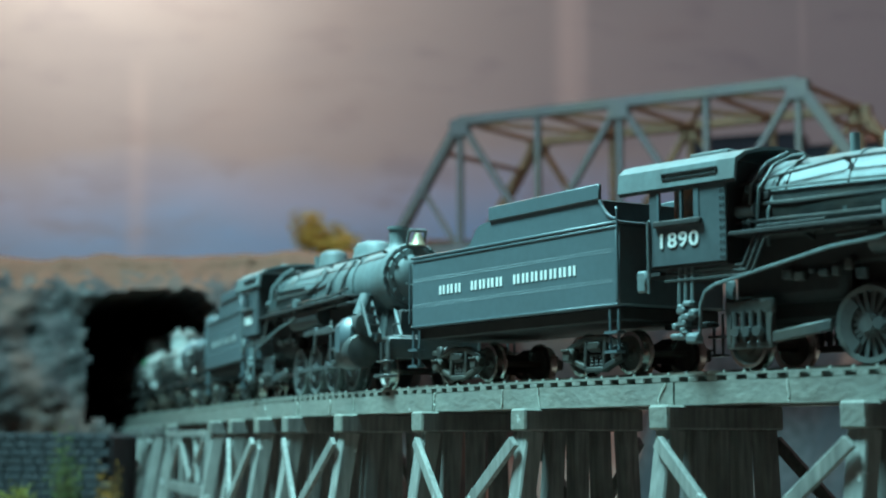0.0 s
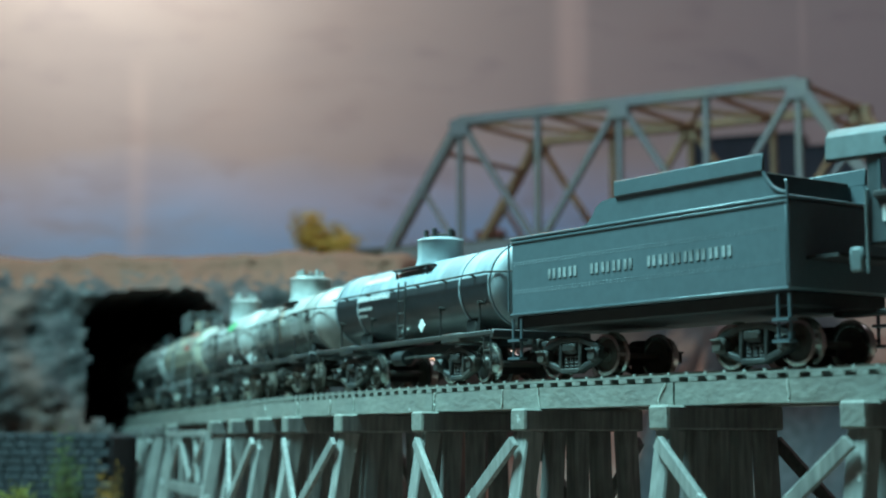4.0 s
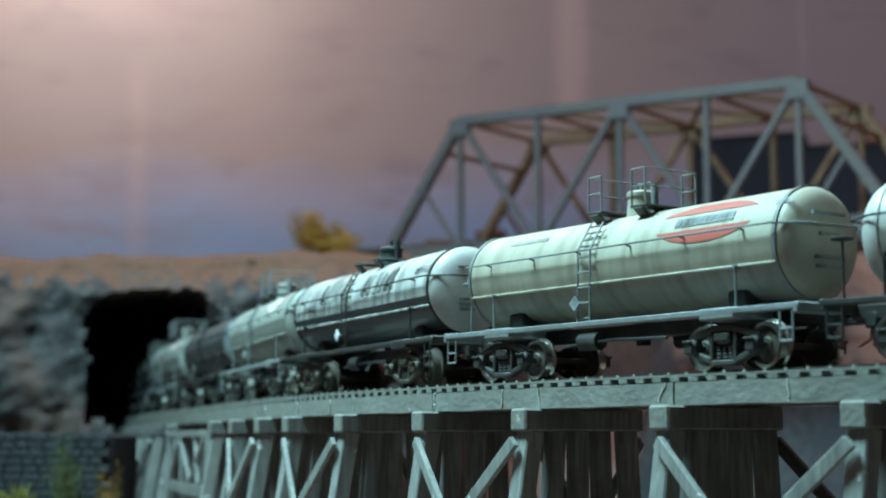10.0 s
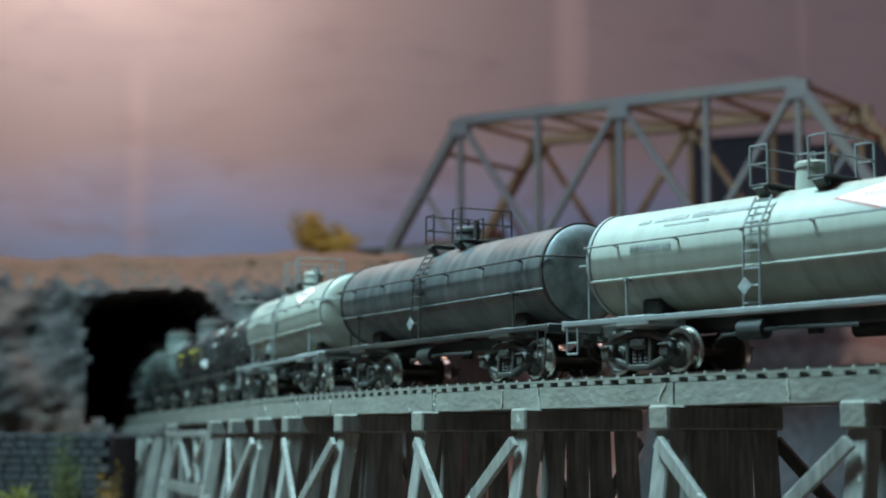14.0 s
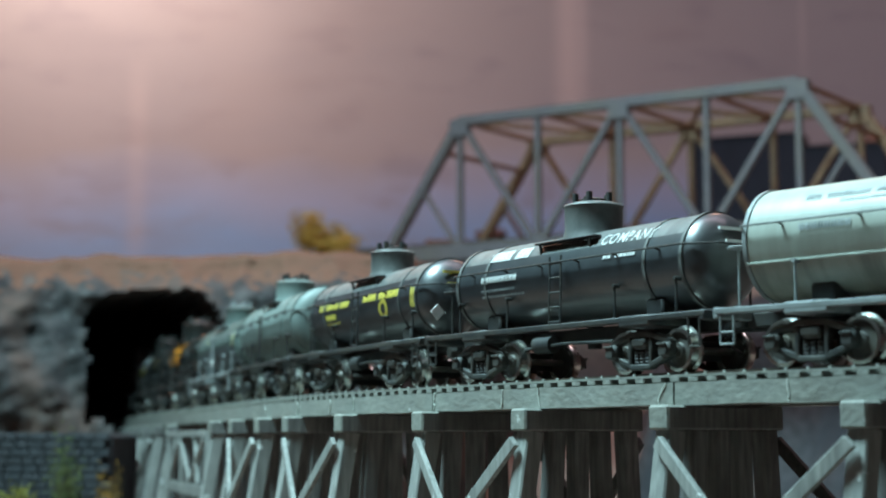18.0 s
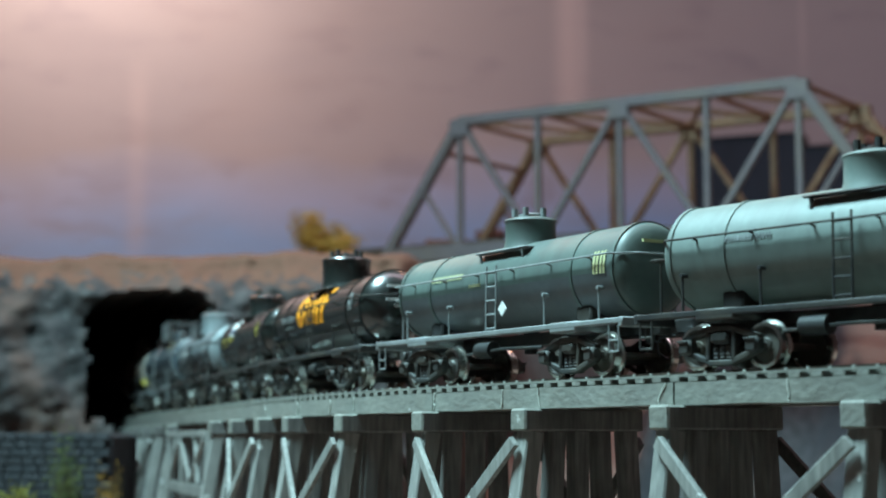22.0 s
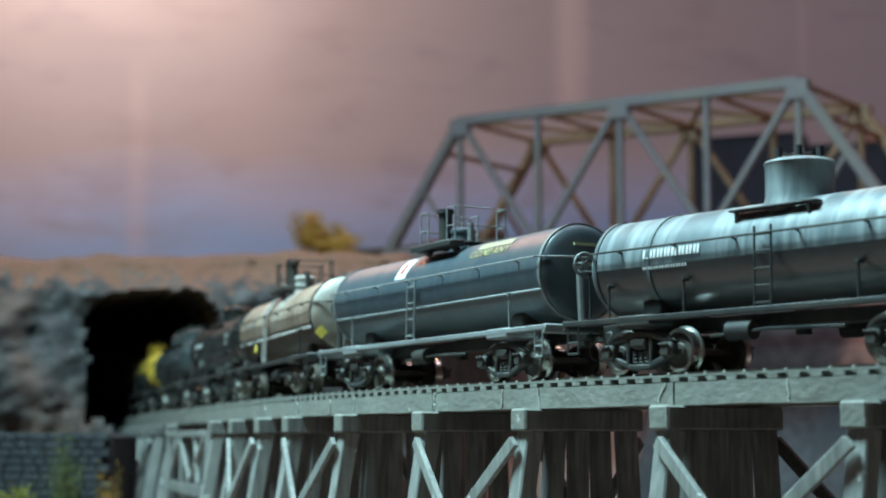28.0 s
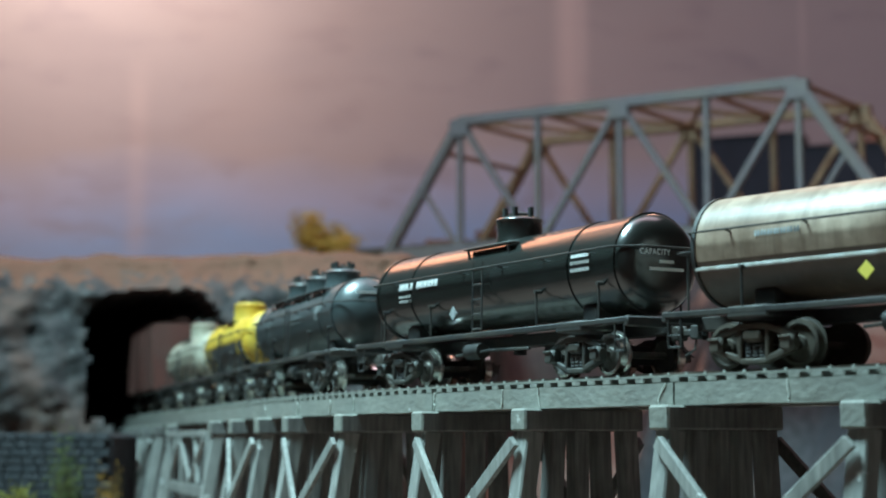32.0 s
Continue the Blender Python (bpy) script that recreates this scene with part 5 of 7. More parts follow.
# ---- steam locomotives and tenders ----
ENGINE = mat("engine_black_paint", (0.140, 0.178, 0.182), 0.56, grain=0.12, scale=500, stain=(0.10, 0.105, 0.10), stain_scale=70, stain_amount=0.5, bump=0.05, spec=0.5, streak=((0.09, 0.10, 0.10), 0.35))
CABPAINT = mat("cab_black_paint", (0.088, 0.121, 0.133), 0.42, grain=0.08, scale=500, stain=(0.075, 0.10, 0.108), stain_scale=50, stain_amount=0.5, bump=0.03, spec=0.6)
CABDARK = mat("dark_cab_paint", (0.078, 0.102, 0.110), 0.42, grain=0.12, scale=500, stain=(0.045, 0.055, 0.058), stain_scale=70, stain_amount=0.4, bump=0.03, spec=0.7)
SOOT = mat("sooty_black", (0.022, 0.022, 0.022), 0.7, grain=0.2, scale=500, stain=(0.05, 0.045, 0.04), stain_amount=0.4)
GEAR = mat("running_gear_black", (0.055, 0.062, 0.063), 0.45, grain=0.2, scale=500, stain=(0.11, 0.09, 0.07), stain_scale=90, stain_amount=0.4)
RODSTEEL = mat("rod_metal", (0.16, 0.17, 0.17), 0.42, 0.6, grain=0.1, scale=500, bump=0.05)
BRASS = mat("brass_bell_metal", (0.80, 0.70, 0.48), 0.32, 0.6, grain=0.05, bump=0.02)
LENS = mat("lamp_glass", (0.75, 0.75, 0.70), 0.1, 0.0, grain=0.02, bump=0.0)
COAL = mat("coal", (0.02, 0.02, 0.022), 0.5, grain=0.4, scale=900, bump=1.0)
DIMCAB = mat("cab_inside", (0.24, 0.115, 0.07), 0.8, grain=0.5, scale=400, stain=(0.10, 0.12, 0.12), stain_scale=300, stain_amount=0.9)
SPOKE = mat("spoke_grey", (0.11, 0.115, 0.115), 0.5, grain=0.2, scale=500, stain=(0.08, 0.07, 0.06), stain_scale=90, stain_amount=0.5)
TYRE = mat("tyre_grey", (0.20, 0.215, 0.21), 0.45, 0.3, grain=0.15, scale=500, stain=(0.12, 0.10, 0.09), stain_scale=120, stain_amount=0.4)
SPIN = []       # (part, radius, centre in its thing, offset on the circle, thing's train place, turn or only circle)


def driver_mesh(r=0.0080):
    """A pair of spoked driving wheels on one axle."""
    bm = bmesh.new()
    rod(bm, (0, -0.0112, 0), (0, 0.0112, 0), 0.0016, 12)
    for sd in (-1, 1):
        lathe(bm, [(sd * 0.0071, r - 0.0011), (sd * 0.0071, r + 0.0006), (sd * 0.0076, r + 0.0006), (sd * 0.0079, r), (sd * 0.0102, r - 0.0001), (sd * 0.0102, r - 0.0012), (sd * 0.0071, r - 0.0011)], axis="y", seg=36)
        lathe(bm, [(sd * 0.0078, 0.0), (sd * 0.0078, 0.0023), (sd * 0.0106, 0.0020), (sd * 0.0106, 0.0)], axis="y", seg=16)
        for k in range(18):
            a = 2 * math.pi * k / 18
            u = Vector((math.cos(a), 0, math.sin(a)))
            beam(bm, u * 0.0018 + Vector((0, sd * 0.0093, 0)), u * (r - 0.0010) + Vector((0, sd * 0.0093, 0)), 0.0009, 0.0006, (0, 1, 0))
        # counterweight opposite the crank pin
        n = 8
        for k in range(n):
            a = math.pi * (1.2 + 0.6 * (k + 0.5) / n) - math.pi / 2 + math.pi
            u = Vector((-math.cos(a - math.pi / 2 + math.pi / 2), 0, math.sin(a)))
            beam(bm, u * 0.0042 + Vector((0, sd * 0.0092, 0)), u * (r - 0.0010) + Vector((0, sd * 0.0092, 0)), 0.0016, 0.0019, (0, 1, 0))
        rod(bm, (0.0034, sd * 0.0100, 0), (0.0034, sd * 0.0122, 0), 0.0009, 10)
    for f in bm.faces:
        c = f.calc_center_median()
        f.material_index = 1 if math.hypot(c.x, c.z) > r - 0.0013 else 0
    return mesh_of(bm, "driver_wheelset", [SPOKE, TYRE], True)


def side_rod_mesh(xs):
    bm = bmesh.new()
    for a, b in zip(xs[:-1], xs[1:]):
        box(bm, ((a + b) / 2, 0, 0), (b - a - 0.001, 0.0006, 0.0012), None, 0.0002)
    for x in xs:
        rod(bm, (x, -0.0005, 0), (x, 0.0005, 0), 0.0013, 12)
    return mesh_of(bm, "side_rod", RODSTEEL, True)


DRIVER = driver_mesh()
AXLES = (0.0305, 0.0105, -0.0085, -0.0262)


def flat_text(words, size):
    """Raised figures as a mesh, lying in x-z and facing -y."""
    cu = bpy.data.curves.new("figures", "FONT")
    cu.body, cu.size, cu.extrude, cu.align_x, cu.align_y = words, size, size * 0.022, "CENTER", "CENTER"
    cu.offset, cu.space_character = size * 0.022, 1.10
    tmp = bpy.data.objects.new("figures", cu)
    scene.collection.objects.link(tmp)
    me = bpy.data.meshes.new_from_object(tmp.evaluated_get(bpy.context.evaluated_depsgraph_get()))
    bpy.data.objects.remove(tmp)
    me.transform(Matrix.Rotation(math.pi / 2, 4, "X") @ Matrix.Diagonal((1.22, 1, 1, 1)))
    me.materials.clear()
    return me


def locomotive(place, number):
    th = thing("steam_locomotive", "dark grey steam locomotive with eight spoked driving wheels", "locomotive", "steam locomotives")
    zc = 0.0332
    add = lambda name, bm, m=ENGINE, parent=th, label="": part(name, bm, m, parent, label)
    # boiler: tapered courses, smokebox and front
    boiler = add("boiler", lathe(bmesh.new(), [(-0.0600, 0.0124), (-0.0300, 0.0124), (-0.0180, 0.0119), (0.0100, 0.0110), (0.0330, 0.0106)], (0, 0, zc), "x", 44))
    for x, r in ((-0.0450, 0.0124), (-0.0295, 0.0124), (-0.0060, 0.0115), (0.0130, 0.0110), (0.0320, 0.0107)):
        add("boiler_band", lathe(bmesh.new(), [(x - 0.0005, r), (x - 0.0005, r + 0.0003), (x + 0.0005, r + 0.0003), (x + 0.0005, r)], (0, 0, zc), "x", 44), ENGINE, boiler)
    box_ = add("smokebox", lathe(bmesh.new(), [(0.0330, 0.0107), (0.0585, 0.0107), (0.0592, 0.0103), (0.0592, 0.0082)], (0, 0, zc), "x", 44))
    add("smokebox_front", lathe(bmesh.new(), [(0.0590, 0.0092), (0.0598, 0.0088), (0.0600, 0.0070), (0.0612, 0.0058), (0.0618, 0.0030), (0.0619, 0.0)], (0, 0, zc), "x", 36), ENGINE, box_)
    bm = bmesh.new()
    for k in range(18):
        a = 2 * math.pi * k / 18
        rod(bm, (0.0590, 0.0098 * math.cos(a), zc + 0.0098 * math.sin(a)), (0.0600, 0.0098 * math.cos(a), zc + 0.0098 * math.sin(a)), 0.0005, 6)
    for k in range(12):
        a = 2 * math.pi * k / 12
        box(bm, (0.0602, 0.0076 * math.cos(a), zc + 0.0076 * math.sin(a)), (0.0012, 0.0009, 0.0009))
    add("front_bolts", bm, ENGINE, box_)
    lamp = add("headlight", lathe(bmesh.new(), [(0.0606, 0.0), (0.0606, 0.0017), (0.0645, 0.0019), (0.0648, 0.0018)], (0, 0, zc), "x", 20))
    add("headlight_lens", lathe(bmesh.new(), [(0.0645, 0.0016), (0.0649, 0.0012), (0.0651, 0.0)], (0, 0, zc), "x", 16), LENS, lamp, "clear lamp glass")
    bm = rod(bmesh.new(), (0.0612, -0.0040, zc - 0.0022), (0.0612, 0.0040, zc - 0.0022), 0.0006, 8)
    box(bm, (0.0618, 0, zc - 0.0028), (0.0026, 0.0060, 0.0006), None, 0.0002)
    add("lamp_bracket", bm)
    add("chimney", lathe(bmesh.new(), [(zc + 0.0098, 0.0044), (zc + 0.0110, 0.0032), (0.0455, 0.0028), (0.0492, 0.0029), (0.0496, 0.0034), (0.0503, 0.0034), (0.0503, 0.0024), (0.0470, 0.0022)], (0.0443, 0, 0), "z", 24))
    for x, rr, top, nm in ((0.0208, 0.0074, 0.0484, "sand_dome"), (-0.0212, 0.0060, 0.0500, "steam_dome")):
        d = add(nm, lathe(bmesh.new(), [(zc + 0.0075, rr + 0.0018), (zc + 0.0100, rr + 0.0006), (zc + 0.0112, rr), (top - 0.0018, rr * 0.97), (top - 0.0006, rr * 0.82), (top, rr * 0.5), (top + 0.0001, 0)], (x, 0, 0), "z", 28))
        d.matrix_basis = Matrix.Translation((x, 0, 0)) @ Matrix.Diagonal((1.2 if nm == "sand_dome" else 1.0, 0.82, 1, 1)) @ Matrix.Translation((-x, 0, 0))
    add("safety_valve", rod(bmesh.new(), (-0.0335, -0.002, zc + 0.0118), (-0.0335, -0.002, zc + 0.0160), 0.0011, 10))
    bm = lathe(bmesh.new(), [(0.0428, 0.0024), (0.0436, 0.0020), (0.0452, 0.0014), (0.0462, 0.0011), (0.0466, 0.0)], (0.0612, 0, 0), "z", 16)
    add("bell", bm, BRASS, th, "polished brass bell")
    bm = bmesh.new()
    for sd in (-1, 1):
        rod(bm, (0.0585, sd * 0.0026, zc + 0.0092), (0.0612, sd * 0.0026, 0.0472), 0.0005, 6)
    rod(bm, (0.0612, -0.0026, 0.0472), (0.0612, 0.0026, 0.0472), 0.0005, 6)
    add("bell_yoke", bm)
    # firebox below the boiler
    add("firebox", box(bmesh.new(), (-0.0450, 0, 0.0225), (0.0290, 0.0225, 0.0180), None, 0.002), SOOT)
    add("ash_pan", box(bmesh.new(), (-0.0440, 0, 0.0125), (0.0220, 0.0150, 0.0060), None, 0.001), SOOT)
    add("main_frame", box(bmesh.new(), (0.0000, 0, 0.0162), (0.1240, 0.0120, 0.0140), None, 0.0005), SOOT)
    add("boiler_saddle", box(bmesh.new(), (0.0440, 0, 0.0195), (0.0150, 0.0130, 0.0110), None, 0.001))
    # cab
    cx0, cx1, hw, zb, ze = -0.0772, -0.0561, 0.0172, 0.0230, 0.0409
    for sd in (-1, 1):
        y = sd * hw
        wl, wr, wb_, wt = -0.0747, -0.0633, 0.0329, 0.0394
        bm = bmesh.new()
        t = 0.0006
        box(bm, ((cx0 + cx1) / 2, y, (zb + wb_) / 2), (cx1 - cx0, t, wb_ - zb))
        box(bm, ((cx0 + cx1) / 2, y, (wt + ze) / 2), (cx1 - cx0, t, ze - wt))
        box(bm, ((cx0 + wl) / 2, y, (wb_ + wt) / 2), (wl - cx0, t, wt - wb_))
        box(bm, ((cx1 + wr) / 2, y, (wb_ + wt) / 2), (cx1 - wr, t, wt - wb_))
        side = add("cab_side", bm, CABDARK)
        for x, w in ((wl, 0.0006), ((wl + wr) / 2 + 0.0008, 0.0005), (wr - 0.0006, 0.0014)):
            add("window_post", box(bmesh.new(), (x, y + sd * 0.0001, (wb_ + wt) / 2), (w, 0.0008, wt - wb_)), CABPAINT, side)
        add("arm_rest", box(bmesh.new(), ((wl + wr) / 2, y + sd * 0.0006, wb_ - 0.0007), (wr - wl + 0.002, 0.0016, 0.0014), None, 0.0003), SOOT, side)
        bm = bmesh.new()
        for k in range(11):
            for u in (0.0006, 0.0014):
                rod(bm, (cx1 - u, y + sd * 0.0002, zb + 0.001 + 0.0016 * k), (cx1 - u, y + sd * 0.00055, zb + 0.001 + 0.0016 * k), 0.00024, 6)
        add("rivets", bm, CABDARK, side)
        if sd < 0:
            figures = flat_text(number, 0.0045)
            figures.materials.append(CHALK)
            fig = part("cab_number", figures, None, side, "white painted figures")
            fig.location = (-0.0692, y - 0.00045, 0.0283)
        add("cab_grab_iron", pipe(bmesh.new(), [(cx0 - 0.0002, y + sd * 0.0006, zb - 0.0060), (cx0 - 0.0002, y + sd * 0.0008, zb + 0.0100), (cx0 - 0.0002, y, zb + 0.0104)], 0.00035))
        add("cab_step", box(bmesh.new(), (cx0 - 0.0036, sd * 0.0160, zb - 0.0030), (0.0030, 0.0012, 0.0050), None, 0.0005))
    # near-black front wall: the roof overhang's shade is in its colour
    add("cab_front", box(bmesh.new(), (cx1, 0, (zb + ze) / 2 + 0.0020), (0.0006, 2 * hw - 0.0008, ze - zb + 0.0040)), SOOT)
    add("cab_floor", box(bmesh.new(), ((cx0 + cx1) / 2, 0, zb), (cx1 - cx0, 2 * hw, 0.0012)), SOOT)
    add("backhead", box(bmesh.new(), (-0.0650, 0, 0.0330), (0.0176, 0.0300, 0.0190), None, 0.002), DIMCAB)
    # roof: upright side panels that lean in, then a low crown; it overhangs the cab at both ends
    section = [(-0.0182, ze - 0.0006), (-0.0177, ze + 0.0038), (-0.0150, ze + 0.0056), (-0.0105, ze + 0.0068), (-0.0050, ze + 0.0075), (0.0, ze + 0.0077)]
    section += [(-y, z) for y, z in section[-2::-1]]
    bm = bmesh.new()
    rows = [[bm.verts.new((x + (0.0018 * min(abs(y) / 0.0186, 1.0) ** 3 * (-1 if x > -0.06 else 1)), y * f, z - 0.0007 * (f < 1))) for y, z in section] for x in (cx0 - 0.0105, cx1 + 0.0046) for f in (1.0, 0.955)]
    for p, q in ((0, 2), (3, 1), (1, 0), (2, 3)):
        for k in range(len(section) - 1):
            bm.faces.new((rows[p][k], rows[p][k + 1], rows[q][k + 1], rows[q][k]))
    bmesh.ops.recalc_face_normals(bm, faces=bm.faces)
    roof = add("cab_roof", bm)
    for sd in (-1, 1):
        lean = Matrix.Rotation(sd * -0.11, 4, "X")
        bm = bmesh.new()
        for dz in (-0.0006, 0.0006):
            box(bm, ((cx0 + cx1) / 2 + 0.0012, sd * 0.0180, ze + 0.0018 + dz), (0.0150, 0.0006, 0.0003), lean)
        for dx in (-0.0075, 0.0075):
            box(bm, ((cx0 + cx1) / 2 + 0.0012 + dx, sd * 0.0180, ze + 0.0018), (0.0003, 0.0006, 0.0014), lean)
        add("roof_vent", bm, SOOT, roof)
    add("roof_hatch", box(bmesh.new(), (-0.0690, 0, ze + 0.0080), (0.0110, 0.0130, 0.0012), None, 0.0003), ENGINE, roof)
    # running boards, pipes and rails
    for sd in (-1, 1):
        add("running_board", box(bmesh.new(), (-0.0080, sd * 0.0142, 0.0285), (0.1020, 0.0060, 0.0010), None, 0.0002), SOOT)
        add("running_board_step", box(bmesh.new(), (0.0390, sd * 0.0142, 0.0262), (0.0120, 0.0046, 0.0008), None, 0.0002), SOOT)
        bm = bmesh.new()
        pts = [(-0.0560, sd * 0.0124, 0.0395), (-0.0300, sd * 0.0112, 0.0424), (0.0050, sd * 0.0100, 0.0420), (0.0330, sd * 0.0094, 0.0416), (0.0560, sd * 0.0092, 0.0412)]
        pipe(bm, pts, 0.00032)
        for x, y, z in pts[1:]:
            rod(bm, (x, y, z), (x, y * 0.86, z - 0.0004), 0.0005, 6)
        add("handrail", bm, SOOT)
        bm = bmesh.new()
        for k in range(3):
            lo, up, out = 0.0218 - 0.0011 * k, 0.0296 - 0.0011 * k, 0.0158 + 0.0003 * k
            pipe(bm, [(-0.0740, sd * out, lo), (-0.0530 + 0.0012 * k, sd * out, lo), (-0.0490 + 0.0012 * k, sd * out, up), (-0.0320, sd * out, up)], 0.00034)
        pipe(bm, [(0.0280, sd * 0.0150, 0.0270), (-0.0200, sd * 0.0150, 0.0266), (-0.0300, sd * 0.0150, 0.0262)], 0.0005)
        add("side_pipe", bm, GEAR)
        bm = pipe(bmesh.new(), [(-0.0645, sd * 0.0165, 0.0060), (-0.0640, sd * 0.0165, 0.0140), (-0.0628, sd * 0.0165, 0.0166), (-0.0600, sd * 0.0165, 0.0180), (-0.0310, sd * 0.0162, 0.0236), (-0.0200, sd * 0.0160, 0.0246), (-0.0130, sd * 0.0158, 0.0262)], 0.00042)
        add("side_piping", bm, ENGINE)
        bm = lathe(bmesh.new(), [(-0.0230, 0.0), (-0.0225, 0.0030), (0.0100, 0.0030), (0.0105, 0.0)], (0, sd * 0.0128, 0.0248), "x", 20)
        add("air_tank", bm, GEAR)
        bm = pipe(bmesh.new(), [(-0.0480, sd * 0.0135, 0.0255), (-0.0480, sd * 0.0132, 0.0330), (-0.0470, sd * 0.0105, 0.0405), (-0.0430, sd * 0.0060, 0.0450)], 0.0004)
        add("boiler_piping", bm, ENGINE)
        bm = bmesh.new()
        pipe(bm, [(0.0160, sd * 0.0075, 0.0415), (0.0120, sd * 0.0110, 0.0360), (0.0080, sd * 0.0125, 0.0290)], 0.0005)
        add("sand_pipe", bm, GEAR)
        bm = bmesh.new()
        pipe(bm, [(0.0260, sd * 0.0075, 0.0415), (0.0250, sd * 0.0110, 0.0360), (0.0220, sd * 0.0122, 0.0290)], 0.0005)
        add("sand_pipe", bm, GEAR)
        bm = lathe(bmesh.new(), [(0.0, 0.0), (0.0, 0.0014), (0.0050, 0.0014), (0.0052, 0.0)], (-0.0560, sd * 0.0135, 0.0335), "x", 12)
        add("feed_pump", bm)
        add("air_pump", lathe(bmesh.new(), [(0.0262, 0.0016), (0.0320, 0.0016), (0.0325, 0.0)], (-0.0180, sd * 0.0140, 0.0), "z", 12))
        # a second feed line, dark jacket skirt and steps along the boiler's flank
        add("feed_line", pipe(bmesh.new(), [(-0.0580, sd * 0.0126, 0.0350), (-0.0420, sd * 0.0128, 0.0345), (-0.0100, sd * 0.0120, 0.0345), (0.0040, sd * 0.0118, 0.0370), (0.0060, sd * 0.0105, 0.0400)], 0.0005), GEAR)
        add("drain_line", pipe(bmesh.new(), [(-0.0600, sd * 0.0140, 0.0312), (-0.0300, sd * 0.0146, 0.0306), (0.0200, sd * 0.0136, 0.0306), (0.0330, sd * 0.0126, 0.0318)], 0.0004), GEAR)
        add("boiler_skirt", box(bmesh.new(), (-0.0120, sd * 0.0098, 0.0245), (0.0920, 0.0030, 0.0080), None, 0.0006), SOOT)
        # dark sheet on the lower flank of the boiler, swept up at its front end
        bm = bmesh.new()
        rows = []
        for k in range(9):
            x = -0.0545 + 0.0055 * k
            top = 20 - 0.6 * k - (14 if k == 8 else 0)
            rr = 0.0128 - 0.00009 * max(k - 4, 0)
            rows.append([bm.verts.new((x, sd * rr * math.cos(radians(a)), zc + rr * math.sin(radians(a)))) for a in (top, top * 0.5, 0, -14, -28)])
        for r0, r1 in zip(rows[:-1], rows[1:]):
            for i in range(4):
                bm.faces.new((r0[i], r0[i + 1], r1[i + 1], r1[i]))
        bmesh.ops.solidify(bm, geom=bm.faces[:], thickness=0.0003)
        add("flank_sheet", bm, GEAR)
        add("flank_rail", pipe(bmesh.new(), [(-0.0545, sd * 0.0126, 0.0380), (-0.0300, sd * 0.0128, 0.0377), (-0.0100, sd * 0.0124, 0.0371), (0.0060, sd * 0.0120, 0.0366)], 0.0003), ENGINE)
        for x, z in ((-0.0520, 0.0385), (-0.0495, 0.0365)):
            add("clean_out_plug", box(bmesh.new(), (x, sd * 0.0122, z), (0.0030, 0.0016, 0.0022), None, 0.0004), SOOT)
        add("firebox_pipe", pipe(bmesh.new(), [(-0.0525, sd * 0.0140, 0.0300), (-0.0522, sd * 0.0136, 0.0390), (-0.0505, sd * 0.0100, 0.0440), (-0.0470, sd * 0.0070, 0.0462)], 0.0004), ENGINE)
        add("firebox_pipe", pipe(bmesh.new(), [(-0.0505, sd * 0.0140, 0.0300), (-0.0500, sd * 0.0136, 0.0380), (-0.0485, sd * 0.0104, 0.0432), (-0.0450, sd * 0.0080, 0.0452), (-0.0420, sd * 0.0080, 0.0452)], 0.00035), ENGINE)
        rng = random.Random(17)
        for k in range(7):
            x = -0.0440 + 0.0030 * k
            add("grate_linkage", box(bmesh.new(), (x, sd * 0.0122, 0.0192 + rng.uniform(-0.0012, 0.0012)), (rng.uniform(0.0012, 0.0030), 0.0016, rng.uniform(0.0010, 0.0024)), None, 0.0003), GEAR)
        for x in (-0.0380, -0.0200, -0.0020, 0.0180):
            add("board_bracket", beam(bmesh.new(), (x, sd * 0.0105, 0.0262), (x, sd * 0.0165, 0.0281), 0.0007, 0.0010), SOOT)
        # cylinders
        cyl = add("cylinder", lathe(bmesh.new(), [(0.0400, 0.0), (0.0400, 0.0050), (0.0406, 0.0053), (0.0520, 0.0053), (0.0526, 0.0049), (0.0530, 0.0030), (0.0532, 0.0)], (0, sd * 0.0142, 0.0112), "x", 28), GEAR)
        add("valve_chest", lathe(bmesh.new(), [(0.0390, 0.0), (0.0392, 0.0036), (0.0535, 0.0036), (0.0540, 0.0)], (0, sd * 0.0132, 0.0192), "x", 22), GEAR, cyl)
        add("cylinder_jacket", box(bmesh.new(), (0.0452, sd * 0.0143, 0.0150), (0.0098, 0.0112, 0.0130), None, 0.0026), CABPAINT, cyl)
        bm = pipe(bmesh.new(), [(0.0450, sd * 0.0105, 0.0285), (0.0460, sd * 0.0132, 0.0220)], 0.0021, 14)
        add("steam_pipe", bm)
        bm = box(bmesh.new(), (0.0300, sd * 0.0142, 0.0132), (0.0170, 0.0016, 0.0010), None, 0.0002)
        box(bm, (0.0300, sd * 0.0142, 0.0092), (0.0170, 0.0016, 0.0010), None, 0.0002)
        box(bm, (0.0225, sd * 0.0142, 0.0160), (0.0018, 0.0016, 0.0130), None, 0.0002)
        add("crosshead_guide", bm, GEAR)
        bm = beam(bmesh.new(), (-0.0060, sd * 0.0146, 0.0195), (0.0240, sd * 0.0146, 0.0200), 0.0012, 0.0016, bevel=0.0003)
        beam(bm, (0.0060, sd * 0.0150, 0.0130), (0.0080, sd * 0.0150, 0.0210), 0.0009, 0.0014, bevel=0.0002)
        beam(bm, (0.0080, sd * 0.0150, 0.0190), (0.0360, sd * 0.0146, 0.0190), 0.0008, 0.0012, bevel=0.0002)
        add("valve_gear", bm, RODSTEEL)
        # steps up to the front deck
        bm = bmesh.new()
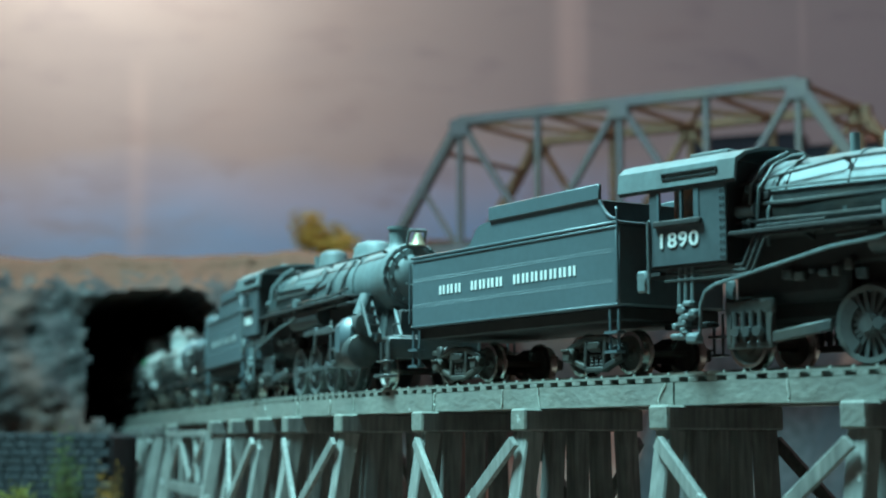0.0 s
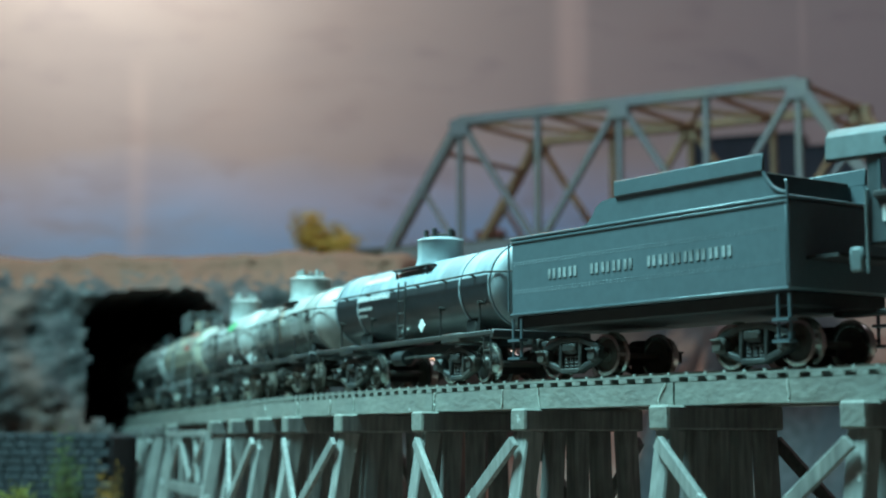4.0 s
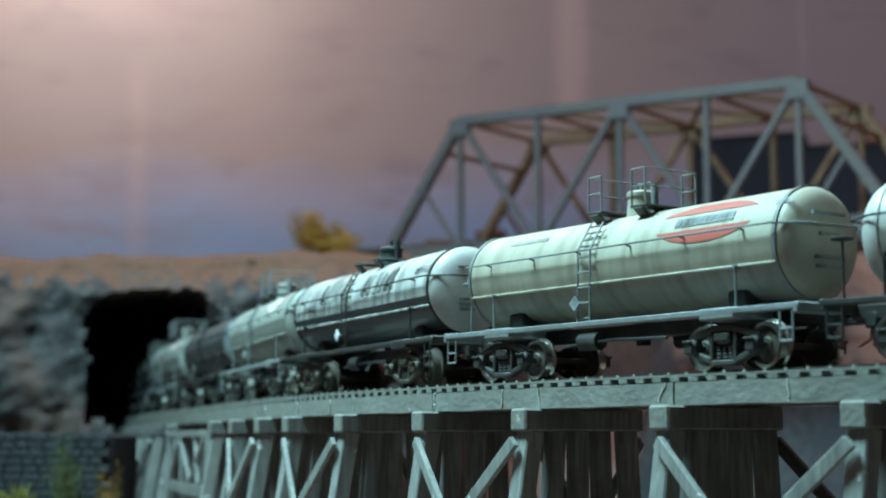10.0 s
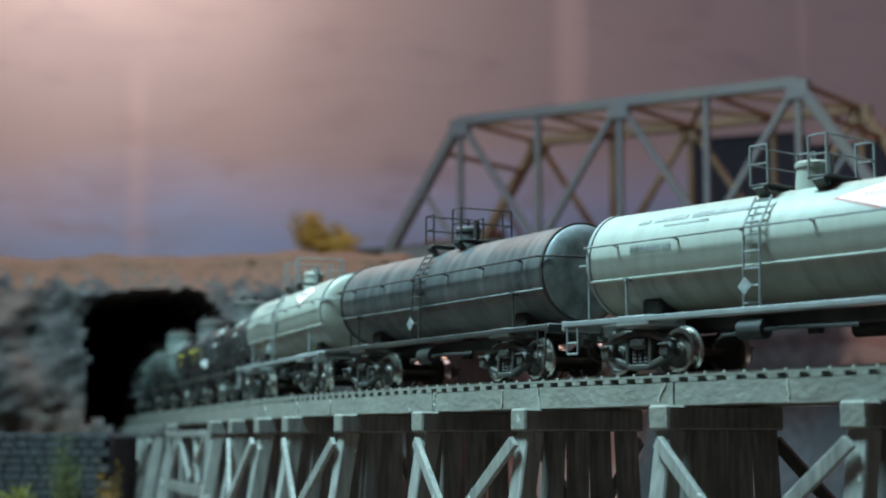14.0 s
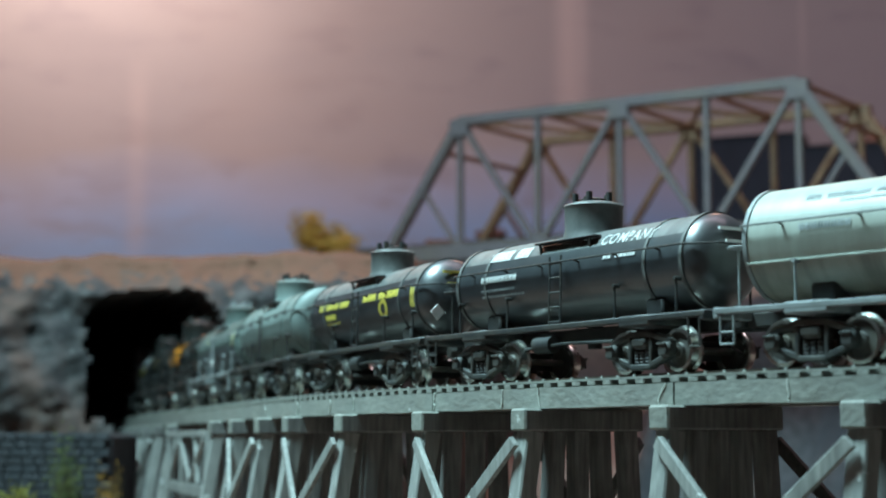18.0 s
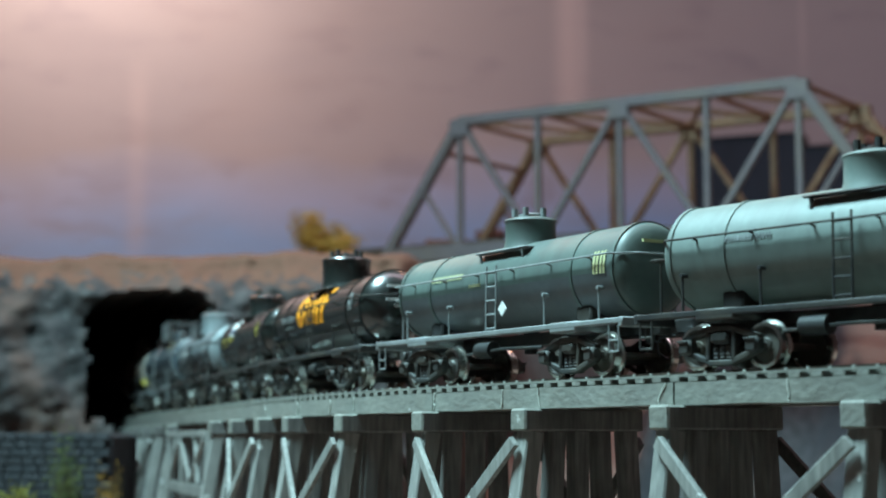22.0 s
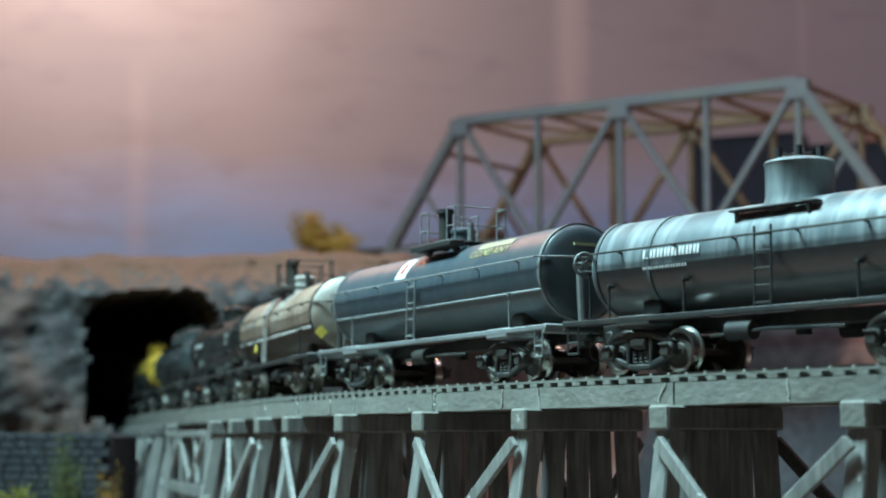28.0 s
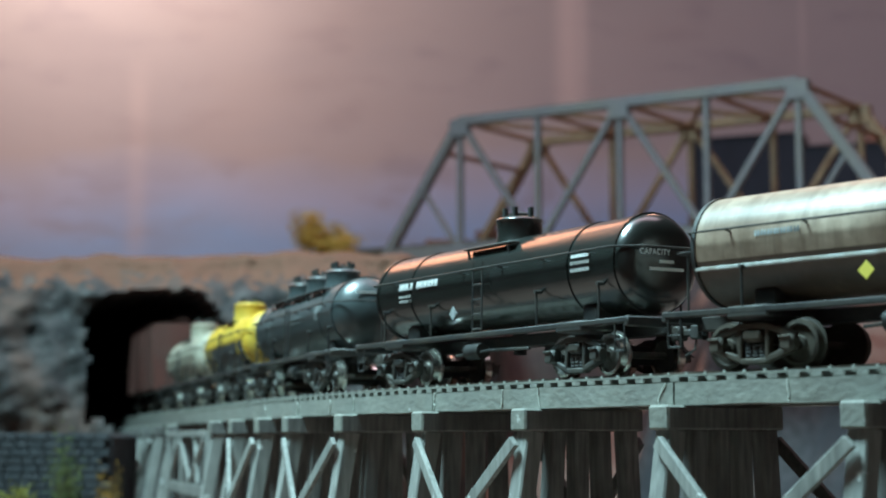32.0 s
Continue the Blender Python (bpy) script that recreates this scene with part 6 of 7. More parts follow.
        for u in (0.0, 0.0042):
            beam(bm, (0.0540 + u * 0.6, sd * (0.0120 + u), 0.0258), (0.0625 + u * 0.6, sd * (0.0120 + u), 0.0148), 0.0005, 0.0009)
        for k in range(4):
            f = (k + 0.6) / 4
            beam(bm, (0.0540 + 0.0085 * f, sd * 0.0120, 0.0258 - 0.0110 * f), (0.0566 + 0.0085 * f, sd * 0.0162, 0.0258 - 0.0110 * f), 0.0018, 0.0004)
        add("front_ladder", bm)
        add("front_brace", rod(bmesh.new(), (0.0570, sd * 0.0060, zc - 0.0080), (0.0690, sd * 0.0080, 0.0150), 0.0005, 8))
        # injector and pipes below the cab
        bm = bmesh.new()
        for k in range(3):
            pipe(bm, [(-0.0700 + 0.0018 * k, sd * 0.0160, 0.0225), (-0.0700 + 0.0018 * k, sd * 0.0164, 0.0130)], 0.00045)
        rng = random.Random(23)
        for k in range(12):
            box(bm, (-0.0680 + rng.uniform(-0.0026, 0.0026), sd * 0.0166, 0.0065 + 0.0007 * k), (rng.uniform(0.0014, 0.0034), 0.0026, rng.uniform(0.0008, 0.0020)), None, 0.0004)
        rod(bm, (-0.0716, sd * 0.0170, 0.0072), (-0.0640, sd * 0.0170, 0.0072), 0.0007, 8)
        add("injector", bm, ENGINE)
    # pilot deck and beam
    add("pilot_deck", box(bmesh.new(), (0.0650, 0, 0.0142), (0.0180, 0.0240, 0.0012), None, 0.0003), GEAR)
    add("pilot_beam", box(bmesh.new(), (0.0735, 0, 0.0110), (0.0030, 0.0280, 0.0062), None, 0.0004), GEAR)
    bm = bmesh.new()
    for sd in (-1, 1):
        for u in (0.0690, 0.0755):
            rod(bm, (u, sd * 0.0140, 0.0130), (u, sd * 0.0140, 0.0030), 0.0005, 8)
        box(bm, (0.0722, sd * 0.0140, 0.0030), (0.0100, 0.0040, 0.0008), None, 0.0002)
        box(bm, (0.0722, sd * 0.0140, 0.0072), (0.0080, 0.0030, 0.0006), None, 0.0002)
        pipe(bm, [(0.0700, sd * 0.0110, 0.0150), (0.0700, sd * 0.0110, 0.0180), (0.0750, sd * 0.0110, 0.0180)], 0.0003)
    add("pilot_steps", bm, GEAR)
    cp = part("coupler", COUPLER, None, th)
    cp.location = (0.0750, 0, 0.0094)
    # wheels
    for x in AXLES:
        w = part("driver_wheelset", DRIVER, None, th)
        w.location = (x, 0, 0.0080)
        SPIN.append((w, 0.0080, (x, 0, 0.0080), 0.0, place, True))
    for x, nm in ((0.0600, "pilot_wheelset"), (-0.0567, "trailing_wheelset")):
        w = part(nm, WHEELSET, None, th)
        w.location = (x, 0, 0.0050)
        WHEELS.append((w, 0.0050, place))
    rods = side_rod_mesh(AXLES[::-1])
    main = bmesh.new()
    beam(main, (0, 0, 0), (0.0290, 0, 0.0010), 0.0007, 0.0015, bevel=0.0002)
    rod(main, (0, -0.0006, 0), (0, 0.0006, 0), 0.0017, 12)
    main = mesh_of(main, "main_rod", RODSTEEL, True)
    for sd in (-1, 1):
        o = part("side_rod", rods, None, th)
        SPIN.append((o, 0.0080, (0, sd * 0.0117, 0.0080), 0.0034, place, False))
        o = part("main_rod", main, None, th)
        SPIN.append((o, 0.0080, (AXLES[1], sd * 0.0130, 0.0080), 0.0034, place, False))
        bm = box(bmesh.new(), (-0.0530, sd * 0.0135, 0.0128), (0.0130, 0.0018, 0.0036), None, 0.0006)
        beam(bm, (-0.0480, sd * 0.0135, 0.0060), (-0.0330, sd * 0.0128, 0.0082), 0.0014, 0.0024, bevel=0.0003)
        box(bm, (-0.0530, sd * 0.0135, 0.0048), (0.0120, 0.0016, 0.0016), None, 0.0003)
        for x in (-0.0582, -0.0478):
            box(bm, (x, sd * 0.0135, 0.0085), (0.0016, 0.0018, 0.0080), None, 0.0003)
        for k in range(4):
            rod(bm, (-0.0565 + 0.0022 * k, sd * 0.0142, 0.0052), (-0.0565 + 0.0022 * k, sd * 0.0142, 0.0120), 0.0007, 8)
        for k in range(3):
            rod(bm, (-0.0555 + 0.0028 * k, sd * 0.0140, 0.0075), (-0.0555 + 0.0028 * k, sd * 0.0160, 0.0075), 0.0011, 8)
        add("trailing_truck_frame", bm, GEAR)
    RUN.append((th, place, 0.0263))
    return th


def tender(place, marks):
    th = thing("locomotive_tender", "dark grey coal tender with lettering bars and riveted sides", "tender", "tenders")
    add = lambda name, bm, m=CABPAINT, parent=th, label="": part(name, bm, m, parent, label)
    half, hw, nose = 0.0485, 0.0165, 0.0437
    mid, ln = (nose - half) / 2, nose + half
    add("water_tank", box(bmesh.new(), (mid, 0, 0.0253), (ln, 2 * hw, 0.0194), None, 0.0007))
    add("tank_rim", box(bmesh.new(), (mid, 0, 0.0352), (ln + 0.0004, 2 * hw + 0.0006, 0.0007), None, 0.0002))
    # bunker side: an S-shaped slope at the rear, swept down to the tank at the front
    outline = [(-0.0222, 0.0354), (-0.0190, 0.0361), (-0.0172, 0.0378), (-0.0160, 0.0396), (-0.0140, 0.0408), (-0.0110, 0.0412), (0.0372, 0.0412), (0.0382, 0.0394), (0.0398, 0.0375), (0.0418, 0.0363), (nose - 0.0002, 0.0358), (nose - 0.0002, 0.0354)]
    for sd in (-1, 1):
        bm = bmesh.new()
        v0 = [bm.verts.new((x, sd * hw, z)) for x, z in outline]
        v1 = [bm.verts.new((x, sd * (hw - 0.0008), z)) for x, z in outline]
        bm.faces.new(v0)
        bm.faces.new(v1[::-1])
        for k in range(len(outline)):
            j = (k + 1) % len(outline)
            bm.faces.new((v0[j], v0[k], v1[k], v1[j]))
        bmesh.ops.recalc_face_normals(bm, faces=bm.faces)
        side = add("coal_bunker_side", bm)
        add("coal_board", box(bmesh.new(), (0.0143, sd * (hw + 0.0001), 0.0431), (0.0466, 0.0010, 0.0037), None, 0.0002), CABPAINT, side)
        add("bunker_edge", pipe(bmesh.new(), [(x, sd * (hw + 0.0001), z + 0.0001) for x, z in outline[6:11]], 0.0004), CABPAINT, side)
        add("grab_iron", pipe(bmesh.new(), [(nose + 0.0004, sd * (hw + 0.0004), 0.0180), (nose + 0.0004, sd * (hw + 0.0004), 0.0380), (nose - 0.0004, sd * hw, 0.0386)], 0.0003))
        # rivets in double rows along the side sheets
        for z in (0.0219, 0.0213, 0.0290, 0.0284):
            bm = bmesh.new()
            for k in range(72):
                x = -0.0470 + 0.00124 * k
                vs = [bm.verts.new((x + 0.0002 * math.cos(a), sd * hw, z + 0.0002 * math.sin(a))) for a in (0.0, 1.57, 3.14, 4.71)]
                tip = bm.verts.new((x, sd * (hw + 0.00016), z))
                for i in range(4):
                    bm.faces.new((vs[i], vs[(i + 1) % 4], tip) if sd > 0 else (vs[(i + 1) % 4], vs[i], tip))
            tagged(add("rivets", bm), kind="stuff")
    add("front_plate", box(bmesh.new(), (0.0330, 0, 0.0385), (0.0008, 2 * hw - 0.002, 0.0070), None, 0.0002), SOOT)
    add("rear_slope", beam(bmesh.new(), (-0.0200, 0, 0.0356), (-0.0100, 0, 0.0410), 2 * hw - 0.0017, 0.0006))
    bm = box(bmesh.new(), (0.0105, 0, 0.0372), (0.0420, 2 * hw - 0.002, 0.0036), None, 0.001)
    for k in range(120):
        x, y = random.uniform(-0.008, 0.029), random.uniform(-0.013, 0.013)
        box(bm, (x, y, 0.0392 + 0.002 * math.cos(y * 90)), [random.uniform(0.001, 0.0028) for _ in range(3)], Euler([random.random() * 3 for _ in range(3)]).to_matrix().to_4x4())
    add("coal_load", bm, COAL, th, "black coal")
    add("water_hatch", lathe(bmesh.new(), [(0.0352, 0.0050), (0.0372, 0.0050), (0.0378, 0.0044), (0.0378, 0.0)], (-0.0370, 0, 0), "z", 24))
    add("frame", box(bmesh.new(), (mid, 0, 0.0140), (ln - 0.001, 0.0300, 0.0034), None, 0.0004), SOOT)
    for sd in (-1, 1):
        bm = bmesh.new()
        for z in (0.0160, 0.0342):
            box(bm, (mid, sd * hw, z), (ln, 0.0005, 0.0005), None, 0.0001)
        add("seam_strip", bm)
        bm = bmesh.new()
        w = 0.0625 / 16
        for k in range(16):
            if k not in (3, 8):
                for u in (0.10, 0.55):
                    box(bm, (-0.0340 + w * (k + u + 0.13), sd * (hw + 0.00008), 0.0252), (w * 0.26, 0.0002, 0.0024))
        add("lettering", bm, marks)
        for sx, end in ((-1, -half), (1, nose)):
            bm = bmesh.new()
            for u in (-0.0016, 0.0016):
                rod(bm, ((end - sx * 0.002) + u, sd * 0.0160, 0.0150), ((end - sx * 0.002) + u, sd * 0.0160, 0.0050), 0.0004, 6)
            box(bm, ((end - sx * 0.002), sd * 0.0160, 0.0050), (0.0046, 0.0026, 0.0006))
            box(bm, ((end - sx * 0.002), sd * 0.0160, 0.0095), (0.0046, 0.0026, 0.0006))
            pipe(bm, [((end + sx * 0.0004), sd * 0.0168, 0.0170), ((end + sx * 0.0004), sd * 0.0168, 0.0340)], 0.0003)
            add("corner_step", bm)
    for sx in (-1, 1):
        truck(th, sx * 0.0300, place)
    cp = part("coupler", COUPLER, None, th)
    cp.matrix_basis = Matrix.Translation((-half - 0.001, 0, 0.0094)) @ Matrix.Rotation(math.pi, 4, "Z")
    add("drawbar", box(bmesh.new(), (nose + 0.0065, 0, 0.0110), (0.0150, 0.0040, 0.0012), None, 0.0003), SOOT)
    add("apron", box(bmesh.new(), (nose + 0.0040, 0, 0.0225), (0.0090, 0.0220, 0.0008)), SOOT)
    RUN.append((th, place, 0.0300))
    return th


locomotive(0.1935, "1890")
tender(0.0610, CHALK)
locomotive(-0.0735, "1883")
tender(-0.2135, FADED)

# ---- the cars, from the front of the train ----
tank_car("black riveted tank car with a weathered pale top", -0.3275, 0.108, body=PALEBLUE, lower=BLACK, split=14, marks=[
    ("bars", CHALK, "lettering", [(-0.044, -0.026, 34, 44, 9), (-0.044, -0.022, 6, 13, 12), (-0.044, -0.034, -8, -3, 7), (-0.044, -0.038, -18, -14, 4)]), ("placard", CHALK, "placard", [(0.006, -0.0148, 0.0165)])])
tank_car("white tank car with a rust streak and black lettering", -0.4523, 0.112, r=0.0109, zc=0.0252, dome_top=0.0440, dome_r=0.0072, dome_mat=DIRTYDOME, rusty=True, body=GREYWHITE, head=WHITE, lower=BLACK, split=-28, bulge=0.62, marks=[
    ("panel", RUSTY, "rust streak", [(-0.0160, -0.0115, -24, 62)]),
    ("bars", INK, "lettering", [(-0.049, -0.034, 6, 24, 5), (-0.030, -0.0165, 6, 24, 4), (-0.0095, 0.0015, 6, 24, 4, (0, 1, 2)), (-0.049, -0.030, -16, -6, 9), (0.026, 0.033, -4, 18, 2)]),
    ("text", INK, "word lettering", (0.0030, 0.0225, 6, 23, "COMPANY")),
    ("end_bars", INK, "end lettering", [(0.009, 0.0305), (0.007, 0.0268), (0.006, 0.0252)]), ("end_placard", CHALK, "placard", [(-0.0605, -0.0090, 0.0172)])])
tank_car("white tank car with a black belly and green diamond", -0.5818, 0.116, r=0.0117, zc=0.0263, dome_top=0.0465, dome_r=0.0066, dome_mat=DIRTYDOME, body=WHITE, lower=BLACK, split=-30, bulge=0.62, marks=[
    ("diamond", LEAF, "green diamond sign", (0.0140, 32, 0.0115, 15)),
    ("bars", INK, "lettering", [(-0.040, -0.026, 42, 49, 10), (-0.047, -0.019, 22, 30, 22), (-0.046, -0.031, 2, 12, 8), (-0.024, -0.018, 0, 4, 5), (-0.024, -0.018, -8, -4, 5), (0.008, 0.018, -6, -1, 9), (0.0310, 0.0345, -12, 22, 2)]),
    ("end_bars", FADED, "end lettering", [(0.008, 0.0318), (0.007, 0.0272), (0.008, 0.0258), (0.006, 0.0244), (0.007, 0.0230)]), ("placard", CHALK, "placard", [(0.0330, -0.0140, 0.0175)])])
tank_car("cream insulated tank car with a faded red oval sign", -0.7105, 0.119, r=0.0124, zc=0.0270, body=CREAM, lower=DULL, split=-22, dome="low", dome_r=0.0035, dome_top=0.0452, seam=True, deck=DECKGREY, marks=[
    ("ellipse", RED, "red oval sign", (0.0215, 34, 0.0165, 26, 0.42)), ("bars", FADED, "lettering", [(-0.052, -0.036, 40, 46, 14), (-0.020, -0.012, 30, 34, 8), (0.012, 0.031, 28, 40, 9, (), 0.85), (0.0420, 0.0470, 40, 48, 4)]),
    ("end_bars", FADED, "end lettering", [(0.010, 0.0330), (0.006, 0.0285), (0.009, 0.0235), (0.008, 0.0215)]), ("placard", FADED, "placard", [(-0.0190, -0.0152, 0.0175)])])
tank_car("soot-streaked white insulated tank car with dark faded letters", -0.8427, 0.121, r=0.0124, zc=0.0270, body=SOOTY, lower=BLACK, split=-9, head=WHITE, dome_mat=DKTEAL, rusty=True, dome="low", dome_r=0.0036, dome_top=0.0452, seam=True, rail_off=True, marks=[
    ("bars", WORN, "worn lettering", [(-0.0430, -0.0155, 10, 42, 3), (-0.0065, 0.0210, 10, 42, 3), (-0.057, -0.046, 2, 9, 6), (0.034, 0.044, 24, 34, 4)]),
    ("end_bars", FADED, "end lettering", [(0.010, 0.0330), (0.009, 0.0240), (0.010, 0.0225), (0.008, 0.0210)]), ("placard", CHALK, "placard", [(-0.0190, -0.0152, 0.0175)])])
for where in (-0.9711, -1.2404):
    tank_car("white insulated tank car with a red-edged diamond sign", where, 0.121, r=0.0124, zc=0.0270, body=PALEGREEN, lower=DULL, split=-22, bulge=0.22, dome="low", dome_r=0.0035, dome_top=0.0452, seam=True, deck=DECKGREY, marks=[
        ("diamond", RED, "red diamond edge", (0.0160, 38, 0.0145, 21)), ("diamond", CHALK, "white diamond sign", (0.0160, 38, 0.0128, 18.5, 0.00005)), ("bars", RED, "red lettering", [(0.0095, 0.0225, 34, 42, 8)]),
        ("bars", FADED, "lettering", [(-0.055, -0.021, 40, 47, 26, (3, 12)), (-0.046, -0.032, 33, 36, 12), (-0.055, -0.042, 6, 13, 8), (0.030, 0.040, 44, 50, 6)]),
        ("end_bars", FADED, "end lettering", [(0.009, 0.0335), (0.009, 0.0250), (0.010, 0.0235), (0.008, 0.0220)]), ("placard", FADED, "placard", [(-0.0180, -0.0152, 0.0175)])])
tank_car("dark weathered insulated tank car with pale crackled ends", -1.1041, 0.123, r=0.0124, zc=0.0270, body=DKGREY, head=CRACKED, bulge=0.22, dome="low", dome_r=0.0035, dome_top=0.0452, seam=True, marks=[("placard", FADED, "placard", [(-0.0180, -0.0152, 0.0175)])])
tank_car("black tank car with white lettering", -1.3620, 0.104, r=0.0112, dome_r=0.0074, dome_top=0.0446, body=TOPLITDUST, lower=BLACK, split=33, head=BLACK, bulge=0.62, marks=[
    ("bars", CHALK, "lettering", [(-0.0440, -0.0260, 32, 50, 9, (5,)), (0.0060, 0.0180, 12, 19, 8, (2,)), (-0.045, -0.0290, 2, 10, 9)]),
    ("text", CHALK, "word lettering", (0.0030, 0.0230, 32, 50, "COMPANY")),
    ("bars", FADED, "small lettering", [(-0.045, -0.030, -10, -7, 10), (-0.045, -0.026, -18, -15, 12)]), ("end_bars", CHALK, "end lettering", [(0.009, 0.0325), (0.007, 0.0295)]), ("end_placard", CHALK, "placard", [(-0.0550, -0.0115, 0.0200)])])
tank_car("black tank car with yellow lettering and a round sign", -1.4738, 0.101, r=0.0112, body=TOPLITDUST, lower=BLACK, split=30, head=BLACK, bulge=0.62, marks=[
    ("bars", LEMON, "lettering", [(-0.046, -0.0200, 4, 14, 17, (3, 11)), (-0.040, -0.0310, -12, -3, 5, (), 0.85), (-0.040, -0.028, -20, -17, 8), (-0.0080, 0.0200, 6, 17, 13, (5,)), (0.0290, 0.0320, -14, 14, 2)]),
    ("ring", LEMON, "round sign", (0.0080, -9, 0.0034, 15)), ("end_bars", LEMON, "end lettering", [(0.010, 0.0325), (0.008, 0.0290)])])
tank_car("plain grey-green tank car with a dark walkway", -1.5885, 0.105, r=0.0120, zc=0.0262, body=GREEN, dome_top=0.0450, dome_r=0.0072, marks=[("bars", FADED, "faded lettering", [(-0.044, -0.030, 8, 14, 8)])])
tank_car("grey-green banded tank car with pale marks", -1.7056, 0.109, r=0.0114, body=DEEPGREEN, lower=DKGREEN, split=-4, deck=DECKGREY, marks=[
    ("bars", OLIVE, "faded lettering", [(-0.044, -0.028, 14, 22, 9), (-0.024, -0.018, 0, 4, 5), (0.0320, 0.0375, -6, 22, 2, (), 0.7)]), ("end_bars", OLIVE, "end lettering", [(0.010, 0.0320)]), ("placard", CHALK, "placard", [(-0.0040, -0.0140, 0.0185)])])
tank_car("gloss black tank car with big yellow letters", -1.8335, 0.112, r=0.0116, dome_r=0.0082, dome_top=0.0462, body=GLOSS, lower=BLACK, bulge=0.62, marks=[
    ("letters", ORANGE, "big yellow letters", (-0.0310, 0.0085, -12, 50)), ("bars", FADED, "lettering", [(-0.0500, -0.0340, 0, 10, 9, (4,)), (-0.045, -0.035, -10, -7, 7), (0.0270, 0.0310, -2, 24, 2)]),
    ("end_bars", CHALK, "end lettering", [(0.009, 0.0318), (0.010, 0.0275), (0.005, 0.0255)])])
tank_car("black tank car with a white sign panel and yellow lettering", -1.9599, 0.111, r=0.0112, dome_r=0.0074, body=GLOSS, bulge=0.62, marks=[
    ("panel", CHALK, "white sign panel", [(-0.0420, -0.0250, 14, 68)]), ("bars", NAVY, "panel lettering", [(-0.0405, -0.0265, 18, 30, 8, (), 0.8), (-0.038, -0.030, 44, 48, 6)]),
    ("bars", LEMON, "lettering", [(-0.052, -0.0440, 2, 10, 4), (-0.040, -0.0280, 2, 10, 6), (0.0250, 0.0285, -4, 24, 2), (-0.052, -0.040, -6, -3, 8)]), ("end_bars", LEMON, "end lettering", [(0.008, 0.0320), (0.007, 0.0275), (0.010, 0.0260)])])
# black lower sheets: the underside's shade put into the paint
tank_car("pale blue-grey tank car with white streaks", -2.0885, 0.114, r=0.0118, body=BLOTCHY, lower=BLACK, split=-4, dome_r=0.0076, dome_top=0.0462, marks=[
    ("bars", CHALK, "lettering", [(-0.048, -0.030, 4, 14, 8), (-0.048, -0.034, -8, -5, 8), (0.022, 0.026, -2, 12, 2)]), ("end_bars", CHALK, "end lettering", [(0.010, 0.0320)])])
tank_car("slate blue insulated tank car with a small white sign", -2.2218, 0.128, r=0.0124, zc=0.0270, body=SLATE, bulge=0.2, plate=True, dome="low", dome_r=0.0036, dome_top=0.0452, seam=True, brake_front=True, deck=DECKGREY, marks=[
    ("panel", CHALK, "white sign", [(-0.0320, -0.0255, 22, 58)]), ("bars", RED, "red mark", [(-0.0300, -0.0275, 30, 50, 1, (), 1.0)]),
    ("bars", OLIVE, "lettering", [(0.0130, 0.0310, 47, 58, 8)]), ("text", OLIVE, "word lettering", (0.0110, 0.0320, 33, 44, "COMPANY")), ("end_bars", OLIVE, "end lettering", [(0.007, 0.0340), (0.006, 0.0290)])])
tank_car("rust-brown insulated tank car with yellow placards", -2.3691, 0.128, r=0.0124, zc=0.0270, body=RUSTY, lower=RUSTDARK, split=-14, head=STAINED, dome_mat=SPILL, plate=True, bulge=0.25, rusty=True, dome="low", dome_r=0.0036, dome_top=0.0452, seam=True, brake_front=True, marks=[
    ("panel", SPILL, "white spill", [(-0.0082, -0.0064, 34, 78), (-0.0064, -0.0048, -4, 78), (-0.0048, -0.0036, -20, 78), (-0.0036, -0.0018, -10, 78), (-0.0018, 0.0004, 12, 78), (0.0004, 0.0022, 26, 78), (0.0022, 0.0042, 40, 78)]), ("placard", LEMON, "placard", [(-0.0255, -0.0152, 0.0185)]), ("end_placard", LEMON, "placard", [(0.0690, -0.0105, 0.0200)]), ("bars", FADED, "lettering", [(-0.055, -0.043, 6, 12, 7)])])
tank_car("gloss black welded tank car with white lettering", -2.5128, 0.126, r=0.0122, zc=0.0268, body=GLOSS, bulge=0.40, dome_r=0.0062, dome_top=0.0450, marks=[
    ("bars", CHALK, "lettering", [(-0.0560, -0.0340, 4, 13, 11, (4,), 0.8), (-0.0560, -0.0490, -6, -3, 4), (-0.0560, -0.0490, -12, -9, 4), (0.0300, 0.0380, 2, 6, 5), (0.0300, 0.0380, 10, 14, 5), (0.0300, 0.0380, -6, -2, 5)]),
    ("end_text", CHALK, "end word lettering", (-0.0078, 0.0010, 0.0283, 0.0298, "CAPACITY")), ("end_bars", CHALK, "end lettering", [(0.004, 0.0268), (0.010, 0.0250)]), ("placard", FADED, "placard", [(-0.0230, -0.0140, 0.0190)])])
tank_car("black tank car with three domes", -2.6640, 0.122, r=0.0116, body=DKTEAL, domes=(-0.026, 0, 0.026), dome_r=0.0058, dome_top=0.0425, bulge=0.62, marks=[
    ("bars", FADED, "lettering", [(-0.050, -0.036, 2, 10, 6), (-0.018, 0.004, 4, 8, 14), (-0.018, 0.002, -4, -1, 14), (-0.046, -0.040, -12, -9, 4), (0.022, 0.030, -6, 16, 2)]), ("end_bars", CHALK, "end lettering", [(0.010, 0.0318)])])
tank_car("yellow tank car with a tall dome", -2.8000, 0.112, r=0.0118, body=YELLOW, lower=DKGREY, split=-2, bulge=0.62)
tank_car("cream white tank car with a tall dome", -2.9300, 0.112, r=0.0118, body=CREAM, bulge=0.62)


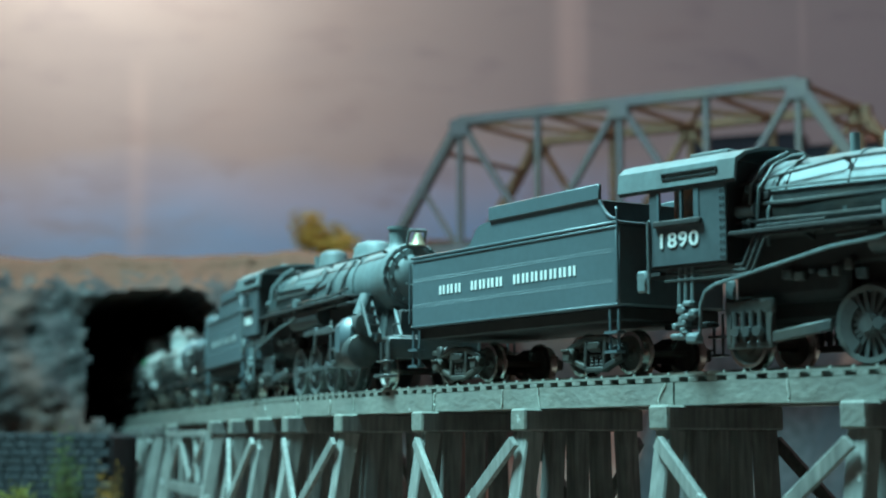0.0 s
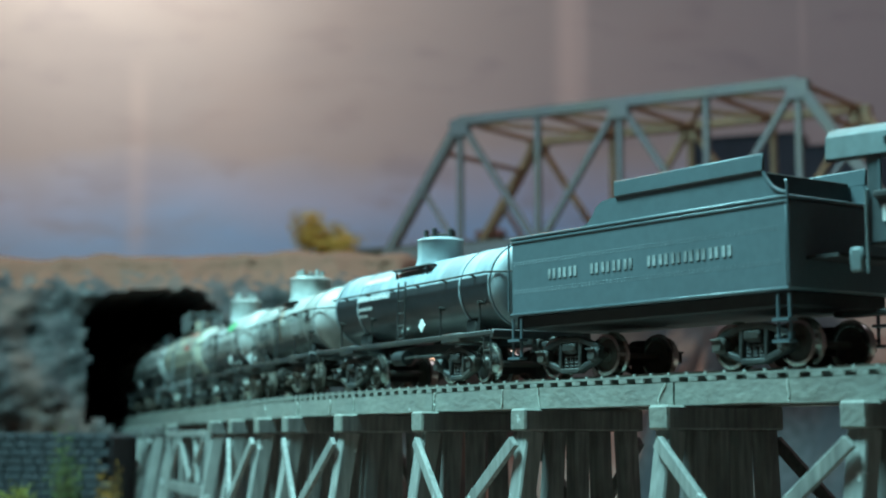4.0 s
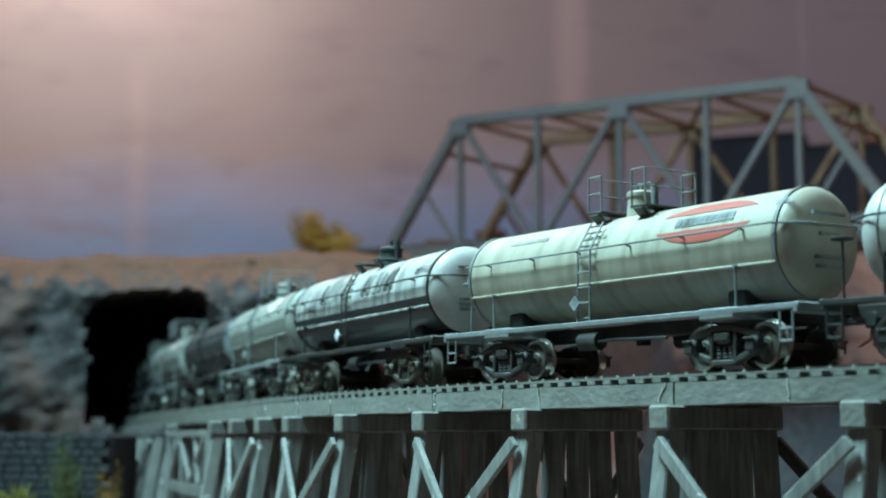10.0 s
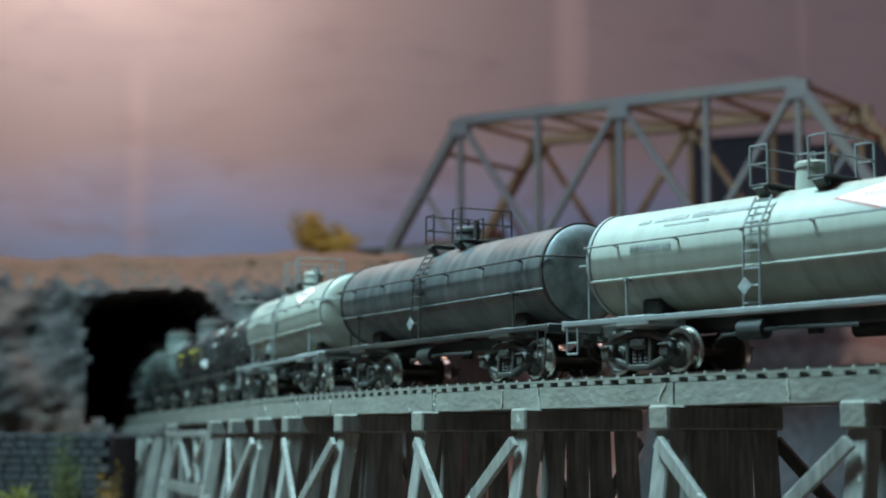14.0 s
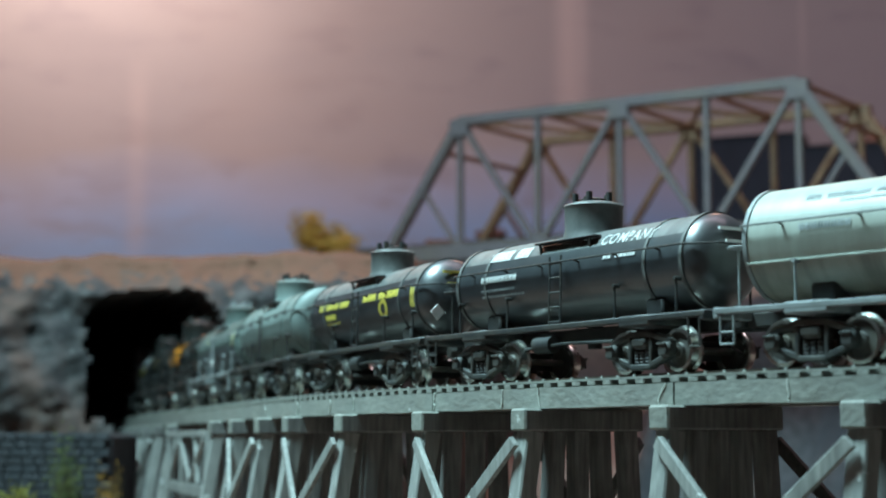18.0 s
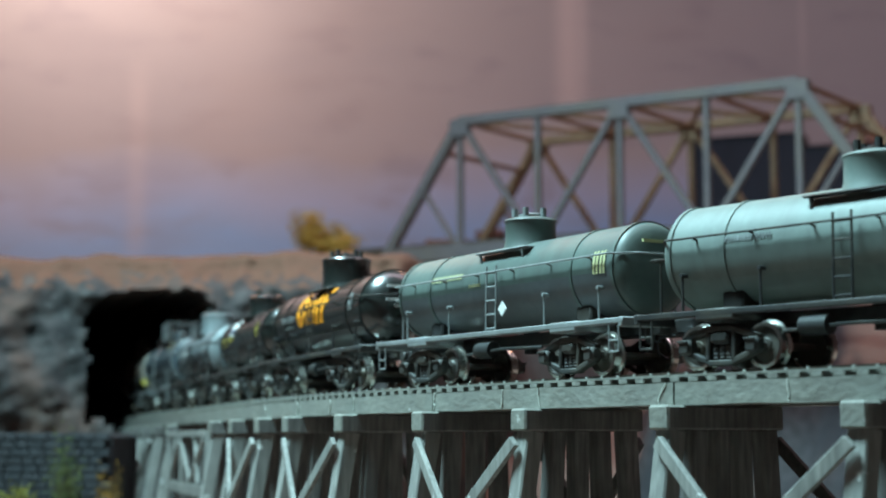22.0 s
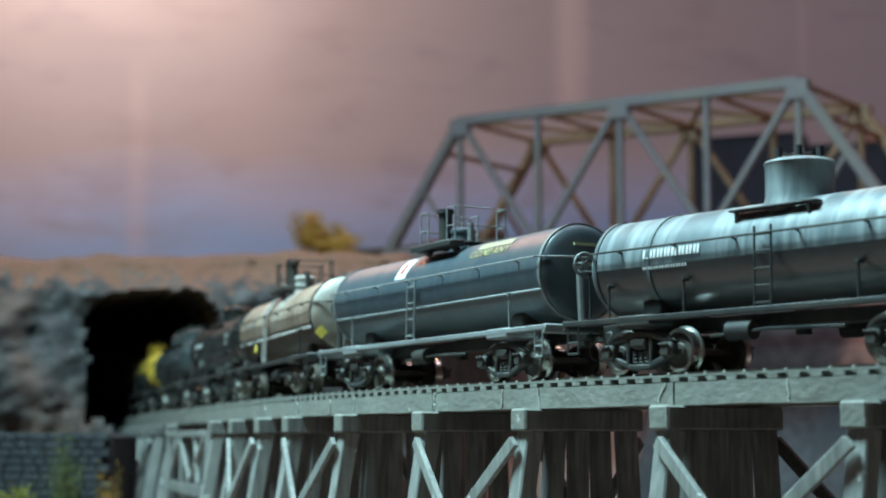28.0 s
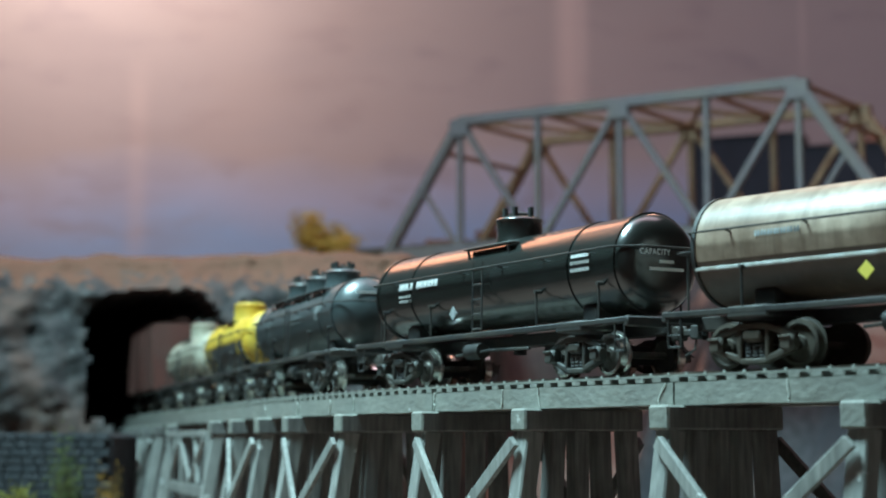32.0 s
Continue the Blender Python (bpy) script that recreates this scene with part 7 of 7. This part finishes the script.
def boxcar(place):
    th = thing("boxcar", "weathered brown boxcar behind the tank cars", "boxcar")
    half = 0.062
    for sd in (-1, 1):
        part("side_wall", box(bmesh.new(), (0, sd * 0.0168, 0.0310), (2 * half, 0.0012, 0.0370), None, 0.0002), BROWN, th)
        part("end_wall", box(bmesh.new(), (sd * half, 0, 0.0310), (0.0012, 0.0330, 0.0370), None, 0.0002), BROWN, th)
        d = part("sliding_door", box(bmesh.new(), (0, sd * 0.0180, 0.0300), (0.0230, 0.0010, 0.0330), None, 0.0002), BROWN, th)
        for k in range(10):
            part("rib", box(bmesh.new(), (-half + 0.004 + 0.0127 * k, sd * 0.0176, 0.0310), (0.0007, 0.0006, 0.0360)), BROWN, th)
        cp = part("coupler", COUPLER, None, th)
        cp.matrix_basis = Matrix.Translation((sd * half, 0, 0.0094)) @ (Matrix.Rotation(math.pi, 4, "Z") if sd < 0 else Matrix())
        truck(th, sd * 0.042, place)
    part("floor", box(bmesh.new(), (0, 0, 0.0120), (2 * half, 0.0320, 0.0018)), FRAME, th)
    bm = bmesh.new()
    rows = [[bm.verts.new((x, y, z)) for y, z in ((-0.0182, 0.0494), (0, 0.0512), (0.0182, 0.0494))] for x in (-half - 0.001, half + 0.001)]
    for k in range(2):
        bm.faces.new((rows[0][k], rows[0][k + 1], rows[1][k + 1], rows[1][k]))
    part("roof", bm, BROWN, th)
    part("roof_walk", box(bmesh.new(), (0, 0, 0.0520), (2 * half, 0.0050, 0.0006)), BROWN, th)
    RUN.append((th, place, 0.042))


boxcar(-3.0680)


def motions():
    """The train runs along the track; each car stands on its two trucks, and its wheels turn while it is out of the tunnel."""
    for ob, place, half in RUN:
        rows = []
        for k in range(0, 65):
            t = 0.5 * k
            s = place + gone(t)
            a, b = track(s + half), track(s - half)
            d = a - b
            m = Matrix.Translation((a + b) / 2) @ Matrix.Rotation(math.atan2(d.y, d.x), 4, "Z")
            rows.append((t, m))
        walk(ob, rows)
    for ob, radius, place in WHEELS:
        spot = ob.location.copy()
        walk(ob, turning(place, radius, 0.0667, lambda a: Matrix.Translation(spot) @ Matrix.Rotation(a, 4, "Y")))
    for ob, radius, centre, crank, place, turns in SPIN:
        c = Vector(centre)
        if turns:
            walk(ob, turning(place, radius, 0.1, lambda a: Matrix.Translation(c) @ Matrix.Rotation(a, 4, "Y")))
        else:
            walk(ob, turning(place, radius, 0.0667, lambda a: Matrix.Translation(c + Vector((crank * math.cos(a), 0, -crank * math.sin(a))))))


def turning(place, radius, dt, made):
    """Rows of a rolling wheel, from the tunnel to the end of the trestle."""
    t0 = float(np.interp(-0.75 - place, GONE, TIMES))
    t1 = float(np.interp(0.30 - place, GONE, TIMES))
    rows = [(0.0, made(0.0))] if t0 > 0.05 else []
    n = max(1, int((t1 - t0) / dt))
    for k in range(n + 1):
        t = t0 + dt * k
        if t <= 32.0 and (not rows or frame(t) > frame(rows[-1][0])):
            rows.append((t, made((gone(t) - gone(t0)) / radius)))
    if frame(rows[-1][0]) < frame(32.0):
        rows.append((32.0, rows[-1][1]))
    return rows


motions()
